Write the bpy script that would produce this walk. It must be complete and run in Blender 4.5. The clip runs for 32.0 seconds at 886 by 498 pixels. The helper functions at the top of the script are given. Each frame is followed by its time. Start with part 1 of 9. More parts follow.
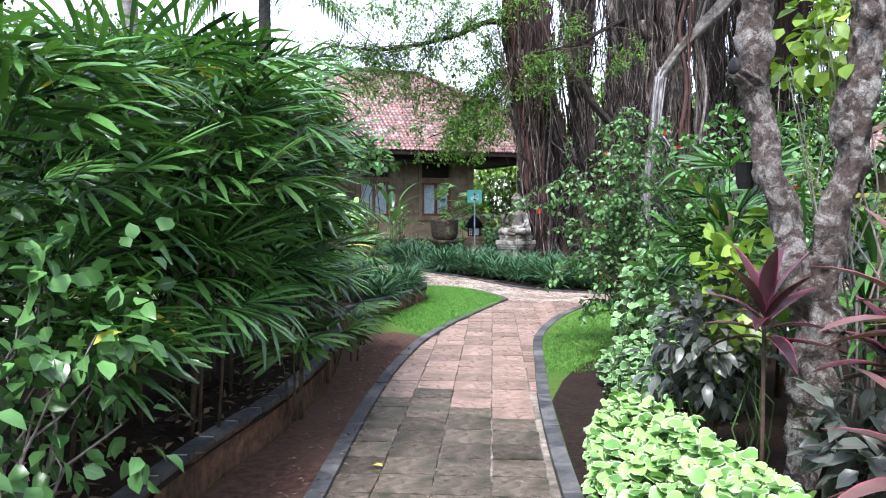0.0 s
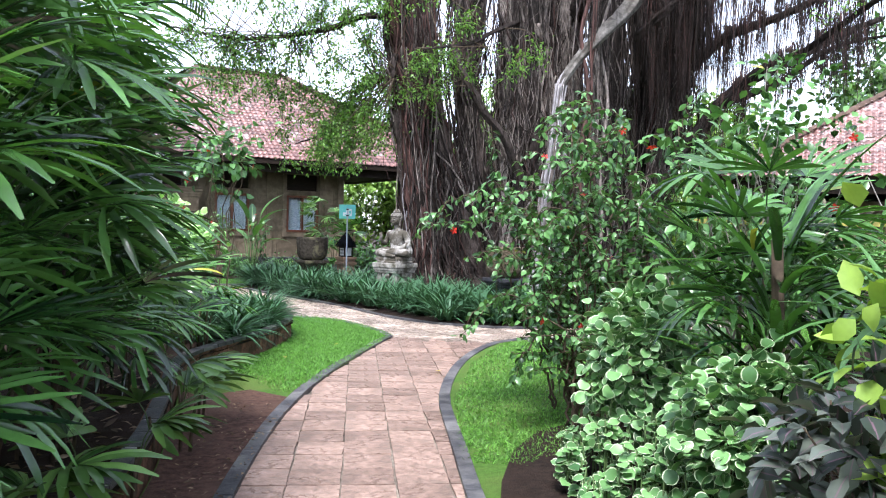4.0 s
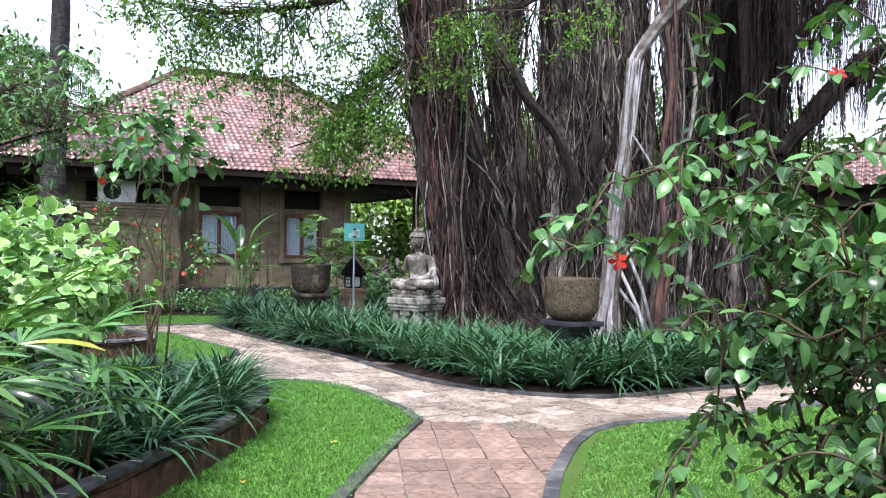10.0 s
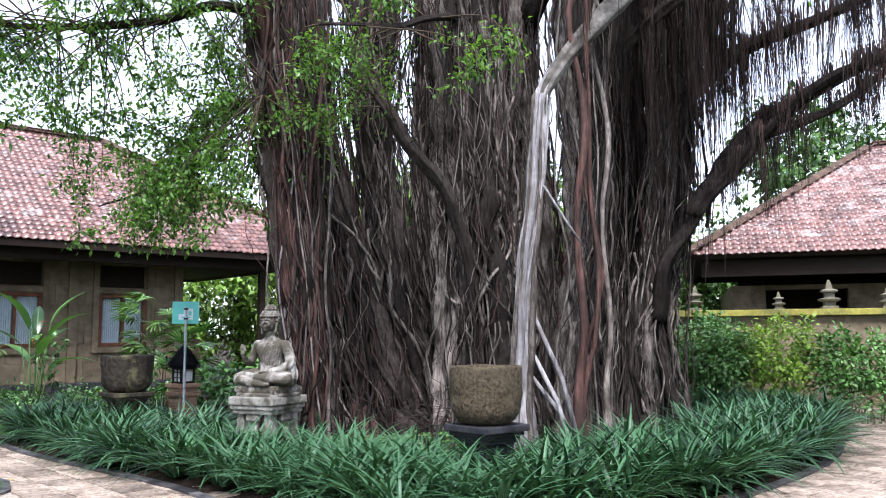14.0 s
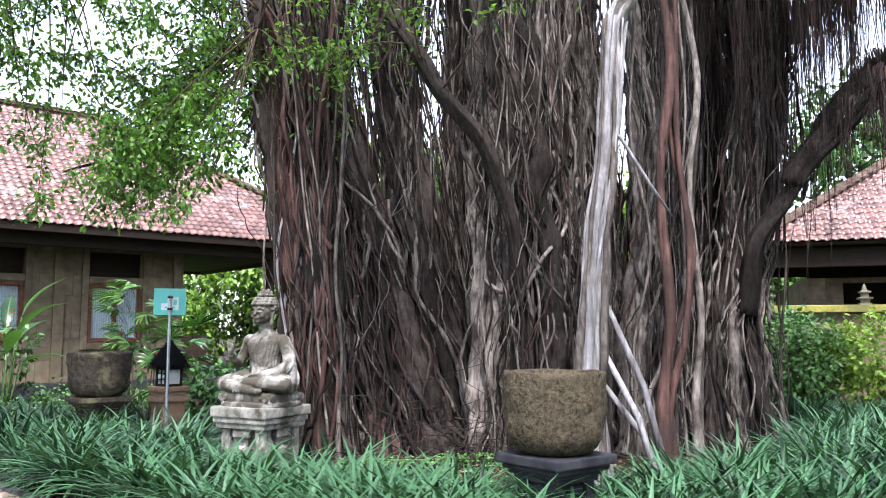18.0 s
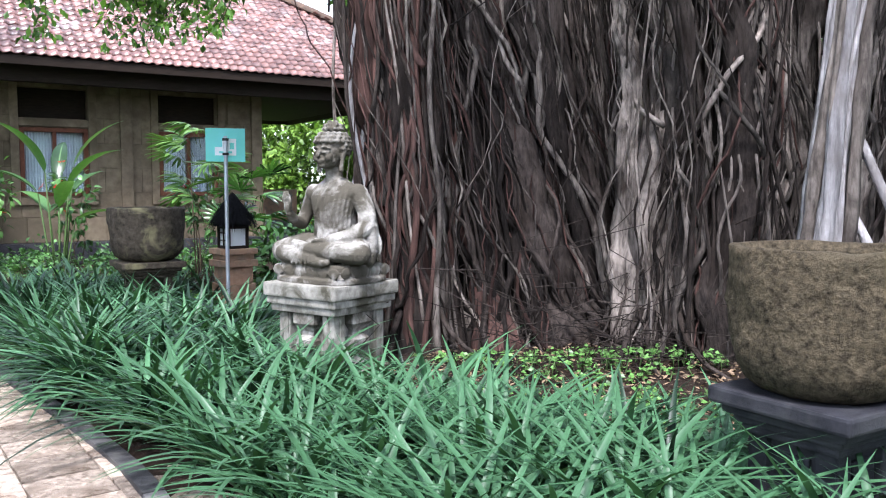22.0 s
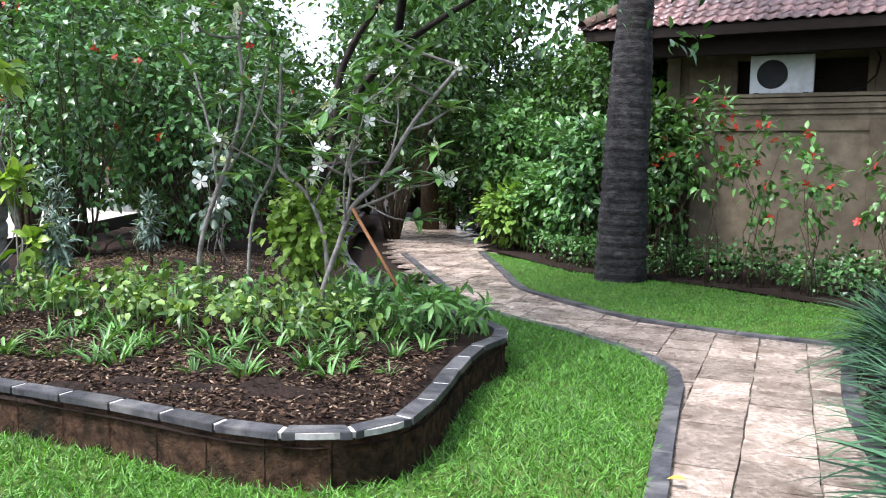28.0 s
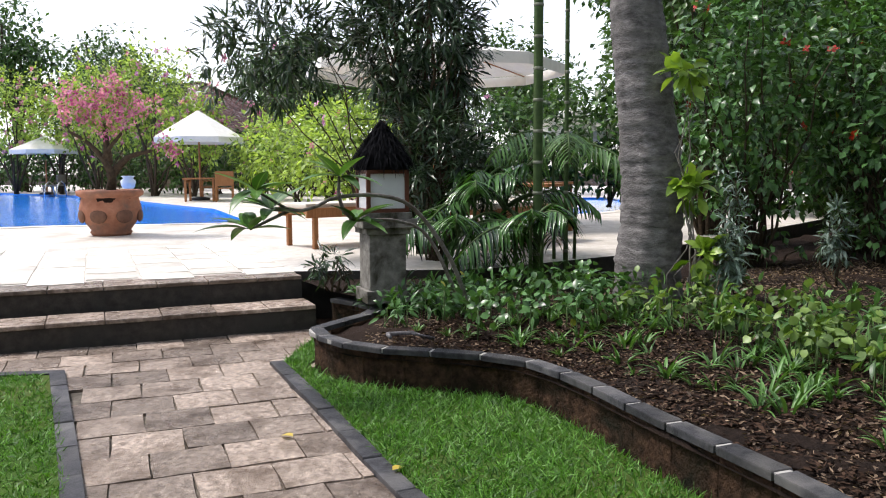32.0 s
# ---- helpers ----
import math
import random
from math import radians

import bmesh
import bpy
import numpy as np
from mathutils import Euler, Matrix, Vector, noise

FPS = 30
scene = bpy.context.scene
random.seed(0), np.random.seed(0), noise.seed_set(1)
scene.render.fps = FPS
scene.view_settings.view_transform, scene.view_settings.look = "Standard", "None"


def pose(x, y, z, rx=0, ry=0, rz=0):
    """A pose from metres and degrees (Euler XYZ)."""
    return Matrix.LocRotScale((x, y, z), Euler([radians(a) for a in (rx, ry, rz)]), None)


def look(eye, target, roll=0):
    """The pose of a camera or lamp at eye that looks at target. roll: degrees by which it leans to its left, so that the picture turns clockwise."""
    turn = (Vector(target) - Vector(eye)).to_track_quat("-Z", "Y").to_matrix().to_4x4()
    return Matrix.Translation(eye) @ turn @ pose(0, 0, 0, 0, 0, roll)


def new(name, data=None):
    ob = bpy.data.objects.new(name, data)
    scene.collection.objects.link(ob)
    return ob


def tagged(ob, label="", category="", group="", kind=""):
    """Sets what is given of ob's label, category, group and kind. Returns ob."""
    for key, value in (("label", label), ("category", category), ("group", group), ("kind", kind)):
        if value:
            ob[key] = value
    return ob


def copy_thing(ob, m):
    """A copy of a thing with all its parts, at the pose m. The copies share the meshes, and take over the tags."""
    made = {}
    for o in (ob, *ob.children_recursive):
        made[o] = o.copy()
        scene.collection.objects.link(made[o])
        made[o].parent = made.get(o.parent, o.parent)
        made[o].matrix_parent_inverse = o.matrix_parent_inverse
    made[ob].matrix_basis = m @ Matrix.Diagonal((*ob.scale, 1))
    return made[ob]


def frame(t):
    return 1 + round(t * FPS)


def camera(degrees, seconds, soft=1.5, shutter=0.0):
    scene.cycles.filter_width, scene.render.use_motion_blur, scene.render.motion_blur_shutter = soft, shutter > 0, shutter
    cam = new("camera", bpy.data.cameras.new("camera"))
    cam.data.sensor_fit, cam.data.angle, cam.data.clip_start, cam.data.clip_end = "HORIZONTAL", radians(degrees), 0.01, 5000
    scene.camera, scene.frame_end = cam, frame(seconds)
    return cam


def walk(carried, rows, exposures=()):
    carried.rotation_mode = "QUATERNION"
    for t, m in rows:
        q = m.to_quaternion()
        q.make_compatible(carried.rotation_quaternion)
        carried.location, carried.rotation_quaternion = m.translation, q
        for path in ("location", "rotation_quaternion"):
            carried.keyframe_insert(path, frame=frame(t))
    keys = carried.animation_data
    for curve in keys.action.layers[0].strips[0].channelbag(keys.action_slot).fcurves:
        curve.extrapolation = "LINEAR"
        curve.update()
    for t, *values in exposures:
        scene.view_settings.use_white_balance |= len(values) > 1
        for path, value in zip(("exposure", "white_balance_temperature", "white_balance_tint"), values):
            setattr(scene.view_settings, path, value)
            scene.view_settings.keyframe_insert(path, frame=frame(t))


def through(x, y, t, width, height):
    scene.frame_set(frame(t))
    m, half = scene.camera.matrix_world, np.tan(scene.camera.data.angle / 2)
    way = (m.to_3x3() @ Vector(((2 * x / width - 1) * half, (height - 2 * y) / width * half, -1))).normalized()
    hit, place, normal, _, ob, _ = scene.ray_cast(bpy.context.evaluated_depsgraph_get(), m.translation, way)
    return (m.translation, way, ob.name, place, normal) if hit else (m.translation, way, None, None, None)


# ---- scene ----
from mathutils.geometry import tessellate_polygon

cam = camera(57.1, 32.0, 1.1)
METRES, EYE, TILT, LEAN, TURN = 16.2, 1.42, -2.8, 0.0, 0.0
ROWS = [
    (0.0, 0.0, 0.0, 0.0, 0.0, 0.0, -0.0),
    (0.5, -0.0052, 0.0137, 0.0007, -1.8, 0.12, 0.65),
    (1.0, -0.0086, 0.0292, 0.0012, -3.14, 0.01, 0.17),
    (1.5, -0.0114, 0.0448, 0.0019, -4.91, 0.61, -0.43),
    (2.0, -0.0146, 0.0627, 0.0037, -7.37, 1.32, 0.03),
    (2.5, -0.0143, 0.0813, 0.004, -8.75, 1.8, -0.35),
    (4.5, -0.0061, 0.1586, 0.0071, -9.75, 1.26, -0.85),
    (5.0, -0.0071, 0.1787, 0.0087, -9.75, 1.68, 0.09),
    (5.5, -0.0069, 0.1981, 0.0091, -9.94, 1.93, -0.32),
    (6.0, -0.005, 0.2178, 0.0096, -9.9, 2.25, -0.79),
    (6.5, -0.0046, 0.2371, 0.0108, -10.11, 2.45, -0.38),
    (7.0, -0.0026, 0.2567, 0.0118, -10.1, 2.23, -0.54),
    (7.5, -0.0004, 0.2746, 0.0127, -9.73, 1.99, -0.72),
    (8.0, -0.0009, 0.292, 0.0146, -9.3, 2.02, 0.12),
    (8.5, 0.0012, 0.3099, 0.0154, -8.83, 2.22, -0.15),
    (9.0, 0.004, 0.328, 0.0159, -8.55, 2.81, -0.66),
    (9.5, 0.0047, 0.3461, 0.0173, -8.57, 3.11, 0.08),
    (10.0, 0.0061, 0.3654, 0.0179, -8.99, 2.95, -0.45),
    (10.5, 0.0071, 0.386, 0.0178, -10.03, 2.6, -0.8),
    (11.0, 0.0061, 0.4084, 0.0193, -12.65, 2.25, -0.3),
    (11.5, 0.0064, 0.432, 0.0199, -14.97, 2.15, -0.23),
    (12.0, 0.0062, 0.4517, 0.0209, -16.11, 3.56, 0.67),
    (12.5, 0.0076, 0.4729, 0.0229, -17.75, 5.91, 1.63),
    (13.0, 0.012, 0.4893, 0.0244, -17.99, 6.81, 1.08),
    (13.5, 0.0148, 0.5061, 0.0244, -18.77, 7.4, 0.96),
    (14.0, 0.0171, 0.5221, 0.0259, -19.89, 8.55, 1.35),
    (14.5, 0.0218, 0.5361, 0.0263, -19.87, 10.02, 0.67),
    (15.0, 0.0258, 0.5506, 0.0263, -20.15, 11.87, 0.32),
    (15.5, 0.029, 0.5691, 0.0292, -21.29, 13.99, 1.05),
    (17.5, 0.043, 0.631, 0.0301, -20.22, 12.26, 1.17),
    (18.0, 0.0489, 0.6463, 0.029, -18.58, 8.53, 0.89),
    (18.5, 0.0522, 0.662, 0.029, -18.44, 4.28, 1.87),
    (19.0, 0.0582, 0.6788, 0.0287, -20.91, 1.56, 2.17),
    (19.5, 0.0645, 0.6955, 0.0288, -22.45, 0.27, 1.75),
    (20.0, 0.0678, 0.7141, 0.03, -22.23, -0.22, 1.86),
    (20.5, 0.0717, 0.7324, 0.0303, -20.67, -0.49, 1.35),
    (21.0, 0.0753, 0.7495, 0.0311, -17.78, -1.12, 0.63),
    (21.5, 0.0759, 0.7663, 0.0324, -15.26, -1.51, 0.91),
    (22.0, 0.0764, 0.7826, 0.033, -11.85, -1.52, 0.53),
    (22.5, 0.0777, 0.7989, 0.0337, -8.41, -1.54, -0.15),
    (23.0, 0.0761, 0.8144, 0.0344, -5.91, -1.59, 0.17),
    (23.5, 0.0747, 0.8286, 0.0352, -2.18, -1.5, 0.27),
    (24.0, 0.0747, 0.844, 0.0358, 3.71, -1.25, -1.0),
    (24.5, 0.0706, 0.8571, 0.036, 8.18, -1.51, -1.08),
    (26.5, 0.0529, 0.8994, 0.0385, 27.56, -2.49, -1.73),
    (27.0, 0.0467, 0.9068, 0.0389, 32.36, -2.57, -1.34),
    (27.5, 0.0415, 0.9153, 0.0392, 39.4, -2.8, -2.15),
    (28.0, 0.0383, 0.9222, 0.0391, 46.81, -3.54, -2.98),
    (28.5, 0.0338, 0.927, 0.039, 51.93, -4.28, -3.04),
    (29.0, 0.0272, 0.9317, 0.04, 56.87, -4.14, -2.48),
    (29.5, 0.0226, 0.9336, 0.0402, 61.67, -4.56, -1.69),
    (30.0, 0.0146, 0.9373, 0.0407, 68.11, -4.74, -2.3),
    (30.5, 0.0081, 0.9415, 0.0407, 76.13, -4.69, -3.53),
    (31.0, 0.0017, 0.9429, 0.0402, 82.46, -5.36, -3.47),
    (31.5, -0.0061, 0.9421, 0.041, 87.1, -5.37, -2.98),
    (32.0, -0.0106, 0.9414, 0.0407, 92.3, -5.63, -2.49),
]
EXPOSURES = [(t, e, k, 15) for t, e, k in ((0.0, 2.15, 5900), (6.0, 2.25, 5950), (9.0, 2.1, 5950), (13.0, 2.0, 5950), (16.0, 2.15, 6000), (18.0, 2.4, 6050), (20.0, 2.4, 6000), (23.0, 2.4, 5850), (25.0, 2.3, 5850), (29.0, 2.2, 6000), (30.0, 2.15, 6000), (31.0, 1.65, 6100), (32.0, 1.1, 6450))]
walk(cam, [(t, pose(0, 0, EYE, TILT, LEAN, TURN) @ pose(METRES * x, METRES * y, METRES * z, 90 + pitch, roll, yaw)) for t, x, y, z, yaw, pitch, roll in ROWS], EXPOSURES)

# ---- world, sun ----
world = bpy.data.worlds.new("overcast_sky")
scene.world = world
world.use_nodes = True
wt = world.node_tree
sky = wt.nodes.new("ShaderNodeTexSky")
sky.sky_type, sky.sun_disc = "NISHITA", False
sky.sun_elevation, sky.sun_rotation = radians(58), radians(200)
sky.air_density, sky.dust_density, sky.ozone_density = 1.0, 1.0, 1.0
pale = wt.nodes.new("ShaderNodeHueSaturation")
pale.inputs["Saturation"].default_value = 0.42
wt.links.new(sky.outputs[0], pale.inputs["Color"])
wt.links.new(pale.outputs[0], wt.nodes["Background"].inputs["Color"])
wt.nodes["Background"].inputs["Strength"].default_value = 0.14
sun = new("sun", bpy.data.lights.new("sun", "SUN"))
sun.data.energy, sun.data.angle, sun.data.color = 1.9, radians(14), (1.0, 0.96, 0.9)
sun.matrix_world = look((0, 0, 30), (0 + 6.5, 17.9, 30 - 30.5))


# ---- materials ----
def node_mat(name, rough=0.7, metal=0.0, spec=0.5):
    m = bpy.data.materials.new(name)
    m.use_nodes = True
    b = m.node_tree.nodes["Principled BSDF"]
    b.inputs["Roughness"].default_value, b.inputs["Metallic"].default_value = rough, metal
    b.inputs["Specular IOR Level"].default_value = spec
    return m, m.node_tree, b


def ramp(nt, fac, stops):
    r = nt.nodes.new("ShaderNodeValToRGB")
    e = r.color_ramp.elements
    while len(e) < len(stops):
        e.new(0.5)
    for k, (p, c) in enumerate(stops):
        e[k].position, e[k].color = p, (*c, 1)
    nt.links.new(fac, r.inputs[0])
    return r.outputs[0]


def noise_out(nt, scale, detail=6, rough=0.6, coord="Object", stretch=None, warp=0.0):
    tc = nt.nodes.new("ShaderNodeTexCoord")
    src = tc.outputs[coord]
    if stretch:
        mp = nt.nodes.new("ShaderNodeMapping")
        mp.inputs["Scale"].default_value = stretch
        nt.links.new(src, mp.inputs[0])
        src = mp.outputs[0]
    n = nt.nodes.new("ShaderNodeTexNoise")
    n.inputs["Scale"].default_value, n.inputs["Detail"].default_value = scale, detail
    n.inputs["Roughness"].default_value, n.inputs["Distortion"].default_value = rough, warp
    nt.links.new(src, n.inputs["Vector"])
    return n.outputs["Fac"]


def mix(nt, kind, fac, a, b):
    m = nt.nodes.new("ShaderNodeMix")
    m.data_type, m.blend_type = "RGBA", kind
    for sock, v in ((m.inputs[0], fac), (m.inputs[6], a), (m.inputs[7], b)):
        if hasattr(v, "is_output"):
            nt.links.new(v, sock)
        else:
            sock.default_value = v if isinstance(v, (int, float)) else (*v, 1)
    return m.outputs[2]


def bump(nt, b, height, strength, dist=0.01):
    n = nt.nodes.new("ShaderNodeBump")
    n.inputs["Strength"].default_value, n.inputs["Distance"].default_value = strength, dist
    nt.links.new(height, n.inputs["Height"])
    nt.links.new(n.outputs[0], b.inputs["Normal"])


def surface(name, c0, c1, scale=8, stain=None, stain_scale=1.2, rough=0.75, metal=0.0, relief=0.4, dist=0.01, stretch=None, vary=0.0, coord="Object", spec=0.12, stain_at=(0.45, 0.7), gloss_var=0.0):
    """A worn surface: fine grain between two colours, larger stains or painted glints, relief, and a change of tone
    from piece to piece.
    """
    m, nt, b = node_mat(name, rough, metal, spec)
    fine = noise_out(nt, scale, 8, 0.65, coord, stretch)
    col = ramp(nt, fine, [(0.3, c0), (0.7, c1)])
    if stain:
        big = noise_out(nt, stain_scale, 5, 0.6, coord, None, 0.6)
        f = ramp(nt, big, [(stain_at[0], (0, 0, 0)), (stain_at[1], (1, 1, 1))])
        col = mix(nt, "MIX", f, col, stain)
    if vary:
        oi = nt.nodes.new("ShaderNodeObjectInfo")
        isl = nt.nodes.new("ShaderNodeNewGeometry")
        add = nt.nodes.new("ShaderNodeMath")
        add.operation = "ADD"
        nt.links.new(oi.outputs["Random"], add.inputs[0])
        nt.links.new(isl.outputs["Random Per Island"], add.inputs[1])
        fr = nt.nodes.new("ShaderNodeMath")
        fr.operation = "FRACT"
        nt.links.new(add.outputs[0], fr.inputs[0])
        hsv = nt.nodes.new("ShaderNodeHueSaturation")
        mr = nt.nodes.new("ShaderNodeMapRange")
        mr.inputs[3].default_value, mr.inputs[4].default_value = 1 - vary, 1 + vary
        nt.links.new(fr.outputs[0], mr.inputs[0])
        nt.links.new(mr.outputs[0], hsv.inputs["Value"])
        nt.links.new(col, hsv.inputs["Color"])
        col = hsv.outputs[0]
    nt.links.new(col, b.inputs["Base Color"])
    if gloss_var:
        g = noise_out(nt, stain_scale * 2, 4, 0.6, coord)
        mr2 = nt.nodes.new("ShaderNodeMapRange")
        mr2.inputs[1].default_value, mr2.inputs[2].default_value = 0.35, 0.65
        mr2.inputs[3].default_value, mr2.inputs[4].default_value = rough - gloss_var, rough + gloss_var * 0.5
        nt.links.new(g, mr2.inputs[0])
        nt.links.new(mr2.outputs[0], b.inputs["Roughness"])
    if relief:
        bump(nt, b, noise_out(nt, scale * 1.7, 8, 0.7, coord, stretch), relief, dist)
    return m


def leaf_mat(name, dark, light, rough=0.4, rib=None, margin=None, through=0.13, yellow=0.0, spec=0.36):
    """Leaves: tone from leaf to leaf, a paler midrib, an edge of another colour where the plant has one, light through the blade."""
    m, nt, b = node_mat(name, rough, 0.0, spec)
    g = nt.nodes.new("ShaderNodeNewGeometry")
    # dark end lowered further, so some leaves carry the shade deep in foliage
    stops = [(0.0, tuple(0.55 * v for v in dark)), (0.8, light)]
    if yellow:
        stops += [(1.0 - yellow, light), (1.0, (0.45, 0.38, 0.04))]
    col = ramp(nt, g.outputs["Random Per Island"], stops)
    uv = nt.nodes.new("ShaderNodeUVMap")
    sep = nt.nodes.new("ShaderNodeSeparateXYZ")
    nt.links.new(uv.outputs[0], sep.inputs[0])
    sub = nt.nodes.new("ShaderNodeMath")
    sub.operation = "SUBTRACT"
    nt.links.new(sep.outputs[0], sub.inputs[0])
    sub.inputs[1].default_value = 0.5
    ab = nt.nodes.new("ShaderNodeMath")
    ab.operation = "ABSOLUTE"
    nt.links.new(sub.outputs[0], ab.inputs[0])
    if rib:
        col = mix(nt, "MIX", ramp(nt, ab.outputs[0], [(0.02, (0.6, 0.6, 0.6)), (0.07, (0, 0, 0))]), col, rib)
    if margin:
        n = noise_out(nt, 40, 3, 0.6)
        ad = nt.nodes.new("ShaderNodeMath")
        ad.operation = "MULTIPLY_ADD"
        nt.links.new(n, ad.inputs[0])
        ad.inputs[1].default_value = 0.22
        nt.links.new(ab.outputs[0], ad.inputs[2])
        col = mix(nt, "MIX", ramp(nt, ad.outputs[0], [(0.51, (0, 0, 0)), (0.58, (1, 1, 1))]), col, margin)
    col = mix(nt, "MULTIPLY", 0.5, col, ramp(nt, noise_out(nt, 18, 4), [(0.3, (0.6, 0.6, 0.6)), (0.7, (1.2, 1.2, 1.2))]))
    nt.links.new(col, b.inputs["Base Color"])
    tr = nt.nodes.new("ShaderNodeBsdfTranslucent")
    warm = mix(nt, "MULTIPLY", 1.0, col, (1.5, 1.6, 0.6))
    nt.links.new(warm, tr.inputs[0])
    ms = nt.nodes.new("ShaderNodeMixShader")
    ms.inputs[0].default_value = through
    nt.links.new(b.outputs[0], ms.inputs[1])
    nt.links.new(tr.outputs[0], ms.inputs[2])
    nt.links.new(ms.outputs[0], nt.nodes["Material Output"].inputs[0])
    return m


M = {}
M["soil"] = surface("damp_soil", (0.008, 0.0055, 0.0045), (0.042, 0.028, 0.021), 26, (0.035, 0.022, 0.016), 0.9, 0.95, relief=1.0, dist=0.03)
M["red_soil"] = surface("bare_red_soil", (0.035, 0.019, 0.014), (0.125, 0.07, 0.052), 22, (0.09, 0.055, 0.04), 1.1, 0.95, relief=0.9, dist=0.02)
M["turf"] = surface("turf_base", (0.035, 0.075, 0.012), (0.07, 0.15, 0.025), 30, (0.09, 0.12, 0.03), 1.4, 0.95, relief=0.8, dist=0.02)
M["paver"] = surface("worn_paver", (0.13, 0.1, 0.08), (0.54, 0.44, 0.36), 26, (0.15, 0.112, 0.085), 3.4, 0.34, relief=1.0, dist=0.012, vary=0.38, gloss_var=0.18, stain_at=(0.45, 0.66))
M["paver_red"] = surface("worn_red_paver", (0.1, 0.068, 0.053), (0.36, 0.25, 0.2), 18, (0.1, 0.08, 0.065), 2.3, 0.38, relief=0.9, dist=0.008, vary=0.26, gloss_var=0.16, stain_at=(0.5, 0.72))
M["joint"] = surface("sandy_joint", (0.06, 0.05, 0.04), (0.36, 0.32, 0.26), 20, (0.03, 0.025, 0.02), 2.0, 0.9)
M["slate"] = surface("dark_slate", (0.022, 0.022, 0.025), (0.075, 0.075, 0.08), 18, (0.13, 0.125, 0.12), 3.5, 0.5, relief=0.6, vary=0.3)
M["mortar"] = surface("pale_mortar", (0.3, 0.29, 0.27), (0.5, 0.48, 0.45), 30, None, 1, 0.9)
M["bedwall"] = surface("mossy_block", (0.07, 0.04, 0.026), (0.25, 0.13, 0.08), 14, (0.04, 0.036, 0.022), 3.2, 0.95, relief=1.0, dist=0.04, vary=0.12)
# the mossy block again, darkened for the shade on the wall's face
M["bedwall_shaded"] = surface("shaded_mossy_block", (0.018, 0.011, 0.007), (0.16, 0.09, 0.054), 17, (0.02, 0.019, 0.011), 5.0, 0.95, relief=1.0, dist=0.08, vary=0.12)
M["paver_moss"] = surface("wet_mossy_paver", (0.026, 0.022, 0.016), (0.15, 0.12, 0.092), 18, (0.03, 0.032, 0.02), 2.6, 0.32, relief=0.9, dist=0.008, vary=0.35, gloss_var=0.14, stain_at=(0.48, 0.64))
M["stone"] = surface("carved_grey_stone", (0.12, 0.112, 0.095), (0.34, 0.325, 0.29), 11, (0.06, 0.055, 0.04), 3.8, 0.9, relief=0.9, dist=0.012, stain_at=(0.46, 0.62))
M["pale_stone"] = surface("weathered_statue_stone", (0.15, 0.138, 0.118), (0.43, 0.41, 0.38), 16, (0.07, 0.062, 0.048), 4.2, 0.9, relief=1.0, dist=0.012, stain_at=(0.37, 0.54))
M["pot"] = surface("mossy_pot_stone", (0.018, 0.014, 0.009), (0.165, 0.132, 0.086), 34, (0.13, 0.108, 0.07), 4.2, 0.9, relief=1.0, dist=0.04, stain_at=(0.55, 0.75))
M["dark_stone"] = surface("dark_basalt", (0.012, 0.012, 0.015), (0.032, 0.032, 0.038), 16, (0.05, 0.05, 0.053), 4, 0.55, relief=0.4)
M["house_wall"] = surface("sandstone_cladding", (0.12, 0.094, 0.063), (0.235, 0.186, 0.128), 6, (0.10, 0.08, 0.055), 1.3, 0.85, relief=0.4, dist=0.006, vary=0.13)
M["brick"] = surface("orange_brick", (0.28, 0.16, 0.10), (0.42, 0.27, 0.18), 14, (0.2, 0.16, 0.12), 4, 0.9, vary=0.15)
# dark brown wood, lowered to near black to carry the eave's shade
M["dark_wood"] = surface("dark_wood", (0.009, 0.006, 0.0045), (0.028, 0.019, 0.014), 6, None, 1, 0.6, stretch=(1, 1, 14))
M["teak"] = surface("teak", (0.26, 0.115, 0.05), (0.4, 0.19, 0.085), 5, None, 1, 0.5, stretch=(14, 14, 1))
M["window_wood"] = surface("red_brown_frame", (0.08, 0.03, 0.02), (0.17, 0.07, 0.042), 6, None, 1, 0.5)
# the pale stain colour paints the sky's white glints onto the tiles
M["tile"] = surface("clay_roof_tile", (0.055, 0.032, 0.028), (0.27, 0.135, 0.112), 12, (0.44, 0.37, 0.355), 2.6, 0.26, relief=0.35, dist=0.004, vary=0.4, stain_at=(0.53, 0.8), gloss_var=0.12, spec=0.65)
M["tile_old"] = surface("mossy_ridge_tile", (0.035, 0.03, 0.028), (0.13, 0.085, 0.06), 10, (0.2, 0.13, 0.1), 2.2, 0.8, vary=0.2)
# trunk core, near black: the shade behind the roots is in its colour
M["bark"] = surface("deep_shade_bark", (0.005, 0.0045, 0.004), (0.035, 0.03, 0.027), 10, (0.017, 0.013, 0.011), 0.8, 0.85, relief=0.9, dist=0.03, stretch=(1, 1, 0.12))
M["root"] = surface("grey_aerial_root", (0.02, 0.016, 0.0138), (0.25, 0.215, 0.19), 24, (0.024, 0.018, 0.015), 3.0, 0.85, relief=1.0, dist=0.02, stretch=(1, 1, 0.22), vary=0.65)
# dark copy of the root; on the banyan it also carries the clefts' shade
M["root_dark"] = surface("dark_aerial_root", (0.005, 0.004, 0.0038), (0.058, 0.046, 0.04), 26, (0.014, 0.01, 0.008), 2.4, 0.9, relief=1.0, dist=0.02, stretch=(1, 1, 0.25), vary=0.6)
M["limb_bark"] = surface("grey_limb_bark", (0.035, 0.031, 0.028), (0.2, 0.185, 0.165), 10, (0.04, 0.036, 0.028), 3.0, 0.85, relief=0.8, dist=0.012)
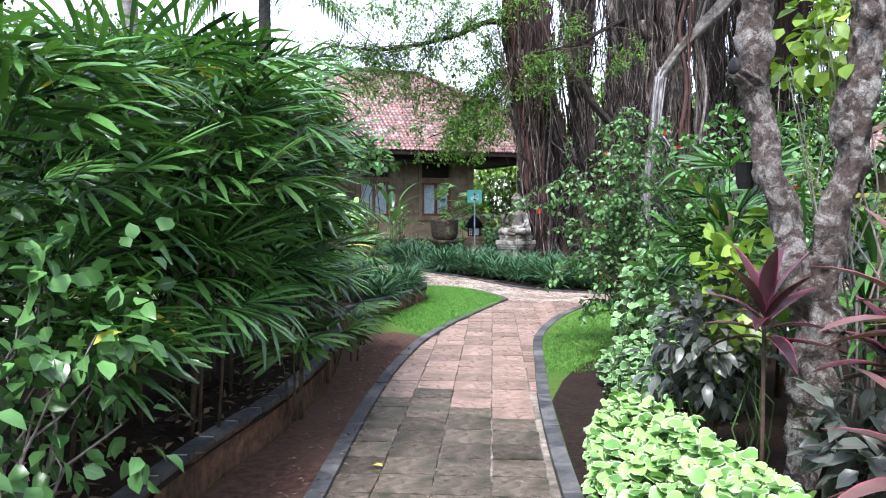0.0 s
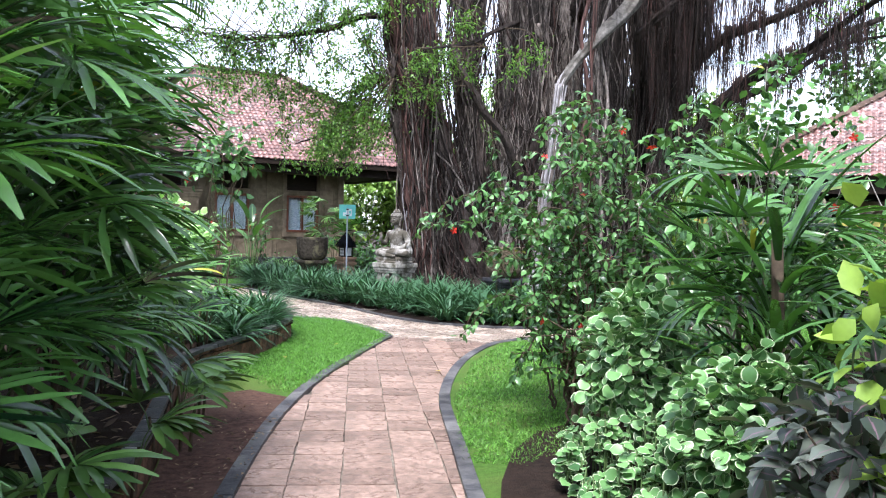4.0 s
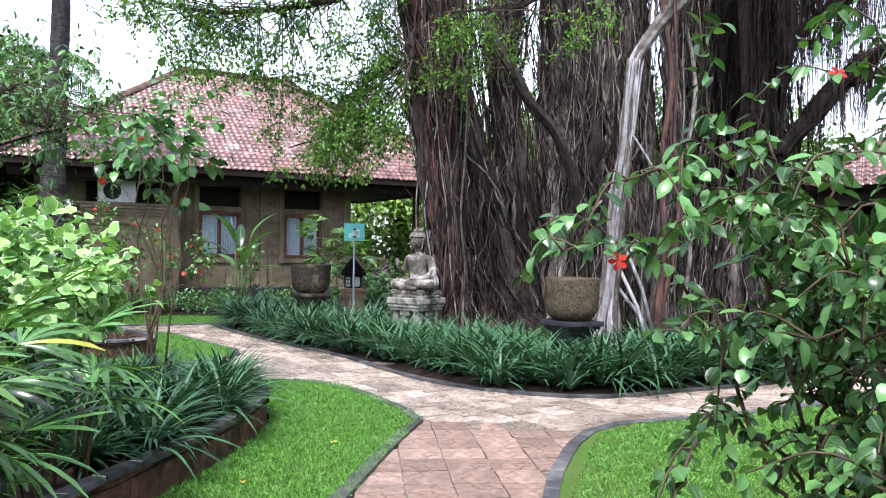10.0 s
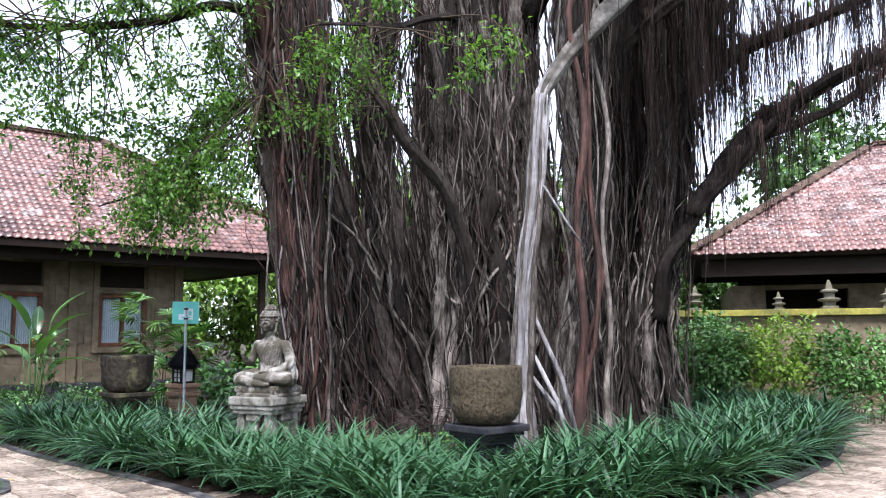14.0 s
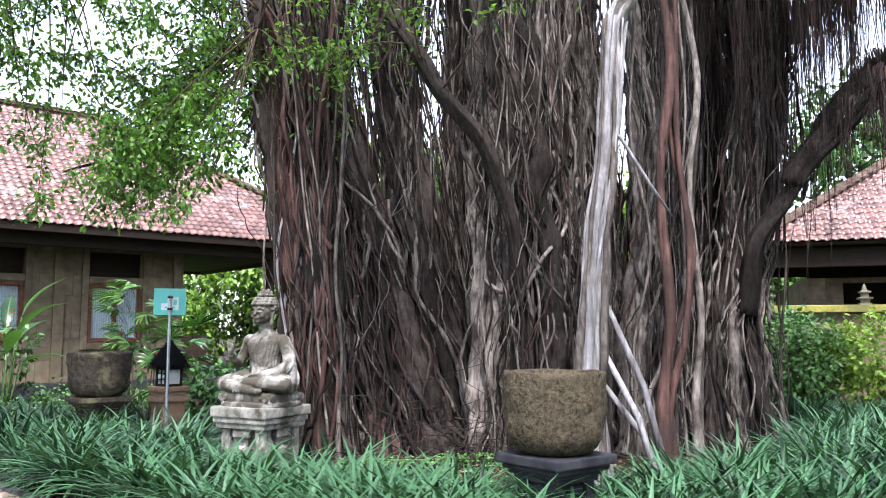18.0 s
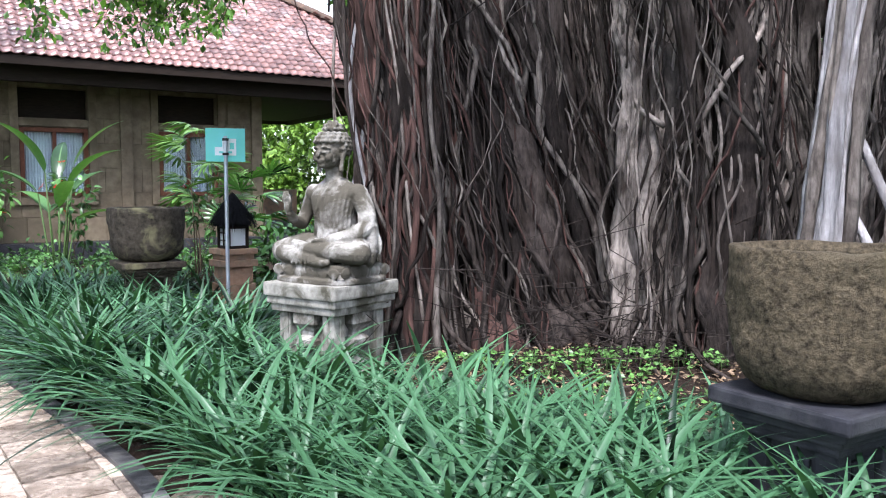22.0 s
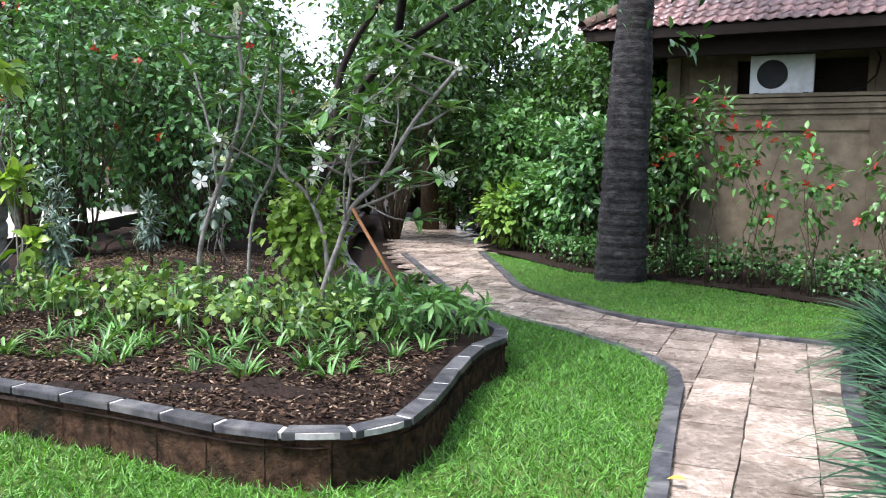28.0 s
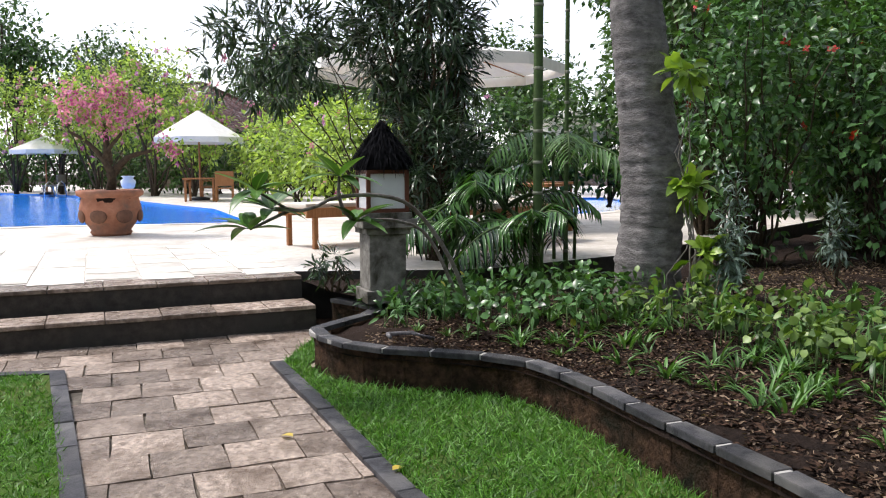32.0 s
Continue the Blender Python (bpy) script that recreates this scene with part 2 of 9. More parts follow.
M["root_red"] = surface("red_brown_root", (0.01, 0.0055, 0.005), (0.1, 0.055, 0.046), 26, (0.025, 0.016, 0.014), 2.0, 0.9, relief=1.0, dist=0.012, stretch=(1, 1, 0.08), vary=0.5)
M["root_pale"] = surface("pale_root", (0.085, 0.077, 0.079), (0.42, 0.4, 0.405), 22, (0.15, 0.135, 0.13), 4.5, 0.8, relief=1.0, dist=0.025, stretch=(1, 1, 0.14), vary=0.25)
M["palm_bark"] = surface("ringed_palm_bark", (0.07, 0.064, 0.061), (0.33, 0.31, 0.295), 11, (0.15, 0.14, 0.132), 4.0, 0.85, relief=1.0, dist=0.02, stretch=(1.0, 1.0, 2.0))
M["palm_dark"] = surface("dark_palm_bark", (0.009, 0.0085, 0.009), (0.08, 0.075, 0.073), 13, (0.02, 0.018, 0.018), 5.0, 0.85, relief=1.0, dist=0.02, stretch=(1.0, 1.0, 2.0))
def knobbly_bark(name):
    """Cracked plates of brown bark with pale lichen in patches."""
    m, nt, b = node_mat(name, 0.85, 0.0, 0.3)
    col = ramp(nt, noise_out(nt, 34, 8, 0.7), [(0.3, (0.02, 0.014, 0.012)), (0.72, (0.22, 0.165, 0.14))])
    lichen = ramp(nt, noise_out(nt, 11, 8, 0.75, warp=0.6), [(0.48, (0, 0, 0)), (0.58, (1, 1, 1))])
    col = mix(nt, "MIX", lichen, col, ramp(nt, noise_out(nt, 60, 4), [(0.3, (0.22, 0.2, 0.18)), (0.7, (0.56, 0.53, 0.49))]))
    tc = nt.nodes.new("ShaderNodeTexCoord")
    vo = nt.nodes.new("ShaderNodeTexVoronoi")
    vo.feature, vo.inputs["Scale"].default_value = "DISTANCE_TO_EDGE", 55
    nt.links.new(tc.outputs["Object"], vo.inputs["Vector"])
    crack = ramp(nt, vo.outputs["Distance"], [(0.02, (0, 0, 0)), (0.12, (1, 1, 1))])
    col = mix(nt, "MULTIPLY", 0.3, col, crack)
    nt.links.new(col, b.inputs["Base Color"])
    bump(nt, b, mix(nt, "MULTIPLY", 0.2, noise_out(nt, 36, 9, 0.8), crack), 1.0, 0.05)
    return m


M["frangi_bark"] = knobbly_bark("frangipani_bark")
M["grey_ring"] = surface("pale_cane_ring", (0.16, 0.17, 0.12), (0.3, 0.31, 0.24), 20, None, 1, 0.8)
M["twig"] = surface("grey_twig", (0.12, 0.105, 0.09), (0.33, 0.3, 0.265), 20, None, 1, 0.85)
M["stem"] = surface("brown_stem", (0.035, 0.026, 0.018), (0.10, 0.075, 0.05), 20, None, 1, 0.85)
M["green_stem"] = surface("green_stem", (0.05, 0.085, 0.03), (0.09, 0.14, 0.05), 12, None, 1, 0.5)
M["litter"] = leaf_mat("dry_leaf", (0.045, 0.026, 0.017), (0.26, 0.18, 0.115), 0.7, through=0.1)
M["chip"] = leaf_mat("bark_chip", (0.01, 0.007, 0.005), (0.075, 0.045, 0.03), 0.9, through=0.0, spec=0.1)
M["yellow_leaf"] = leaf_mat("fallen_yellow_leaf", (0.5, 0.33, 0.03), (0.65, 0.5, 0.08), 0.5)
M["grass"] = leaf_mat("lawn_blade", (0.04, 0.13, 0.014), (0.14, 0.33, 0.05), 0.5, through=0.21)
M["rhapis"] = leaf_mat("fan_palm_leaf", (0.005, 0.026, 0.008), (0.09, 0.22, 0.05), 0.22, through=0.16, yellow=0.002, spec=0.65)
M["rhapis_l"] = leaf_mat("young_fan_palm_leaf", (0.035, 0.10, 0.022), (0.13, 0.25, 0.06), 0.3, through=0.16)
M["lily"] = leaf_mat("lily_blade", (0.006, 0.024, 0.011), (0.062, 0.15, 0.07), 0.42, through=0.1, spec=0.28)
M["hib"] = leaf_mat("hibiscus_leaf", (0.018, 0.062, 0.017), (0.115, 0.255, 0.075), 0.3, rib=(0.12, 0.22, 0.08), through=0.15, yellow=0.005)
M["hib_l"] = leaf_mat("light_shrub_leaf", (0.05, 0.14, 0.03), (0.13, 0.28, 0.07), 0.38, rib=(0.2, 0.32, 0.12), through=0.17)
M["ficus"] = leaf_mat("banyan_leaf", (0.035, 0.095, 0.02), (0.15, 0.29, 0.06), 0.3, through=0.45)
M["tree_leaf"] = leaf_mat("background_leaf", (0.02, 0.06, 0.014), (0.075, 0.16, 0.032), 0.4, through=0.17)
# lit copy of the background leaf: the sunlight is put into its colour
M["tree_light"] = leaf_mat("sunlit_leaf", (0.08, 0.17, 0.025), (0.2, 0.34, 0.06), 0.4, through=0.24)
M["varieg"] = leaf_mat("white_edged_leaf", (0.1, 0.27, 0.05), (0.27, 0.5, 0.13), 0.45, margin=(0.62, 0.72, 0.46), through=0.14)
M["varieg_d"] = leaf_mat("cream_edged_round_leaf", (0.06, 0.17, 0.05), (0.16, 0.33, 0.11), 0.4, margin=(0.5, 0.58, 0.38), through=0.11)
M["lime"] = leaf_mat("lime_leaf", (0.14, 0.27, 0.03), (0.32, 0.47, 0.08), 0.4, through=0.24)
# paler still, with strong sun on the far foliage painted into the leaf colour
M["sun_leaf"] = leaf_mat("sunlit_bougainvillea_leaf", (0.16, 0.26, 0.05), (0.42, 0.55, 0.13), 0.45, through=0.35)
M["dusky"] = leaf_mat("dusky_purple_leaf", (0.025, 0.042, 0.03), (0.105, 0.125, 0.1), 0.35, rib=(0.2, 0.1, 0.15), through=0.1)
M["ti"] = leaf_mat("red_cordyline_leaf", (0.022, 0.013, 0.018), (0.07, 0.03, 0.038), 0.25, margin=(0.22, 0.04, 0.08), through=0.1)
M["ti_old"] = leaf_mat("bronze_cordyline_leaf", (0.05, 0.034, 0.036), (0.15, 0.085, 0.08), 0.3, margin=(0.26, 0.07, 0.1), through=0.11)
M["oleander"] = leaf_mat("oleander_leaf", (0.016, 0.04, 0.018), (0.055, 0.10, 0.045), 0.3, through=0.11)
M["grey_leaf"] = leaf_mat("grey_green_leaf", (0.09, 0.15, 0.11), (0.2, 0.28, 0.22), 0.5, through=0.11)
M["frangi_leaf"] = leaf_mat("frangipani_leaf", (0.06, 0.16, 0.03), (0.13, 0.28, 0.06), 0.35, rib=(0.25, 0.36, 0.15), through=0.17)
M["red_petal"] = leaf_mat("red_petal", (0.55, 0.02, 0.015), (0.7, 0.05, 0.03), 0.45, through=0.17)
M["pink_petal"] = leaf_mat("magenta_petal", (0.62, 0.06, 0.42), (0.82, 0.34, 0.66), 0.5, through=0.24)
M["white_petal"] = leaf_mat("white_petal", (0.75, 0.75, 0.7), (0.85, 0.85, 0.82), 0.5, through=0.21)


# ---- mesh helpers ----
JOINED = {"brushwood", "cane_thicket", "greenery", "foliage", "leaves", "blossom", "thatch_fibre"}


def link(name, me, material, parent=None, label=""):
    ob = new(name, me)
    if material:
        me.materials.clear()
        me.materials.append(material)
    if parent:
        ob.parent = parent
    if label:
        ob["label"] = label
    if name in JOINED:
        ob["kind"] = "stuff"
    return ob


def pydata(verts, faces, name="m", smooth=False):
    me = bpy.data.meshes.new(name)
    me.from_pydata([tuple(v) for v in verts], [], [tuple(f) for f in faces])
    if smooth:
        me.polygons.foreach_set("use_smooth", [True] * len(me.polygons))
    me.update()
    return me


def part(name, bm, material, parent, label="", smooth=False):
    me = bpy.data.meshes.new(name)
    bm.to_mesh(me)
    bm.free()
    if smooth:
        me.polygons.foreach_set("use_smooth", [True] * len(me.polygons))
    return link(name, me, material, parent, label)


def thing(name, at, label, category, group="", rz=0.0, kind=""):
    ob = new(name)
    ob.matrix_basis = pose(at[0], at[1], at[2], 0, 0, rz)
    return tagged(ob, label, category, group, kind)


def box(x0, x1, y0, y1, z0, z1, bevel=0.0):
    bm = bmesh.new()
    bmesh.ops.create_cube(bm, size=1, matrix=Matrix.LocRotScale(((x0 + x1) / 2, (y0 + y1) / 2, (z0 + z1) / 2), None, (x1 - x0, y1 - y0, z1 - z0)))
    if bevel:
        bmesh.ops.bevel(bm, geom=bm.edges[:], offset=bevel, segments=2, affect="EDGES", profile=0.6)
    return bm


def lathe(profile, n=24, wob=0.0, square=False):
    """Turned body from (radius, height) pairs; square: four-sided with the same profile."""
    bm = bmesh.new()
    rings = []
    k = 4 if square else n
    for r, z in profile:
        ring = []
        for i in range(k):
            a = 2 * math.pi * (i + (0.5 if square else 0)) / k
            rr = r * (math.sqrt(2) if square else 1) * (1 + wob * (noise.noise((math.cos(a) * 2, math.sin(a) * 2, z * 5)))) if r > 1e-6 else 1e-4
            ring.append(bm.verts.new((rr * math.cos(a), rr * math.sin(a), z)))
        rings.append(ring)
    for a, b in zip(rings, rings[1:]):
        for i in range(k):
            bm.faces.new((a[i], a[(i + 1) % k], b[(i + 1) % k], b[i]))
    bm.faces.new(list(reversed(rings[0])))
    bm.faces.new(rings[-1])
    return bm


def tube_data(pts, radii, n=6, flute=0.0, seed=0):
    """Vertices and faces of a tapered round limb along pts."""
    pts = [Vector(p) for p in pts]
    vs, fs = [], []
    for i, p in enumerate(pts):
        t = (pts[min(i + 1, len(pts) - 1)] - pts[max(i - 1, 0)]).normalized()
        side = t.cross(Vector((0.37, 0.93, 0.05)) if abs(t.y) < 0.9 else Vector((1, 0, 0))).normalized()
        up = side.cross(t)
        for k in range(n):
            a = 2 * math.pi * k / n
            r = radii[i]
            if flute:
                r *= 1 + flute * noise.noise((math.cos(a) * 2.2 + seed, math.sin(a) * 2.2, p.z * 0.5)) + 0.4 * flute * noise.noise((math.cos(a) * 7 + seed, math.sin(a) * 7, p.z * 0.8)) + 0.4 * flute * noise.noise((math.cos(a) * 2.5 + seed, math.sin(a) * 2.5, p.z * 4.5))
            vs.append(p + side * (r * math.cos(a)) + up * (r * math.sin(a)))
    for i in range(len(pts) - 1):
        for k in range(n):
            fs.append((i * n + k, i * n + (k + 1) % n, (i + 1) * n + (k + 1) % n, (i + 1) * n + k))
    fs.append(tuple(range(n))[::-1])
    fs.append(tuple((len(pts) - 1) * n + k for k in range(n)))
    return vs, fs


def tube(pts, radii, n=6, flute=0.0, seed=0, name="tube"):
    return pydata(*tube_data(pts, radii, n, flute, seed), name, True)


def tubes(lines, n=5, name="tubes"):
    V, F = [], []
    for pts, radii in lines:
        v, f = tube_data(pts, radii, n)
        o = len(V)
        V += v
        F += [tuple(i + o for i in q) for q in f]
    return pydata(V, F, name, True)


def unit(a):
    return a / np.maximum(np.linalg.norm(a, axis=-1, keepdims=True), 1e-9)


PROF = {
    "lance": lambda v: np.sin(np.pi * np.clip(v, 0, 1) ** 0.75) ** 0.8,
    "oval": lambda v: np.sin(np.pi * np.clip(v, 0, 1) ** 0.85) ** 0.6,
    "round": lambda v: np.sqrt(np.clip(1 - (2 * v - 1) ** 2, 0, 1)),
    "strap": lambda v: np.clip(1 - v ** 3, 0, 1) * (0.55 + 0.45 * np.clip(v * 4, 0, 1)),
    "finger": lambda v: np.clip(0.3 + 1.7 * v, 0, 1) * np.clip((1.06 - v) * 4.5, 0, 1),
    "spoon": lambda v: np.clip(v * 1.25, 0, 1) ** 0.9 * np.clip((1.02 - v) * 4, 0, 1) ** 0.6,
    "tuft": lambda v: 1 - 0.9 * v,
}


def blade_mesh(P, D, N, L, W, prof="oval", bend=0.3, fold=0.25, segs=4, name="leaves"):
    """One mesh of many leaves: base points, directions, upward normals, lengths, widths."""
    P, D = np.asarray(P, float), unit(np.asarray(D, float))
    n = len(P)
    S = unit(np.cross(D, np.asarray(N, float)))
    U = np.cross(S, D)
    L, W, bend = (np.broadcast_to(np.asarray(a, float), (n,)) for a in (L, W, bend))
    v = np.linspace(0, 1, segs + 1)
    w = np.maximum(PROF[prof](v), 0.02)
    mid = P[:, None] + D[:, None] * (L[:, None] * v)[..., None] * (1 - 0.25 * bend[:, None] * v ** 2)[..., None] - U[:, None] * (bend[:, None] * L[:, None] * v ** 2)[..., None]
    off = S[:, None] * (W[:, None] * w * 0.5)[..., None]
    lift = U[:, None] * (W[:, None] * w * 0.5 * fold)[..., None]
    verts = np.stack([mid - off + lift, mid, mid + off + lift], 2).reshape(-1, 3)
    base = (np.arange(n) * (segs + 1) * 3)[:, None, None, None]
    row = (np.arange(segs) * 3)[None, :, None, None]
    quad = np.array([[0, 1, 4, 3], [1, 2, 5, 4]])[None, None]
    loops = (base + row + quad).reshape(-1)
    me = bpy.data.meshes.new(name)
    me.vertices.add(len(verts))
    me.vertices.foreach_set("co", verts.ravel())
    me.loops.add(len(loops))
    me.loops.foreach_set("vertex_index", loops.astype(np.int32))
    me.polygons.add(len(loops) // 4)
    me.polygons.foreach_set("loop_start", np.arange(0, len(loops), 4, dtype=np.int32))
    me.polygons.foreach_set("use_smooth", np.ones(len(loops) // 4, bool))
    uvl = me.uv_layers.new(name="UVMap")
    uu = np.tile(np.array([0, 0.5, 1.0]), n * (segs + 1))
    vv = np.tile(np.repeat(v, 3), n)
    uvl.data.foreach_set("uv", np.stack([uu[loops], vv[loops]], -1).ravel())
    me.update(calc_edges=True)
    me.validate()
    return me


RNG = np.random.default_rng(7)


def rnd(n, a=-1.0, b=1.0):
    return RNG.uniform(a, b, n)


def sphere_dirs(n):
    return unit(RNG.normal(size=(n, 3)))


def smooth_line(pts, step=0.25, closed=False):
    """Points every step metres along a rounded line through pts."""
    p = np.array(pts, float)
    q = np.vstack([p[-1:], p, p[:2]]) if closed else np.vstack([2 * p[0] - p[1], p, 2 * p[-1] - p[-2]])
    out = []
    for i in range(1, len(q) - 2):
        for u in np.linspace(0, 1, 12, endpoint=False):
            a, b, c, d = q[i - 1:i + 3]
            out.append(0.5 * (2 * b + (c - a) * u + (2 * a - 5 * b + 4 * c - d) * u * u + (3 * b - a - 3 * c + d) * u ** 3))
    out.append(q[-2])
    out = np.array(out)
    s = np.concatenate([[0], np.cumsum(np.linalg.norm(np.diff(out, axis=0), axis=1))])
    k = max(2, int(round(s[-1] / step)) + 1)
    t = np.linspace(0, s[-1], k)
    return np.stack([np.interp(t, s, out[:, j]) for j in range(out.shape[1])], -1)


def inside(poly, x, y):
    poly = np.asarray(poly)
    r = np.zeros(np.shape(x), bool)
    j = len(poly) - 1
    for i in range(len(poly)):
        (xi, yi), (xj, yj) = poly[i], poly[j]
        r ^= ((yi > y) != (yj > y)) & (x < (xj - xi) * (y - yi) / (yj - yi + 1e-12) + xi)
        j = i
    return r


def edge_distance(poly, x, y):
    poly = np.asarray(poly, float)
    best = np.full(np.shape(x), 1e9)
    for a, b in zip(poly, np.roll(poly, -1, 0)):
        ab = b - a
        t = np.clip(((x - a[0]) * ab[0] + (y - a[1]) * ab[1]) / (ab @ ab + 1e-12), 0, 1)
        best = np.minimum(best, np.hypot(x - a[0] - t * ab[0], y - a[1] - t * ab[1]))
    return best


def sheet(name, poly, z, material, kind="structure", label="", category="", holes=()):
    tris = tessellate_polygon([[Vector((x, y, 0)) for x, y in loop] for loop in (poly, *holes)])
    poly = [p for loop in (poly, *holes) for p in loop]
    vs = [(x, y, z) for x, y in poly]
    fs = []
    for a, b, c in tris:
        (ax, ay), (bx, by), (cx, cy) = poly[a], poly[b], poly[c]
        fs.append((a, b, c) if (bx - ax) * (cy - ay) - (by - ay) * (cx - ax) > 0 else (a, c, b))
    me = pydata(vs, fs, name)
    return tagged(link(name, me, material), label, category, "", kind)


def mound(name, poly, z_edge, z_mid, reach, step, material, label, rough=0.02):
    """Soil that rises from its edge towards the middle."""
    poly = np.asarray(poly)
    x0, y0 = poly.min(0) - step
    x1, y1 = poly.max(0) + step
    nx, ny = int((x1 - x0) / step) + 1, int((y1 - y0) / step) + 1
    X, Y = np.meshgrid(np.linspace(x0, x1, nx), np.linspace(y0, y1, ny), indexing="ij")
    ins = inside(poly, X, Y)
    d = edge_distance(poly, X, Y)
    Z = z_edge + (z_mid - z_edge) * np.clip(d / reach, 0, 1) + rough * RNG.normal(size=X.shape)
    near = np.stack([X, Y], -1).reshape(-1, 2)
    best = np.full(len(near), 1e9)
    foot = near.copy()
    for a, b in zip(poly, np.roll(poly, -1, 0)):
        ab = b - a
        t = np.clip(((near - a) @ ab) / (ab @ ab + 1e-12), 0, 1)
        f = a + t[:, None] * ab
        dd = np.linalg.norm(near - f, axis=1)
        foot[dd < best] = f[dd < best]
        best = np.minimum(best, dd)
    foot = foot.reshape(*X.shape, 2)
    X, Y = np.where(ins, X, foot[..., 0]), np.where(ins, Y, foot[..., 1])
    Z = np.where(ins, Z, z_edge)
    V = np.stack([X, Y, Z], -1).reshape(-1, 3)
    F = [(i * ny + j, (i + 1) * ny + j, (i + 1) * ny + j + 1, i * ny + j + 1) for i in range(nx - 1) for j in range(ny - 1) if ins[i:i + 2, j:j + 2].any()]
    return tagged(link(name, pydata(V, F, name, True), material), label, "soil", "", "structure")


def scatter(poly, n, margin=0.0, keep=None):
    poly = np.asarray(poly)
    out = np.zeros((0, 2))
    while len(out) < n:
        q = RNG.uniform(poly.min(0), poly.max(0), (n * 3, 2))
        ok = inside(poly, q[:, 0], q[:, 1])
        if margin:
            ok &= edge_distance(poly, q[:, 0], q[:, 1]) > margin
        if keep is not None:
            ok &= keep(q[:, 0], q[:, 1])
        out = np.vstack([out, q[ok]])
    return out[:n]


# ---- ground, paths, beds: the plan ----
TRUNK_L = [(-0.75, -8), (-0.66, 1.0), (-0.58, 3.94), (-0.5, 5.8), (-0.41, 7.02), (-0.25, 8.3), (0.02, 9.6), (0.5, 11.2), (0.8, 12.1), (1.02, 12.75)]
TRUNK_R = [(0.4, -8), (0.5, 1.0), (0.59, 3.94), (0.7, 5.9), (0.84, 7.4), (0.97, 8.7), (1.16, 9.6), (1.46, 10.6), (1.8, 11.4), (2.2, 12.1)]
LAWN1_N = [(1.02, 12.75), (0.75, 13.7), (0.37, 14.5), (-0.2, 14.88), (-0.95, 14.85), (-1.9, 14.4), (-3.34, 13.66), (-5.4, 12.52)]
POOL_N = [(-5.7, 13.92), (-4.5, 14.51), (-3.38, 15.05), (-2.2, 15.75), (-1.35, 16.35), (-0.98, 16.95), (-1.01, 17.49), (-1.33, 18.08), (-1.85, 19.04), (-2.1, 19.5), (-2.4, 19.85), (-2.95, 20.1), (-3.8, 20.3), (-4.77, 20.5), (-6.1, 21.25), (-9.24, 23.3), (-16.0, 28.8)]
NW_R = [(-14.9, 29.94), (-8.69, 24.63), (-6.4, 22.75), (-5.5, 22.0), (-4.5, 21.6), (-3.3, 21.32), (-1.66, 21.7), (0.5, 22.7)]
EAST_S = [(2.2, 12.1), (2.6, 12.42), (3.6, 12.65), (4.6, 13.0), (6.06, 13.6), (8.0, 14.7), (11.0, 17.0), (15.0, 20.0)]
ISLAND = [(-1.72, 21.6), (-1.12, 20.0), (-0.4, 18.6), (0.1, 17.7), (0.66, 16.6), (1.06, 15.5), (1.4, 14.8), (1.85, 14.2), (2.5, 13.78), (3.1, 13.72), (3.8, 13.95), (5.2, 14.45), (7.2, 15.55), (8.8, 16.9), (10.2, 18.4), (9.3, 20.6), (6.5, 23.0), (3.0, 24.0), (0.0, 23.0)]
BED1 = [(-1.35, -3.0), (-1.28, 2.0), (-1.25, 3.3), (-1.16, 4.2), (-1.01, 5.1), (-0.92, 6.6), (-1.02, 8.2), (-1.12, 9.3), (-1.02, 10.0), (-0.79, 10.6), (-0.46, 11.56), (-0.26, 12.6), (-0.32, 13.15), (-0.75, 13.4), (-1.7, 13.05), (-2.9, 12.3), (-3.9, 11.2), (-4.6, 9.0), (-5.0, 5.0), (-5.0, -3.0)]
BED2 = [(-6.98, 14.02), (-6.5, 14.45), (-5.72, 14.12), (-5.45, 14.2), (-5.2, 14.4), (-5.02, 14.7), (-4.92, 15.1), (-4.75, 15.5), (-4.3, 15.78), (-3.75, 16.0), (-3.0, 16.33), (-2.4, 16.55), (-2.05, 16.8), (-1.95, 17.15), (-2.15, 17.55), (-2.5, 18.05), (-2.78, 18.5), (-2.9, 18.85), (-3.15, 19.1), (-3.65, 19.25), (-4.6, 19.45), (-6.2, 20.2), (-9.3, 22.3), (-16.0, 27.8), (-17.5, 24.5), (-12.0, 19.0), (-8.6, 17.0), (-7.6, 15.2)]


def path_line(pts, step=0.12):
    return [tuple(p) for p in smooth_line(pts, step)]


ground = tagged(link("ground", pydata([(-400, -400, -0.06), (400, -400, -0.06), (400, 400, -0.06), (-400, 400, -0.06)], [(0, 1, 2, 3)], "ground"), M["soil"]), "dark bare garden soil stretching away", "ground", "", "structure")

trunk_poly = path_line(TRUNK_L) + path_line(TRUNK_R)[::-1]
main_poly = path_line(LAWN1_N) + [(-5.2, 11.7), (-4.3, 9.4), (-5.0, 9.2), (-5.93, 11.76), (-6.8, 13.96), (-5.8, 14.0)] + path_line(POOL_N) + path_line(NW_R) + [(1.5, 21.0), (3.0, 19.0), (9.0, 19.0), (13.5, 21.0)] + path_line(EAST_S)[::-1]
path_bed = sheet("path", main_poly, -0.022, M["joint"], label="sandy joints under the stone paving", category="path")
path_bed_s = sheet("path_south", trunk_poly, -0.02, M["joint"], label="sandy joints under the red paving", category="path")

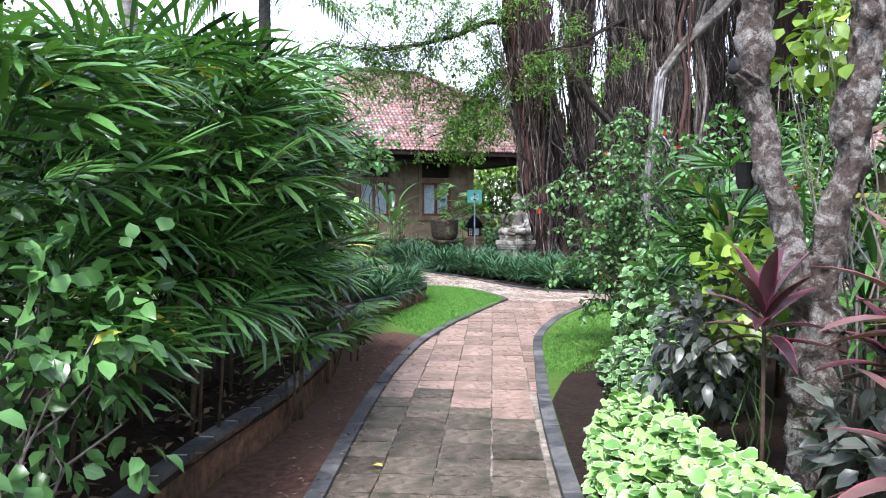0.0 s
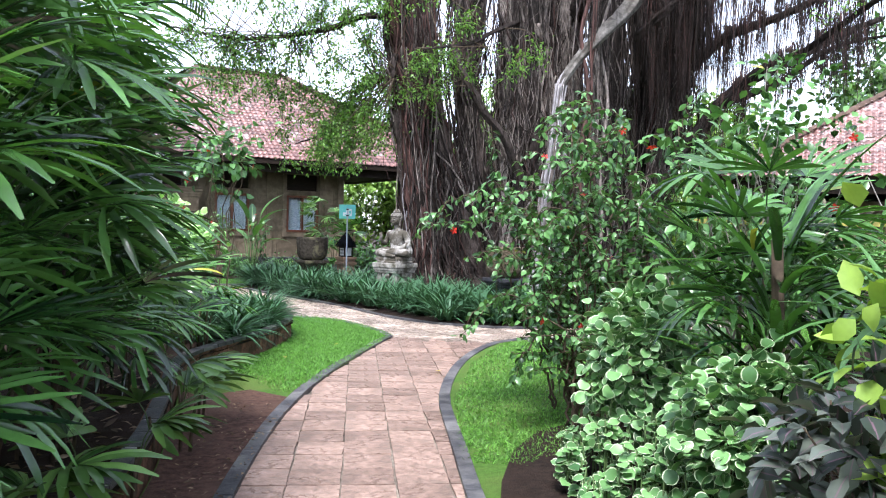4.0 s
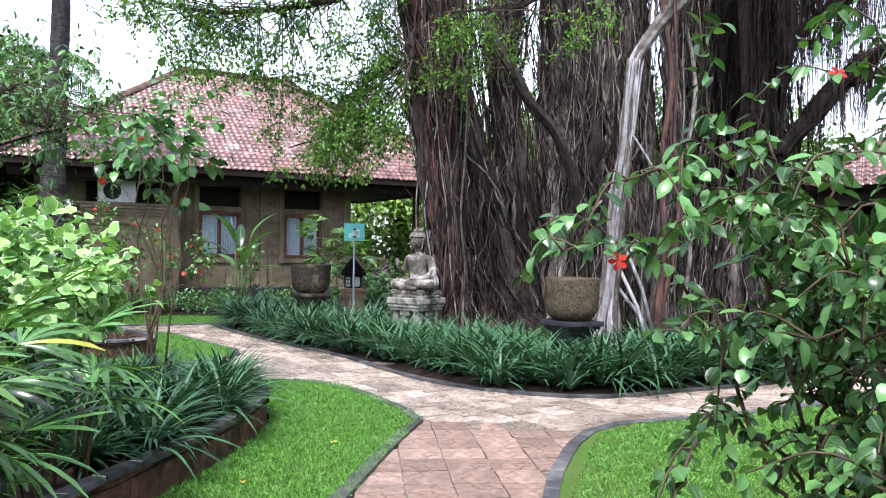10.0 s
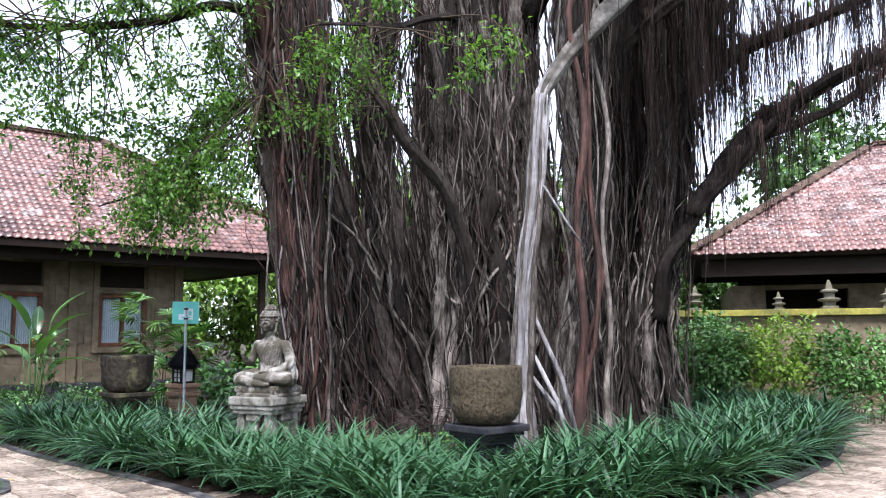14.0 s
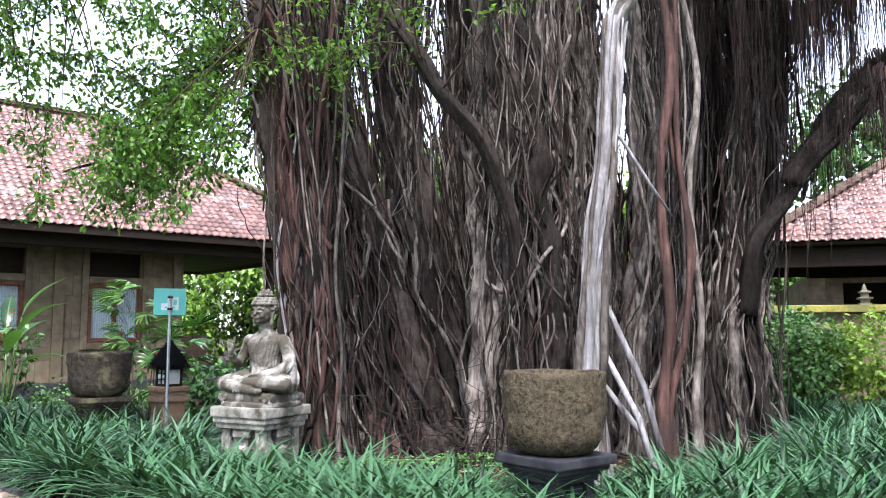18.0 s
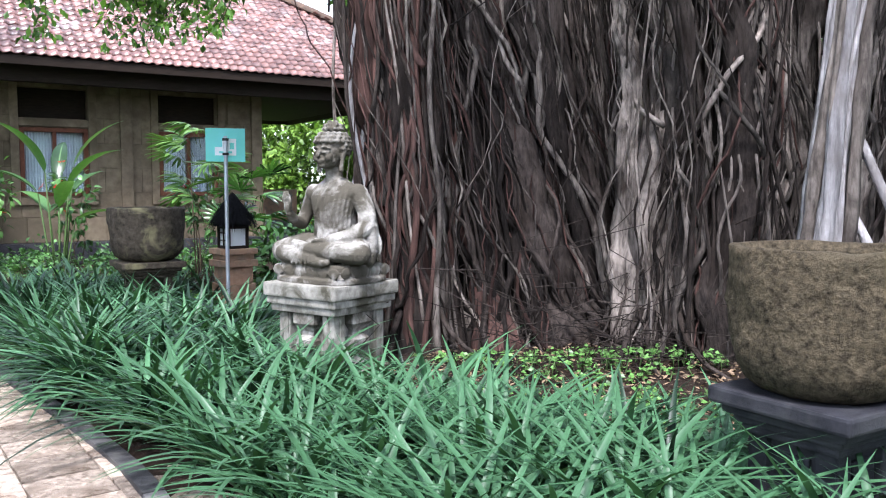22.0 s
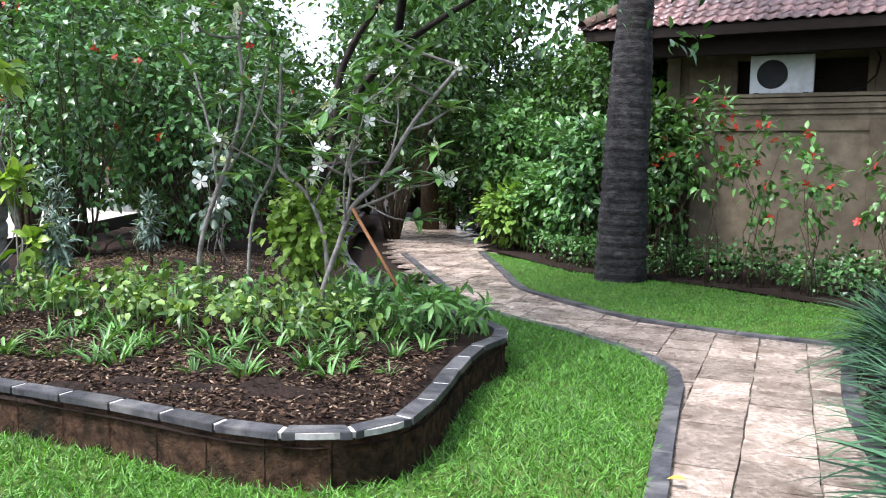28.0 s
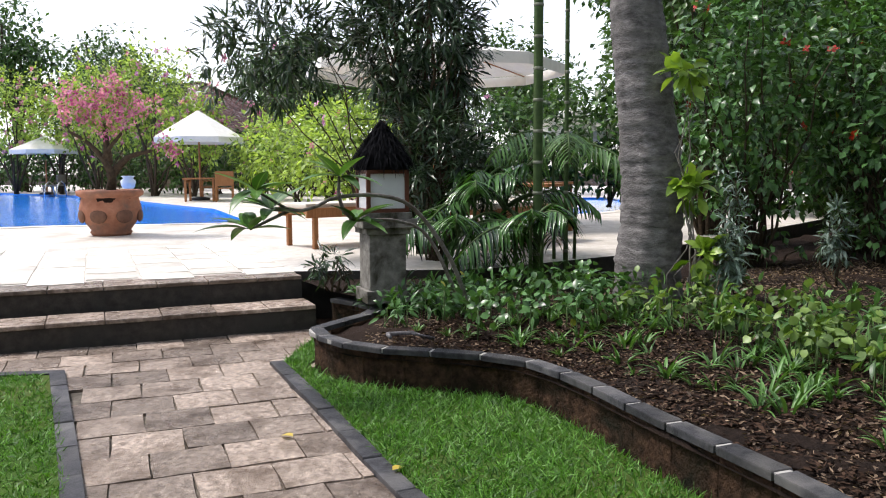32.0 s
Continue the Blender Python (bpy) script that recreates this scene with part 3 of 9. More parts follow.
lawn1 = path_line(TRUNK_L) + path_line(LAWN1_N)[1:] + [(-5.2, 11.7), (-4.3, 9.4), (-4.5, 9.0)] + [p for p in path_line(BED1[14:18])][::-1] + [p for p in path_line(BED1[:15])][::-1] + [(-1.35, -8)]
lawn_r = path_line(TRUNK_R) + path_line(EAST_S)[1:] + [(15, 6), (9, -8)]
lawn2 = path_line(POOL_N[:15]) + [p for p in path_line(BED2[:22])][::-1]
lawn3 = path_line(NW_R[1:]) + [(0.2, 23.6), (-1.0, 23.6), (-2.0, 23.4), (-2.6, 23.45), (-4.0, 23.75), (-5.3, 23.75), (-6.1, 23.6), (-7.2, 24.1)]
turf_w = sheet("lawn_west", lawn1, 0.012, M["turf"], label="short green lawn beside the path", category="lawn")
turf_e = sheet("lawn_east", lawn_r, 0.012, M["turf"], label="short green lawn edged with slate", category="lawn")
turf_n = sheet("lawn_bed", lawn2, 0.012, M["turf"], label="bright green lawn round the raised bed", category="lawn")
turf_h = sheet("lawn_house", lawn3, 0.012, M["turf"], label="bright green lawn before the house bed", category="lawn")
bare = [(-1.2, -8)] + [(x + 0.01, y) for x, y in path_line(BED1[:8])] + [(-0.95, 9.0), (-0.55, 9.25), (-0.2, 8.9)] + [(x - 0.098, y) for x, y in path_line(TRUNK_L[:6])][::-1]
sheet("bare_soil", bare, 0.018, M["red_soil"], label="bare reddish soil beside the path", category="soil")
bare_e = [(x + 0.098, y) for x, y in path_line(TRUNK_R[:4])] + [(0.98, 6.6), (1.2, 7.2), (1.5, 7.7), (2.6, 8.4), (3.3, 10.0), (5, 11.5), (9, 11), (9, -8)]
sheet("planting_soil", bare_e, 0.02, M["soil"], label="dark soil under the shrubs", category="soil")
house_bed = [(-9.0, 24.9), (-7.2, 24.1), (-6.1, 23.6), (-5.3, 23.75), (-4.0, 23.75), (-2.6, 23.45), (-1.0, 23.6), (0.2, 23.6), (0.5, 24.2), (1.5, 26.5), (1.5, 29.0), (-6.5, 26.2), (-9.0, 26.5)]
sheet("house_bed", house_bed, 0.03, M["soil"], label="dark soil bed along the house", category="soil")
mound("island_bed", path_line(ISLAND, 0.3), 0.0, 0.12, 1.2, 0.25, M["soil"], "mulched soil under the banyan")
mound("raised_bed_west", path_line(BED1, 0.3), 0.19, 0.3, 1.5, 0.16, M["soil"], "soil of the raised bed")
mound("raised_bed_north", path_line(BED2, 0.3), 0.19, 0.4, 2.2, 0.16, M["soil"], "mulched soil of the raised bed")


def block(a, b, na, nb, z0, z1, bev=0.006):
    """A kerb stone between two cross lines: a, b outer ends, na, nb inner ends."""
    lo = [(*a, z0), (*b, z0), (*nb, z0), (*na, z0)]
    c = np.mean([a, b, na, nb], axis=0)
    top = [(*(np.array(p) + (c - p) * min(0.3, bev / max(np.linalg.norm(c - p), 1e-3))), z1) for p in (a, b, nb, na)]
    sh = [(*p, z1 - bev) for p in (a, b, nb, na)]
    return lo + sh + top, [(0, 1, 5, 4), (1, 2, 6, 5), (2, 3, 7, 6), (3, 0, 4, 7), (4, 5, 9, 8), (5, 6, 10, 9), (6, 7, 11, 10), (7, 4, 8, 11), (8, 9, 10, 11)]


def offsets(line, d):
    line = np.asarray(line)
    t = np.gradient(line, axis=0)
    t = t / np.linalg.norm(t, axis=1, keepdims=True)
    return line + np.stack([-t[:, 1], t[:, 0]], -1) * d


def stones(parent, name, line, d0, d1, z0, z1, material, step, gap=0.006, jitter=0.004):
    """Separate stones along a line, between the offsets d0 and d1 to its left."""
    line = smooth_line(line, step)
    A, B = offsets(line, d0), offsets(line, d1)
    for i in range(len(line) - 1):
        g = gap / max(np.linalg.norm(line[i + 1] - line[i]), 1e-3) / 2
        a, b = A[i] + (A[i + 1] - A[i]) * g, A[i + 1] - (A[i + 1] - A[i]) * g
        c, e = B[i] + (B[i + 1] - B[i]) * g, B[i + 1] - (B[i + 1] - B[i]) * g
        j = random.uniform(-jitter, jitter)
        if d1 > d0:
            v, f = block(a, b, c, e, z0, z1 + j)
        else:
            v, f = block(c, e, a, b, z0, z1 + j)
        link(name, pydata(v, f, name), material, parent)


def kerb(name, line, side, label="dark slate kerb flush along the lawn"):
    k = tagged(new(name), label, "kerb", "", "structure")
    stones(k, "kerb_stone", line, 0.0, 0.095 * side, -0.05, 0.024, M["slate"], 0.42)


kerb("kerb_1", TRUNK_L[1:] + LAWN1_N[1:], 1)
kerb("kerb_2", TRUNK_R[1:] + EAST_S[1:7], -1)
kerb("kerb_3", POOL_N[:16], -1)
kerb("kerb_4", NW_R[1:], -1)
kerb("kerb_5", [(-5.4, 12.5), (-5.2, 11.7), (-4.3, 9.4)], 1)
kerb("island_kerb", ISLAND[:15], -1, "dark low edging hidden under lilies")


def bed_wall(name, line, label, face):
    w = tagged(new(name), label, "bed wall", "", "structure")
    stones(w, "wall_block", line, 0.02, 0.12, -0.05, 0.224, face, 0.29, 0.006, 0.0)
    fine = smooth_line(line, 0.1)
    A, B = offsets(fine, 0.012), offsets(fine, 0.085)
    V = [(*p, z) for z in (0.226, 0.2525) for p in np.vstack([A, B])]
    n = len(fine)
    F = [(i, i + 1, 2 * n + i + 1, 2 * n + i) for i in range(n - 1)] + [(2 * n + i, 2 * n + i + 1, 3 * n + i + 1, 3 * n + i) for i in range(n - 1)]
    link("mortar", pydata(V, F, "mortar"), M["mortar"], w, "pale mortar between the cap stones")
    stones(w, "cap_stone", line, 0.0, 0.097, 0.222, 0.256, M["slate"], 0.31, 0.016, 0.002)


bed_wall("bed_wall_1", BED1[:17], "curved low stone bed wall with slate cap", M["bedwall"])
bed_wall("bed_wall_2", BED2[:24], "wavy low stone bed wall with slate cap", M["bedwall_shaded"])


# ---- paving ----
def paver_mesh(w, l, k):
    rs = random.Random(k)
    bm = bmesh.new()
    bmesh.ops.create_grid(bm, x_segments=2, y_segments=2, size=0.5, matrix=Matrix.Diagonal((w, l, 1, 1)))
    for v in bm.verts:
        v.co.z = rs.uniform(-0.002, 0.003)
        if abs(v.co.x) > w * 0.4 or abs(v.co.y) > l * 0.4:
            v.co.x += rs.uniform(-0.006, 0.006)
            v.co.y += rs.uniform(-0.006, 0.006)
            v.co.z -= 0.004
    rim = [e for e in bm.edges if e.is_boundary]
    ext = bmesh.ops.extrude_edge_only(bm, edges=rim)
    for v in ext["geom"]:
        if isinstance(v, bmesh.types.BMVert):
            v.co.z -= 0.03
    bmesh.ops.recalc_face_normals(bm, faces=bm.faces[:])
    me = bpy.data.meshes.new("paver")
    bm.to_mesh(me)
    bm.free()
    return me


def pave(parent, poly, origin, turn, size, joint, material, grow, near=None, shift=0.0, limit=300, old=None, level=0.0):
    """Square pavers on a turned grid, kept where they touch the path; the nearest are parts, the rest one mesh."""
    kinds = [paver_mesh(size - joint, size - joint, k) for k in range(8)]
    for me in kinds:
        me.materials.append(material)
    worn = [me.copy() for me in kinds]
    for me in worn:
        me.materials[0] = M["paver_moss"]
    poly = np.asarray(poly)
    c, s = math.cos(turn), math.sin(turn)
    rel = (poly - origin) @ np.array([[c, -s], [s, c]])
    x0, y0 = np.floor(rel.min(0) / size) - 1
    x1, y1 = np.ceil(rel.max(0) / size) + 1
    spots = []
    for i in range(int(x0), int(x1)):
        for j in range(int(y0), int(y1)):
            lx, ly = (i + 0.5) * size, (j + 0.5 + (shift * (i % 2))) * size
            x, y = origin[0] + lx * c - ly * s, origin[1] + lx * s + ly * c
            spots.append((x, y))
    q = np.array(spots)
    ok = inside(poly, q[:, 0], q[:, 1]) | (edge_distance(poly, q[:, 0], q[:, 1]) < grow)
    q = q[ok]
    if near is not None:
        q = q[np.argsort(np.hypot(q[:, 0] - near[0], q[:, 1] - near[1]))]
    rest_v, rest_f = [], []
    for k, (x, y) in enumerate(q):
        m = pose(x, y, level + random.uniform(-0.003, 0.003), random.uniform(-0.35, 0.35), random.uniform(-0.35, 0.35), math.degrees(turn) + random.choice((0, 90, 180, 270)) + random.uniform(-0.5, 0.5))
        me = (worn if old and y + random.uniform(-0.35, 0.35) + 0.8 * x < old else kinds)[random.randrange(8)]
        if k < limit:
            ob = new("paver", me)
            ob.parent = parent
            ob.matrix_basis = m
        else:
            o = len(rest_v)
            rest_v += [m @ v.co for v in me.vertices]
            rest_f += [tuple(i + o for i in p.vertices) for p in me.polygons]
    if rest_f:
        tagged(link("pavers", pydata(rest_v, rest_f, "pavers"), material, parent), kind="stuff")


# ---- house with the tiled roof ----
HOUSE_TURN = 20.9


def wall_cells(x0, x1, z0, z1, holes):
    """Boxes of a wall that leave the openings (x0, x1, z0, z1) free."""
    xs = sorted({x0, x1, *[h[0] for h in holes], *[h[1] for h in holes]})
    out = []
    for a, b in zip(xs, xs[1:]):
        cuts = sorted((h[2], h[3]) for h in holes if h[0] <= a + 1e-6 and h[1] >= b - 1e-6)
        z = z0
        for c, d in cuts:
            if c > z + 1e-6:
                out.append((a, b, z, c))
            z = d
        if z < z1 - 1e-6:
            out.append((a, b, z, z1))
    return out


def cladding(parent, x0, x1, z0, z1, y, depth, holes, material, course=0.42, length=0.62):
    """A wall of large stone slabs with fine joints, each slab its own piece."""
    r = random.Random(int(x0 * 10) + 77)
    core = bmesh.new()
    for a, b, c, d in wall_cells(x0, x1, z0, z1, holes):
        bmesh.ops.create_cube(core, size=1, matrix=Matrix.LocRotScale(((a + b) / 2, y + depth / 2 + 0.01, (c + d) / 2), None, (b - a, depth - 0.02, d - c)))
    part("wall_core", core, M["house_wall"], parent)
    z = z0
    k = 0
    while z < z1 - 0.05:
        zt = min(z + course, z1)
        x = x0 - (length / 2 if k % 2 else 0)
        while x < x1:
            a, b = max(x, x0), min(x + length, x1)
            for c, d, e, f in wall_cells(a, b, z, zt, [(max(h[0], a), min(h[1], b), max(h[2], z), min(h[3], zt)) for h in holes if h[0] < b and h[1] > a and h[2] < zt and h[3] > z]):
                if d - c > 0.03 and f - e > 0.03:
                    p = r.uniform(0, 0.004)
                    v, q = block((c + 0.003, e + 0.003), (d - 0.003, e + 0.003), (c + 0.003, f - 0.003), (d - 0.003, f - 0.003), 0, 0.014 + p, 0.004)
                    link("stone_slab", pydata([(vx, y + 0.01 - vz, vy) for vx, vy, vz in v], [tuple(reversed(g)) for g in q], "stone_slab"), material, parent)
            x += length
        z = zt
        k += 1


def tile_mesh():
    """One clay pantile: an S across, a thick lower lip."""
    prof = [(-0.082, 0.0), (-0.054, -0.012), (-0.016, -0.005), (0.023, 0.015), (0.056, 0.018), (0.084, 0.001)]
    V, F = [], []
    for y, dz in ((-0.01, 0.002), (0.0, 0.024), (0.228, -0.005)):
        V += [(x, y, z + dz) for x, z in prof]
    n = len(prof)
    for r in range(2):
        F += [(r * n + i, r * n + i + 1, (r + 1) * n + i + 1, (r + 1) * n + i) for i in range(n - 1)]
    return pydata(V, F, "roof_tile", True)


TILE = tile_mesh()
TILE.materials.append(M["tile"])
CAP = pydata(*(lambda n: ([(y, 0.12 * math.cos(a) * (1 - 0.1 * y), 0.115 * math.sin(a) * (1 - 0.1 * y)) for y in (0.0, 0.36) for a in [math.pi * k / n for k in range(n + 1)]], [(k, k + 1, n + 1 + k + 1, n + 1 + k) for k in range(n)]))(8), "ridge_tile", True)
CAP.materials.append(M["tile_old"])


def slope(parent, a, b, c, d, limit, w=0.158, course=0.205):
    """Tiles on the slope with the eave from a to b and the top from d to c (all Vectors)."""
    ex = (b - a).normalized()
    up = (d - a) - ex * (d - a).dot(ex)
    h = up.length
    ey = up.normalized()
    ez = ex.cross(ey)
    wid = (b - a).length
    s0, s1 = (d - a).dot(ex), (c - a).dot(ex)
    rot = Matrix((ex, ey, ez)).transposed().to_4x4()
    base = pydata([a - ez * 0.03, b - ez * 0.03, c - ez * 0.03, d - ez * 0.03, a - ez * 0.1, b - ez * 0.1, c - ez * 0.1, d - ez * 0.1], [(0, 1, 2, 3), (7, 6, 5, 4), (0, 4, 5, 1), (1, 5, 6, 2), (2, 6, 7, 3), (3, 7, 4, 0)], "roof_deck")
    link("roof_deck", base, M["dark_wood"], parent)
    V, F, k = [], [], 0
    for j in range(int(h / course) + 1):
        f = j * course / h
        l, r = s0 * f + 0.02, wid + (s1 - wid) * f - 0.02
        for i in range(int(wid / w) + 2):
            x = i * w
            if not l - 0.05 <= x <= r + 0.05:
                continue
            m = Matrix.Translation(a + ex * (x + random.uniform(-0.006, 0.006)) + ey * (j * course + random.uniform(-0.008, 0.008)) + ez * random.uniform(0, 0.006)) @ rot @ Matrix.Rotation(random.uniform(-0.03, 0.03), 4, "Z")
            if k < limit:
                ob = new("roof_tile", TILE)
                ob.parent, ob.matrix_basis = parent, m
            else:
                o = len(V)
                V += [m @ v.co for v in TILE.vertices]
                F += [tuple(q + o for q in p.vertices) for p in TILE.polygons]
            k += 1
    if F:
        tagged(link("roof_tiles", pydata(V, F, "roof_tiles", True), M["tile"], parent), kind="stuff")


def caps(parent, p, q):
    ex = (q - p).normalized()
    ey = Vector((0, 0, 1)).cross(ex).normalized()
    rot = Matrix((ex, ey, ex.cross(ey))).transposed().to_4x4()
    n = int((q - p).length / 0.32)
    for i in range(n):
        ob = new("ridge_tile", CAP)
        ob.parent = parent
        ob.matrix_basis = Matrix.Translation(p + ex * (i * 0.32) + Vector((0, 0, random.uniform(0, 0.015)))) @ rot


def hip_roof(house, x0, x1, y0, y1, z0, rise, limit):
    roof = new("roof")
    roof.parent = house
    yr = (y0 + y1) / 2
    run = yr - y0
    A, B, C, D = Vector((x0, y0, z0)), Vector((x1, y0, z0)), Vector((x1, y1, z0)), Vector((x0, y1, z0))
    R, S = Vector((x0 + run, yr, z0 + rise)), Vector((x1 - run, yr, z0 + rise))
    slope(roof, A, B, S, R, limit)
    slope(roof, B, C, S, S, 0)
    slope(roof, D, A, R, R, 0)
    slope(roof, C, D, R, S, 0)
    for p, q in ((A, R), (B, S), (R, S), (D, R), (C, S)):
        caps(roof, p + Vector((0, 0, 0.02)), q + Vector((0, 0, 0.02)))
    return roof


house = thing("house", (0.0, 27.1, 0.0), "low sandstone house under a red clay tile hip roof", "house", rz=HOUSE_TURN)
hip_roof(house, -7.2, 5.8, 0.0, 10.0, 3.36, 3.3, 300)
WIN = [(-2.55, -1.5), (-0.32, 0.73)]
holes = [(a, b, 1.2, 2.34) for a, b in WIN] + [(a, b, 2.5, 3.0) for a, b in WIN] + [(-5.2, -3.5, 2.5, 3.0)]
wall = new("wall")
wall.parent = house
cladding(wall, -6.2, 1.5, 0.42, 3.3, 1.2, 0.22, holes, M["house_wall"])
for nm, b in (("plinth", box(-6.35, 5.4, 0.9, 9.0, -0.05, 0.42, 0.01)),):
    part(nm, b, M["dark_stone"], house, "dark stone plinth")
part("side_wall", box(-6.2, -5.98, 1.42, 8.6, 0.42, 3.3), M["house_wall"], house)
part("side_wall", box(1.28, 1.5, 1.42, 8.6, 0.42, 3.3), M["house_wall"], house)
part("back_wall", box(-6.2, 1.5, 8.6, 8.8, 0.42, 3.3), M["house_wall"], house)
part("ceiling_board", box(-6.2, 5.2, 0.9, 9.0, 3.3, 3.34), M["dark_wood"], house)
# real beam, drawn taller to take in the band of shade under the eave
part("eave_beam", box(-6.9, 5.5, 0.32, 0.44, 2.98, 3.26, 0.008), M["dark_wood"], house)
part("eave_board", box(-7.15, 5.75, 0.02, 0.06, 3.2, 3.34, 0.004), M["dark_wood"], house)
for i in range(42):
    x = -7.0 + i * 0.305
    part("rafter", box(x, x + 0.05, 0.05, 1.3, 3.24, 3.31), M["dark_wood"], house)
for x in (4.9, 3.3):
    post = part("veranda_post", lathe([(0.09, 0.42), (0.09, 0.6), (0.07, 0.62), (0.07, 3.08)], square=True), M["dark_wood"], house)
    post.location = (x, 0.5, 0)
part("veranda_back_wall", box(1.5, 5.3, 8.4, 8.6, 0.42, 1.3), M["brick"], house, "low brick veranda wall")
glass, gnt, gb = node_mat("window_glass", 0.08)
gb.inputs["Base Color"].default_value = (0.9, 0.95, 0.97, 1)
gb.inputs["Transmission Weight"].default_value = 0.9
gb.inputs["IOR"].default_value = 1.1
M["glass"] = glass
M["curtain"] = surface("pale_blue_curtain", (0.38, 0.44, 0.52), (0.55, 0.62, 0.7), 3, None, 1, 0.8, relief=0.1)
for a, b in WIN:
    w = new("window")
    w.parent = house
    for nm, bx in (("jamb", (a, a + 0.07, 1.2, 2.34)), ("jamb", (b - 0.07, b, 1.2, 2.34)), ("head", (a + 0.07, b - 0.07, 2.27, 2.34)), ("sill", (a + 0.07, b - 0.07, 1.2, 1.27)), ("mullion", ((a + b) / 2 - 0.03, (a + b) / 2 + 0.03, 1.27, 2.27))):
        part(nm, box(bx[0], bx[1], 1.17, 1.3, bx[2], bx[3], 0.005), M["window_wood"], w)
    for p, q in ((a + 0.07, (a + b) / 2 - 0.03), ((a + b) / 2 + 0.03, b - 0.07)):
        pane = part("pane", box(p, q, 1.235, 1.241, 1.27, 2.27), M["glass"], w)
        pane.visible_shadow = False
        n = 40
        cv = [(p + (q - p) * i / n, 1.33 + 0.025 * math.sin(i * 1.5), z) for z in (1.22, 2.3) for i in range(n + 1)]
        link("curtain", pydata(cv, [(i, i + 1, n + 2 + i, n + 1 + i) for i in range(n)], "curtain", True), M["curtain"], w, "drawn pale blue curtain")
    for nm, bx in (("surround", (a - 0.14, a - 0.01, 1.05, 3.06)), ("surround", (b + 0.01, b + 0.14, 1.05, 3.06)), ("surround", (a - 0.01, b + 0.01, 2.36, 2.48)), ("surround", (a - 0.01, b + 0.01, 1.05, 1.17))):
        part(nm, box(bx[0], bx[1], 1.14, 1.21, bx[2], bx[3], 0.008), M["house_wall"], w)
    # dark board fills the open vent, in place of the shade inside it
    part("vent_board", box(a, b, 1.36, 1.38, 2.5, 3.0), M["dark_wood"], w, "dark board standing in for the unlit vent opening")
part("vent_board", box(-5.2, -3.5, 1.36, 1.38, 2.5, 3.0), M["dark_wood"], house)
for x in (-6.2, -3.05, 1.38, -0.98):
    part("pilaster", box(x, x + 0.2, 1.12, 1.2, 0.42, 3.2, 0.01), M["house_wall"], house)
screen = new("screen_wall")
screen.parent = house
part("panel", box(-5.7, -3.15, 0.62, 1.1, 0.1, 2.24, 0.01), M["house_wall"], screen)
part("panel_frame", box(-5.7, -5.4, 0.59, 0.62, 0.1, 2.1, 0.006), M["house_wall"], screen)
part("panel_frame", box(-3.45, -3.15, 0.59, 0.62, 0.1, 2.1, 0.006), M["house_wall"], screen)
part("panel_frame", box(-5.4, -3.45, 0.59, 0.62, 1.95, 2.1, 0.006), M["house_wall"], screen)
for k, (z, o) in enumerate(((2.1, 0.03), (2.17, 0.055), (2.24, 0.08), (2.32, 0.1), (2.4, 0.12))):
    part("cornice", box(-5.7 - o, -3.15 + o, 0.62 - o, 1.12, z, z + (0.07 if z < 2.4 else 0.05), 0.006), M["house_wall"], screen)
M["white_metal"] = surface("white_metal", (0.55, 0.56, 0.56), (0.68, 0.69, 0.69), 4, (0.4, 0.4, 0.38), 3, 0.45, relief=0.05)
M["black"] = surface("black_plastic", (0.012, 0.012, 0.012), (0.03, 0.03, 0.03), 9, None, 1, 0.5)
ac = thing("air_conditioner", (0, 0, 0), "white outdoor air conditioner unit on the screen wall", "air conditioner")
hm = pose(0, 27.1, 0, 0, 0, HOUSE_TURN)
ac.matrix_basis = hm @ pose(-4.57, 0.85, 2.45)
part("casing", box(-0.41, 0.41, -0.15, 0.15, 0.02, 0.54, 0.015), M["white_metal"], ac)
g = bmesh.new()
bmesh.ops.create_circle(g, cap_ends=True, radius=0.2, segments=28, matrix=pose(-0.12, -0.156, 0.28, 90))
part("fan_opening", g, M["black"], ac)
for k in range(6):
    r = 0.03 + 0.032 * k
    part("grille_ring", (lambda r: (lambda bm: (bmesh.ops.create_cone(bm, segments=24, radius1=r, radius2=r, depth=0.006, cap_ends=False, matrix=pose(-0.12, -0.165, 0.28, 90)), bm)[1])(bmesh.new()))(r), M["white_metal"], ac)
part("service_panel", box(0.16, 0.39, -0.158, -0.15, 0.08, 0.48, 0.003), M["white_metal"], ac)
part("foot", box(-0.35, -0.28, -0.16, 0.16, 0.0, 0.03), M["black"], ac)
part("foot", box(0.28, 0.35, -0.16, 0.16, 0.0, 0.03), M["black"], ac)
pipe_pts = [hm @ Vector(p) for p in ((-3.75, 1.1, 2.5), (-3.55, 1.05, 2.56), (-3.4, 1.05, 2.72), (-3.36, 1.1, 2.95), (-3.4, 1.2, 3.05))]
tagged(link("cable", tube(pipe_pts, [0.012] * 5), M["black"]), "thin dark cable on the house wall", "cable")

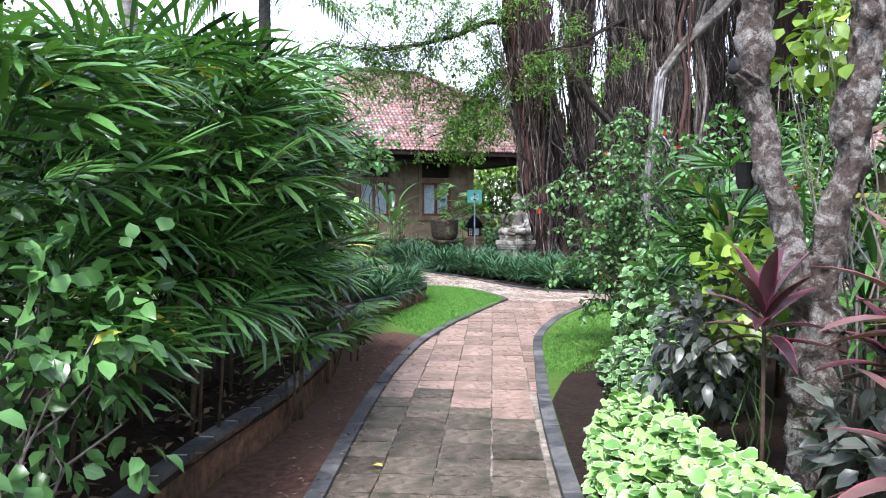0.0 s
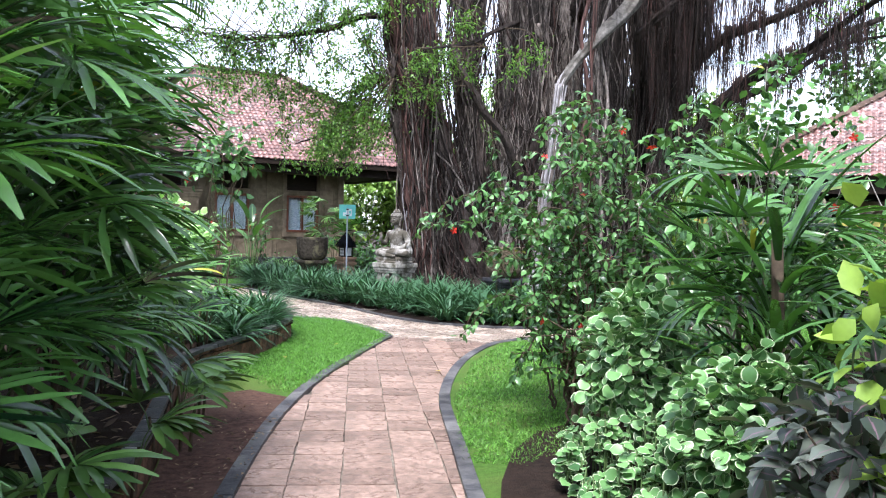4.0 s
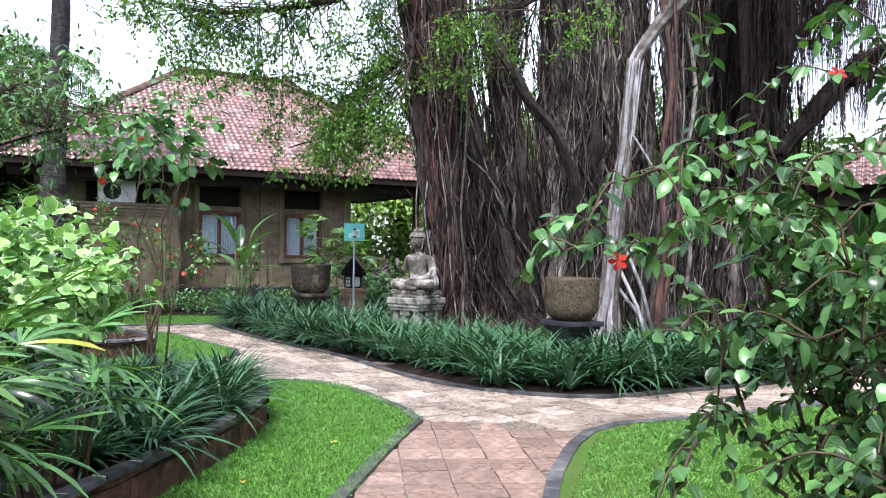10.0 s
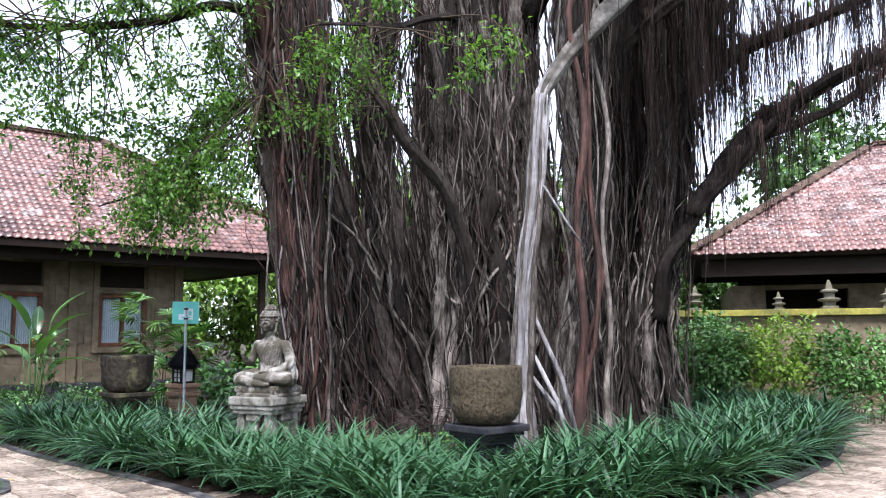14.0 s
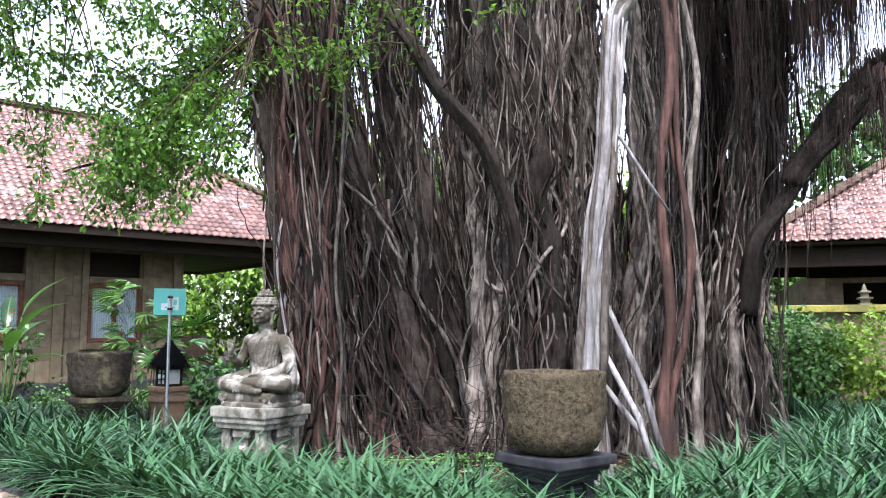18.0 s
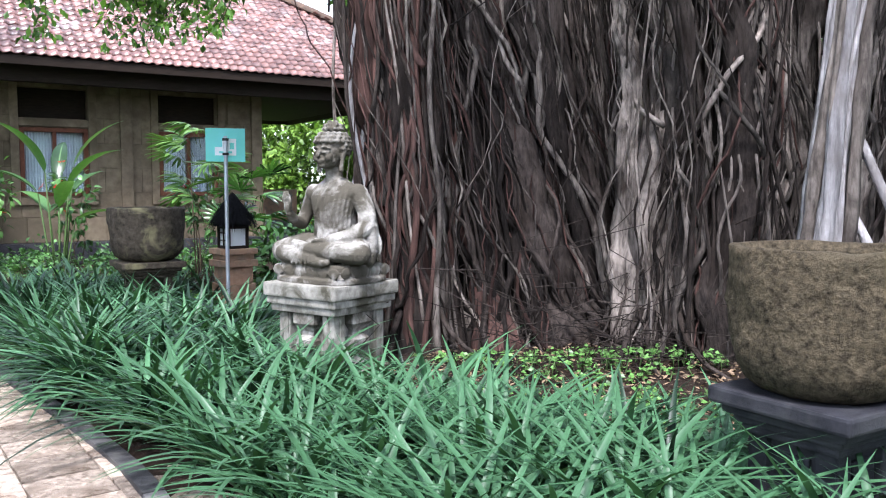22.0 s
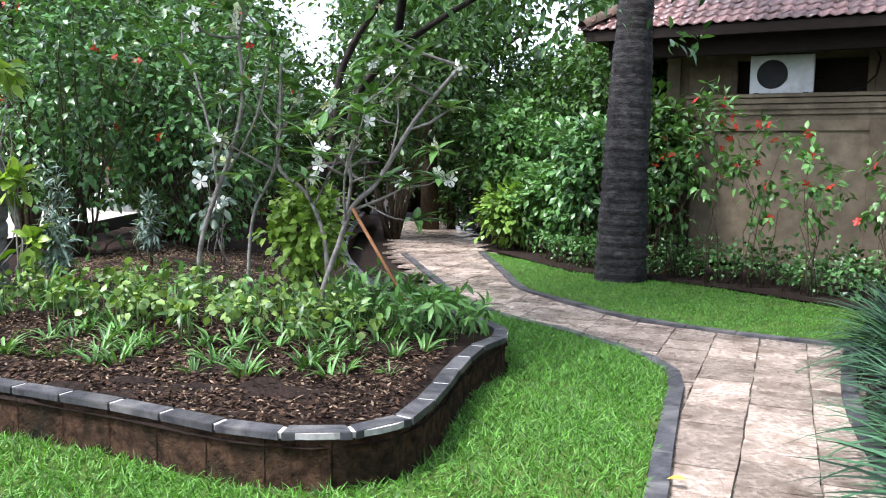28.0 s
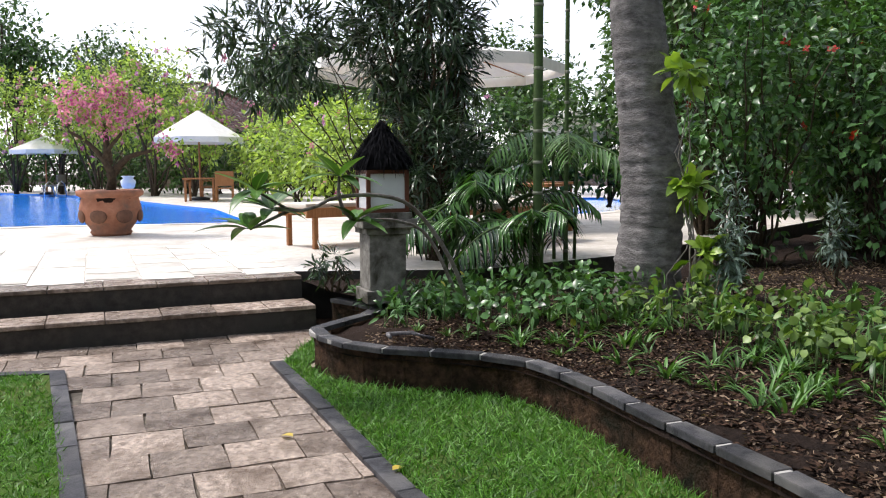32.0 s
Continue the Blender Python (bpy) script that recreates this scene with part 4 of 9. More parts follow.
# second house, behind the banyan's right side
HB = pose(10.75, 22.55, 0, 0, 0, -36.9)
house_b = thing("house", (10.75, 22.55, 0.0), "sandstone house with pale red tile roof behind shrubs", "house", rz=-36.9)
hip_roof(house_b, 0.0, 15.0, 0.0, 9.0, 3.0, 2.95, 240)
wall_b = new("wall")
wall_b.parent = house_b
cladding(wall_b, 0.9, 14.0, 0.0, 2.4, 1.1, 0.2, [(1.6, 3.2, 1.9, 2.3), (5.5, 7.2, 1.2, 2.3), (9.0, 10.6, 1.2, 2.3)], M["house_wall"], 0.4, 0.8)
part("side_wall", box(0.9, 1.1, 1.3, 8.0, 0.0, 2.4), M["house_wall"], house_b)
# added dark sheet that stands in for the shaded inside behind the openings
part("dark_backing", box(1.1, 14.0, 2.2, 2.3, 0.0, 2.9), M["dark_wood"], house_b)
part("eave_beam", box(0.3, 14.7, 0.25, 0.4, 2.55, 2.9, 0.01), M["dark_wood"], house_b)
M["moss"] = surface("yellow_mossy_ledge", (0.22, 0.2, 0.04), (0.42, 0.38, 0.1), 16, (0.12, 0.12, 0.05), 2, 0.9)
gw = tagged(new("garden_wall"), "rendered garden wall with a mossy yellow ledge", "wall", "", "structure")
gw.matrix_basis = HB
part("wall_face", box(-0.6, 12.0, -0.55, -0.35, -0.05, 1.72, 0.01), M["house_wall"], gw)
part("ledge", box(-0.65, 12.05, -0.66, -0.3, 1.72, 1.84, 0.01), M["moss"], gw)
M["old_stone"] = surface("weathered_tuff", (0.1, 0.095, 0.075), (0.24, 0.22, 0.18), 14, (0.16, 0.15, 0.06), 3, 0.9, relief=0.8)
FINIAL = [(0.2, 0), (0.2, 0.06), (0.14, 0.08), (0.14, 0.18), (0.24, 0.22), (0.26, 0.27), (0.12, 0.3), (0.12, 0.42), (0.2, 0.46), (0.2, 0.5), (0.08, 0.54), (0.06, 0.66), (0.02, 0.78)]
for x, sc in ((0.15, 0.85), (1.7, 0.6), (2.6, 0.95), (3.6, 0.7), (5.4, 0.95), (8.0, 0.9)):
    f = thing("wall_finial", (0, 0, 0), "small tiered stone shrine finial on the wall ledge", "finial", "finials on the garden wall")
    f.matrix_basis = HB @ pose(x, -0.48, 1.84) @ Matrix.Scale(sc * 0.75, 4)
    part("base_tier", lathe(FINIAL[:7], square=True), M["old_stone"], f)
    part("crown_tier", lathe(FINIAL[6:], square=True), M["old_stone"], f)
for x in (3.4, 7.5):
    st = tagged(link("garden_statue", (lambda me: me)(bpy.data.meshes.new("garden_statue")), None), "small dark weathered stone guardian figure", "statue")
    bm = lathe([(0.2, 0), (0.22, 0.12), (0.15, 0.16), (0.17, 0.3), (0.19, 0.5), (0.15, 0.66), (0.2, 0.76), (0.16, 0.9), (0.08, 0.96), (0.12, 1.05), (0.13, 1.14), (0.09, 1.24), (0.05, 1.36), (0.01, 1.42)], 14, 0.5)
    bm.to_mesh(st.data)
    bm.free()
    st.data.materials.append(M["old_stone"])
    st.matrix_basis = HB @ pose(x, -1.5, 0.0)


# ---- statue on its plinth, pots, sign, lanterns ----
def blob(bm, at, r, turn=(0, 0, 0), sub=3):
    bmesh.ops.create_icosphere(bm, subdivisions=sub, radius=1, matrix=Matrix.LocRotScale(at, Euler([radians(a) for a in turn]), r))


def fused(bm, name, size, material, at, rz, smooth_n=6):
    """Overlapping bodies melted into one carved mesh."""
    ob = link(name, bpy.data.meshes.new(name), material)
    bm.to_mesh(ob.data)
    bm.free()
    md = ob.modifiers.new("melt", "REMESH")
    md.mode, md.voxel_size, md.use_smooth_shade = "VOXEL", size, True
    sm = ob.modifiers.new("soften", "SMOOTH")
    sm.iterations, sm.factor = smooth_n, 0.5
    ob.matrix_basis = pose(*at, 0, 0, rz)
    return ob


plinth = thing("plinth", (1.62, 18.1, 0.05), "carved square grey stone plinth among the lilies", "plinth", rz=43)
plinth.scale = (0.87, 0.87, 1.13)
part("slab", box(-0.365, 0.365, -0.365, 0.365, 0.52, 0.6, 0.015), M["stone"], plinth, "weathered overhanging slab")
part("moulding", box(-0.325, 0.325, -0.325, 0.325, 0.43, 0.52, 0.02), M["stone"], plinth)
part("shaft", box(-0.22, 0.22, -0.22, 0.22, 0.1, 0.43, 0.01), M["stone"], plinth)
for sx, sy in ((-1, -1), (1, -1), (-1, 1), (1, 1)):
    part("corner_post", box(min(sx * 0.17, sx * 0.28), max(sx * 0.17, sx * 0.28), min(sy * 0.17, sy * 0.28), max(sy * 0.17, sy * 0.28), 0.1, 0.43, 0.012), M["stone"], plinth)
for k in range(4):
    p = part("baluster", lathe([(0.1, 0.1), (0.1, 0.15), (0.055, 0.18), (0.055, 0.2), (0.095, 0.235), (0.095, 0.275), (0.06, 0.3), (0.06, 0.325), (0.105, 0.37), (0.105, 0.43)], square=True), M["pale_stone"], plinth, "carved baluster in the recess")
    p.matrix_basis = pose(0, 0, 0, 0, 0, 90 * k) @ pose(0, -0.2, 0)
    for sx in (-1, 1):
        p = part("pilaster", box(sx * 0.2 - 0.022, sx * 0.2 + 0.022, -0.292, -0.27, 0.1, 0.43, 0.005), M["stone"], plinth)
        p.matrix_basis = pose(0, 0, 0, 0, 0, 90 * k)
part("moulding", box(-0.345, 0.345, -0.345, 0.345, 0.475, 0.52, 0.012), M["stone"], plinth)
part("foot", box(-0.34, 0.34, -0.34, 0.34, -0.06, 0.1, 0.012), M["stone"], plinth)

def loft(bm, secs, n=48, power=2.0):
    """A closed body through level rings (height, centre x, centre y, half width, half depth)."""
    rings = []
    for z, cx, cy, rx, ry in secs:
        ring = []
        for i in range(n):
            a = 2 * math.pi * i / n
            c, d = math.cos(a), math.sin(a)
            ring.append(bm.verts.new((cx + rx * math.copysign(abs(c) ** (2 / power), c), cy + ry * math.copysign(abs(d) ** (2 / power), d), z)))
        rings.append(ring)
    for p, q in zip(rings, rings[1:]):
        for i in range(n):
            bm.faces.new((p[i], p[(i + 1) % n], q[(i + 1) % n], q[i]))
    bm.faces.new(list(reversed(rings[0])))
    bm.faces.new(rings[-1])


def ball(at, r, turn=(0, 0, 0), sub=3):
    BALLS.append((at, r, turn, sub))


def cord(pts, radii, step=0.5, sub=2):
    """A rounded limb: overlapping balls along a smooth line."""
    line = smooth_line(pts, min(radii) * step)
    R = np.interp(np.linspace(0, 1, len(line)), np.linspace(0, 1, len(radii)), radii)
    for p, r in zip(line, R):
        ball(tuple(p), (r, r, r), (0, 0, 0), sub)


bm = bmesh.new()
BALLS = []
# front of the figure is -y; a lotus seat, crossed legs under a robe, one hand raised, one in the lap
loft(bm, [(0.0, 0, 0, 0.325, 0.265), (0.035, 0, 0, 0.325, 0.265), (0.04, 0, 0, 0.3, 0.24), (0.115, 0, 0, 0.305, 0.245), (0.13, 0, 0, 0.29, 0.23)], 48, 4.5)
for sx, sy, n_p, half in ((0, -1, 6, 0.3), (0, 1, 6, 0.3), (1, 0, 5, 0.24), (-1, 0, 5, 0.24)):
    for k in range(n_p):
        u = (k + 0.5) / n_p * 2 * half - half
        at = (u if sx == 0 else sx * 0.303, sy * 0.243 if sx == 0 else u, 0.078)
        ball(at, (half / n_p * 0.98 if sx == 0 else 0.01, 0.01 if sx == 0 else half / n_p * 0.98, 0.04), (0, 0, 0), 2)
ball((0, 0.04, 0.2), (0.22, 0.17, 0.09))
ball((0, -0.08, 0.17), (0.25, 0.15, 0.06))
for q in (1, -1):
    cord([(q * 0.11, 0.05, 0.22), (q * 0.24, -0.02, 0.225), (q * 0.345, -0.11, 0.2)], [0.1, 0.095, 0.075])
cord([(-0.34, -0.115, 0.185), (-0.18, -0.205, 0.18), (0.03, -0.225, 0.165)], [0.072, 0.062, 0.045])
cord([(0.34, -0.115, 0.2), (0.18, -0.2, 0.215), (-0.03, -0.205, 0.225)], [0.075, 0.064, 0.046])
cord([(-0.03, -0.2, 0.225), (-0.1, -0.185, 0.245), (-0.18, -0.16, 0.255)], [0.042, 0.036, 0.028])
cord([(0.06, -0.24, 0.15), (0.15, -0.255, 0.145), (0.2, -0.25, 0.145)], [0.035, 0.03, 0.02])
for k in range(7):
    u = (k - 3) / 3
    cord([(0.02 + 0.02 * u, -0.2, 0.24), (0.02 + 0.07 * u, -0.25, 0.185), (0.02 + 0.12 * u, -0.262, 0.135)], [0.014, 0.014, 0.011])
TORSO = [(0.17, 0, 0.05, 0.185, 0.14), (0.24, 0, 0.05, 0.165, 0.125), (0.31, 0, 0.05, 0.15, 0.112), (0.4, 0, 0.045, 0.155, 0.112), (0.48, 0, 0.04, 0.172, 0.122), (0.55, 0, 0.04, 0.192, 0.122), (0.605, 0, 0.045, 0.2, 0.108), (0.645, 0, 0.05, 0.17, 0.088), (0.68, 0, 0.045, 0.1, 0.07), (0.7, 0, 0.04, 0.07, 0.06)]
loft(bm, TORSO)
cord([(0, 0.04, 0.66), (0, 0.025, 0.78)], [0.062, 0.058])
for q in (1, -1):
    ball((q * 0.19, 0.05, 0.595), (0.066, 0.072, 0.066))
# arm with the robe, hand in the lap, robe falling to the seat behind it
cord([(0.205, 0.05, 0.58), (0.262, 0.055, 0.47), (0.288, 0.03, 0.375)], [0.066, 0.064, 0.06])
cord([(0.288, 0.03, 0.37), (0.255, -0.08, 0.315), (0.16, -0.175, 0.285)], [0.06, 0.056, 0.044])
for k in range(4):
    cord([(0.15 - 0.004 * k, -0.17 - 0.014 * k, 0.29), (0.09, -0.18 - 0.016 * k, 0.288), (0.045, -0.18 - 0.014 * k, 0.278)], [0.016, 0.013, 0.01])
cord([(0.29, 0.05, 0.37), (0.305, 0.05, 0.25), (0.295, 0.03, 0.14)], [0.055, 0.045, 0.045])
cord([(0.25, 0.1, 0.42), (0.26, 0.12, 0.26), (0.25, 0.11, 0.14)], [0.05, 0.05, 0.05])
for k in range(5):
    cord([(0.25 + 0.012 * k, -0.03 + 0.035 * k, 0.345), (0.31 + 0.006 * k, -0.01 + 0.03 * k, 0.25), (0.315, -0.02 + 0.03 * k, 0.14)], [0.012, 0.012, 0.01])
# raised hand
cord([(-0.205, 0.045, 0.58), (-0.258, 0.04, 0.47), (-0.272, 0.0, 0.385)], [0.058, 0.052, 0.046])
cord([(-0.272, 0.0, 0.385), (-0.255, -0.09, 0.415), (-0.235, -0.15, 0.46)], [0.046, 0.038, 0.028])
ball((-0.232, -0.168, 0.505), (0.034, 0.018, 0.042))
for k in range(4):
    cord([(-0.258 + 0.017 * k, -0.17, 0.53), (-0.262 + 0.019 * k, -0.178, 0.57), (-0.262 + 0.019 * k, -0.17 - 0.012 * (k == 3), 0.605 - 0.02 * (k == 3))], [0.0105, 0.0095, 0.008])
cord([(-0.205, -0.17, 0.5), (-0.188, -0.185, 0.535), (-0.195, -0.185, 0.56)], [0.012, 0.01, 0.009])


def on_torso(z, deg, lift):
    zs = [t[0] for t in TORSO]
    cy, rx, ry = (np.interp(z, zs, [t[i] for t in TORSO]) for i in (2, 3, 4))
    return ((rx + lift) * math.cos(radians(deg)), cy - (ry + lift) * math.sin(radians(deg)), z)


# folds of the robe from the covered shoulder, and its hem across the chest
for k in range(9):
    cord([on_torso(z, 12 + k * 11 + 40 * (0.64 - z) * (0.3 + 0.1 * k), 0.002) for z in (0.64, 0.56, 0.46, 0.36, 0.26)], [0.009, 0.01, 0.009], 0.6, 1)
cord([on_torso(z, d, 0.004) for z, d in ((0.665, 62), (0.6, 84), (0.5, 104), (0.4, 124), (0.3, 148), (0.25, 165))], [0.014, 0.014, 0.012], 0.5, 1)
for k in range(5):
    cord([on_torso(0.64 - 0.09 * k, d, 0.002) for d in (-60, -30, 0)], [0.009, 0.009], 0.6, 1)
# head
ball((0, 0.01, 0.885), (0.096, 0.11, 0.118))
ball((0, -0.025, 0.825), (0.076, 0.078, 0.072))
ball((0, -0.085, 0.782), (0.028, 0.022, 0.02))
cord([(0, -0.098, 0.893), (0, -0.116, 0.862), (0, -0.122, 0.846)], [0.009, 0.012, 0.016])
cord([(-0.028, -0.1, 0.816), (0, -0.112, 0.814), (0.028, -0.1, 0.816)], [0.007, 0.01, 0.007])
cord([(-0.02, -0.1, 0.803), (0, -0.108, 0.801), (0.02, -0.1, 0.803)], [0.007, 0.01, 0.007])
for q in (1, -1):
    cord([(q * 0.012, -0.101, 0.895), (q * 0.038, -0.1, 0.905), (q * 0.07, -0.08, 0.893)], [0.007, 0.008, 0.006])
    cord([(q * 0.018, -0.101, 0.872), (q * 0.04, -0.1, 0.868), (q * 0.064, -0.085, 0.87)], [0.008, 0.011, 0.007])
    ball((q * 0.052, -0.075, 0.835), (0.026, 0.026, 0.03))
    cord([(q * 0.098, -0.005, 0.895), (q * 0.11, 0.012, 0.88), (q * 0.106, 0.005, 0.835), (q * 0.1, -0.002, 0.785), (q * 0.098, -0.005, 0.75)], [0.012, 0.016, 0.013, 0.015, 0.018])
ball((0, 0.025, 0.92), (0.106, 0.11, 0.1))
for j in range(7):
    zz = 0.865 + 0.026 * j
    rr = 0.113 * math.sqrt(max(0.05, 1 - ((zz - 0.915) / 0.115) ** 2))
    n_c = max(8, int(2 * math.pi * rr / 0.036))
    for k in range(n_c):
        a = 2 * math.pi * (k + 0.5 * (j % 2)) / n_c
        if zz < 0.925 and math.sin(a) < -0.25:
            continue
        ball((rr * math.cos(a), 0.022 + rr * 1.05 * math.sin(a), zz), (0.0195, 0.0195, 0.016), (0, 0, 0), 2)
ball((0, 0.025, 1.035), (0.058, 0.058, 0.05))
for j, (zz, rr) in enumerate(((1.03, 0.06), (1.055, 0.05), (1.076, 0.03))):
    for k in range(10 - 3 * j):
        a = 2 * math.pi * (k + 0.5 * j) / (10 - 3 * j)
        ball((rr * math.cos(a), 0.025 + rr * math.sin(a), zz), (0.0175, 0.0175, 0.014), (0, 0, 0), 2)
for sub in (1, 2, 3):
    unit_ball = bmesh.new()
    bmesh.ops.create_icosphere(unit_ball, subdivisions=sub, radius=1)
    unit_ball.verts.index_update()
    co, fa = [v.co.copy() for v in unit_ball.verts], [[v.index for v in f.verts] for f in unit_ball.faces]
    unit_ball.free()
    for at, r, turn, _ in [b for b in BALLS if b[3] == sub]:
        m = Matrix.LocRotScale(at, Euler([radians(a) for a in turn]), r)
        vs = [bm.verts.new(m @ v) for v in co]
        for f in fa:
            bm.faces.new([vs[q] for q in f])
buddha = fused(bm, "buddha_statue", 0.006, M["pale_stone"], (1.62, 18.1, 0.728), -48, 1)
tagged(buddha, "pale weathered stone seated statue on a plinth", "statue")
buddha.scale = (1.0, 0.99, 0.965)


def stone_pot(at, r, h, ped, label, dark, rz, material):
    """A thick round planter on a square pedestal."""
    ped_ob = thing("pedestal", (at[0], at[1], at[2]), "dark carved square pedestal under a stone planter", "pedestal", "pedestals under the planters", rz)
    k = r / 0.385
    for nm, z0, z1, w in (("foot", 0.0, 0.1, 0.29), ("shaft", 0.1, ped - 0.16, 0.17), ("neck", ped - 0.16, ped - 0.125, 0.225), ("moulding", ped - 0.125, ped - 0.095, 0.25), ("moulding", ped - 0.095, ped - 0.06, 0.285), ("slab", ped - 0.06, ped, 0.325)):
        part(nm, box(-w * k, w * k, -w * k, w * k, z0, z1, 0.012), dark, ped_ob)
    for q in range(4):
        turn = pose(0, 0, 0, 0, 0, 90 * q)
        for nm, x0, x1, z0, z1, y in (("side_post", -0.2, -0.11, 0.1, ped - 0.16, 0.205), ("side_post", 0.11, 0.2, 0.1, ped - 0.16, 0.205), ("carved_band", -0.075, 0.075, ped - 0.24, ped - 0.2, 0.19), ("carved_band", -0.05, 0.05, ped - 0.29, ped - 0.25, 0.185), ("carved_band", -0.085, 0.085, 0.12, 0.2, 0.19)):
            p = part(nm, box(x0 * k, x1 * k, -y * k, -0.165 * k, z0, z1, 0.006), dark, ped_ob)
            p.matrix_basis = turn
    pot = thing("stone_planter", (at[0], at[1], at[2] + ped), label, "planter", "stone planters on pedestals")
    prof = [(0.58 * r, 0), (0.7 * r, 0.03 * h), (0.83 * r, 0.1 * h), (0.92 * r, 0.21 * h)] + [((0.95 + 0.05 * min(1, f * 2)) * r, (0.3 + 0.66 * f) * h) for f in [i / 14 for i in range(15)]] + [(0.985 * r, 0.99 * h), (0.95 * r, h), (0.87 * r, 0.995 * h), (0.85 * r, 0.9 * h), (0.8 * r, 0.7 * h)]
    bowl = lathe(prof, 72, 0.03)
    for v in bowl.verts:
        v.co += Vector((v.co.x, v.co.y, 0)).normalized() * (0.012 * noise.noise(v.co * 14) + 0.007 * noise.noise(v.co * 34))
        v.co.z += 0.008 * noise.noise(v.co * 9) * (v.co.z > 0.5 * h)
    part("bowl", bowl, material, pot, smooth=True)
    part("soil", lathe([(0.84 * r, 0.7 * h), (0.84 * r, 0.84 * h), (0.3 * r, 0.88 * h)], 20, 0.1), M["soil"], pot)
    return pot


stone_pot((3.09, 15.13, 0.06), 0.318, 0.5, 0.58, "round mossy grey stone planter before the banyan", M["dark_stone"], 20, M["pot"])
M["pot_dark"] = surface("dark_mossy_pot", (0.016, 0.013, 0.01), (0.085, 0.07, 0.052), 20, (0.2, 0.18, 0.1), 3.4, 0.85, relief=1.0, dist=0.012, stain_at=(0.56, 0.7))
stone_pot((0.04, 21.05, 0.03), 0.355, 0.52, 0.6, "dark mossy stone planter beside the lantern", M["pot_dark"], 20.9, M["pot_dark"])

sign = thing("sign", (0.81, 20.84, 0.05), "small turquoise sign on a thin grey pole among lilies", "sign", rz=4)
M["turquoise"] = surface("turquoise_board", (0.14, 0.55, 0.47), (0.2, 0.64, 0.55), 3, (0.2, 0.6, 0.6), 2, 0.4, relief=0.03)
M["pole"] = surface("galvanised_pole", (0.35, 0.38, 0.42), (0.5, 0.53, 0.57), 8, None, 1, 0.4, 0.6)
M["white"] = surface("white_paint", (0.72, 0.74, 0.74), (0.8, 0.82, 0.82), 8, None, 1, 0.5, relief=0.05)
part("pole", lathe([(0.019, 0.0), (0.019, 1.78), (0.016, 1.785)], 12), M["pole"], sign)
part("board", box(-0.185, 0.185, 0.021, 0.036, 1.54, 1.86, 0.003), M["turquoise"], sign)
part("symbol_panel", box(-0.1, 0.1, 0.017, 0.021, 1.6, 1.76), M["white"], sign, "white shape on the sign")
for x0, x1, z0, z1 in ((-0.1, -0.03, 1.68, 1.76), (-0.06, 0.06, 1.62, 1.64), (0.04, 0.08, 1.66, 1.72)):
    part("symbol_mark", box(x0, x1, 0.014, 0.017, z0, z1), M["turquoise"], sign)
for z in (1.6, 1.74):
    part("clamp", box(-0.03, 0.03, -0.022, 0.022, z, z + 0.025, 0.003), M["black"], sign)

M["thatch"] = surface("black_fibre_thatch", (0.004, 0.004, 0.0045), (0.016, 0.016, 0.018), 30, None, 1, 0.95, spec=0.03, relief=1.0, dist=0.02, stretch=(1, 1, 0.2))
M["lamp_glass"] = surface("milky_lamp_glass", (0.6, 0.62, 0.62), (0.72, 0.74, 0.74), 2, None, 1, 0.3, relief=0.0)


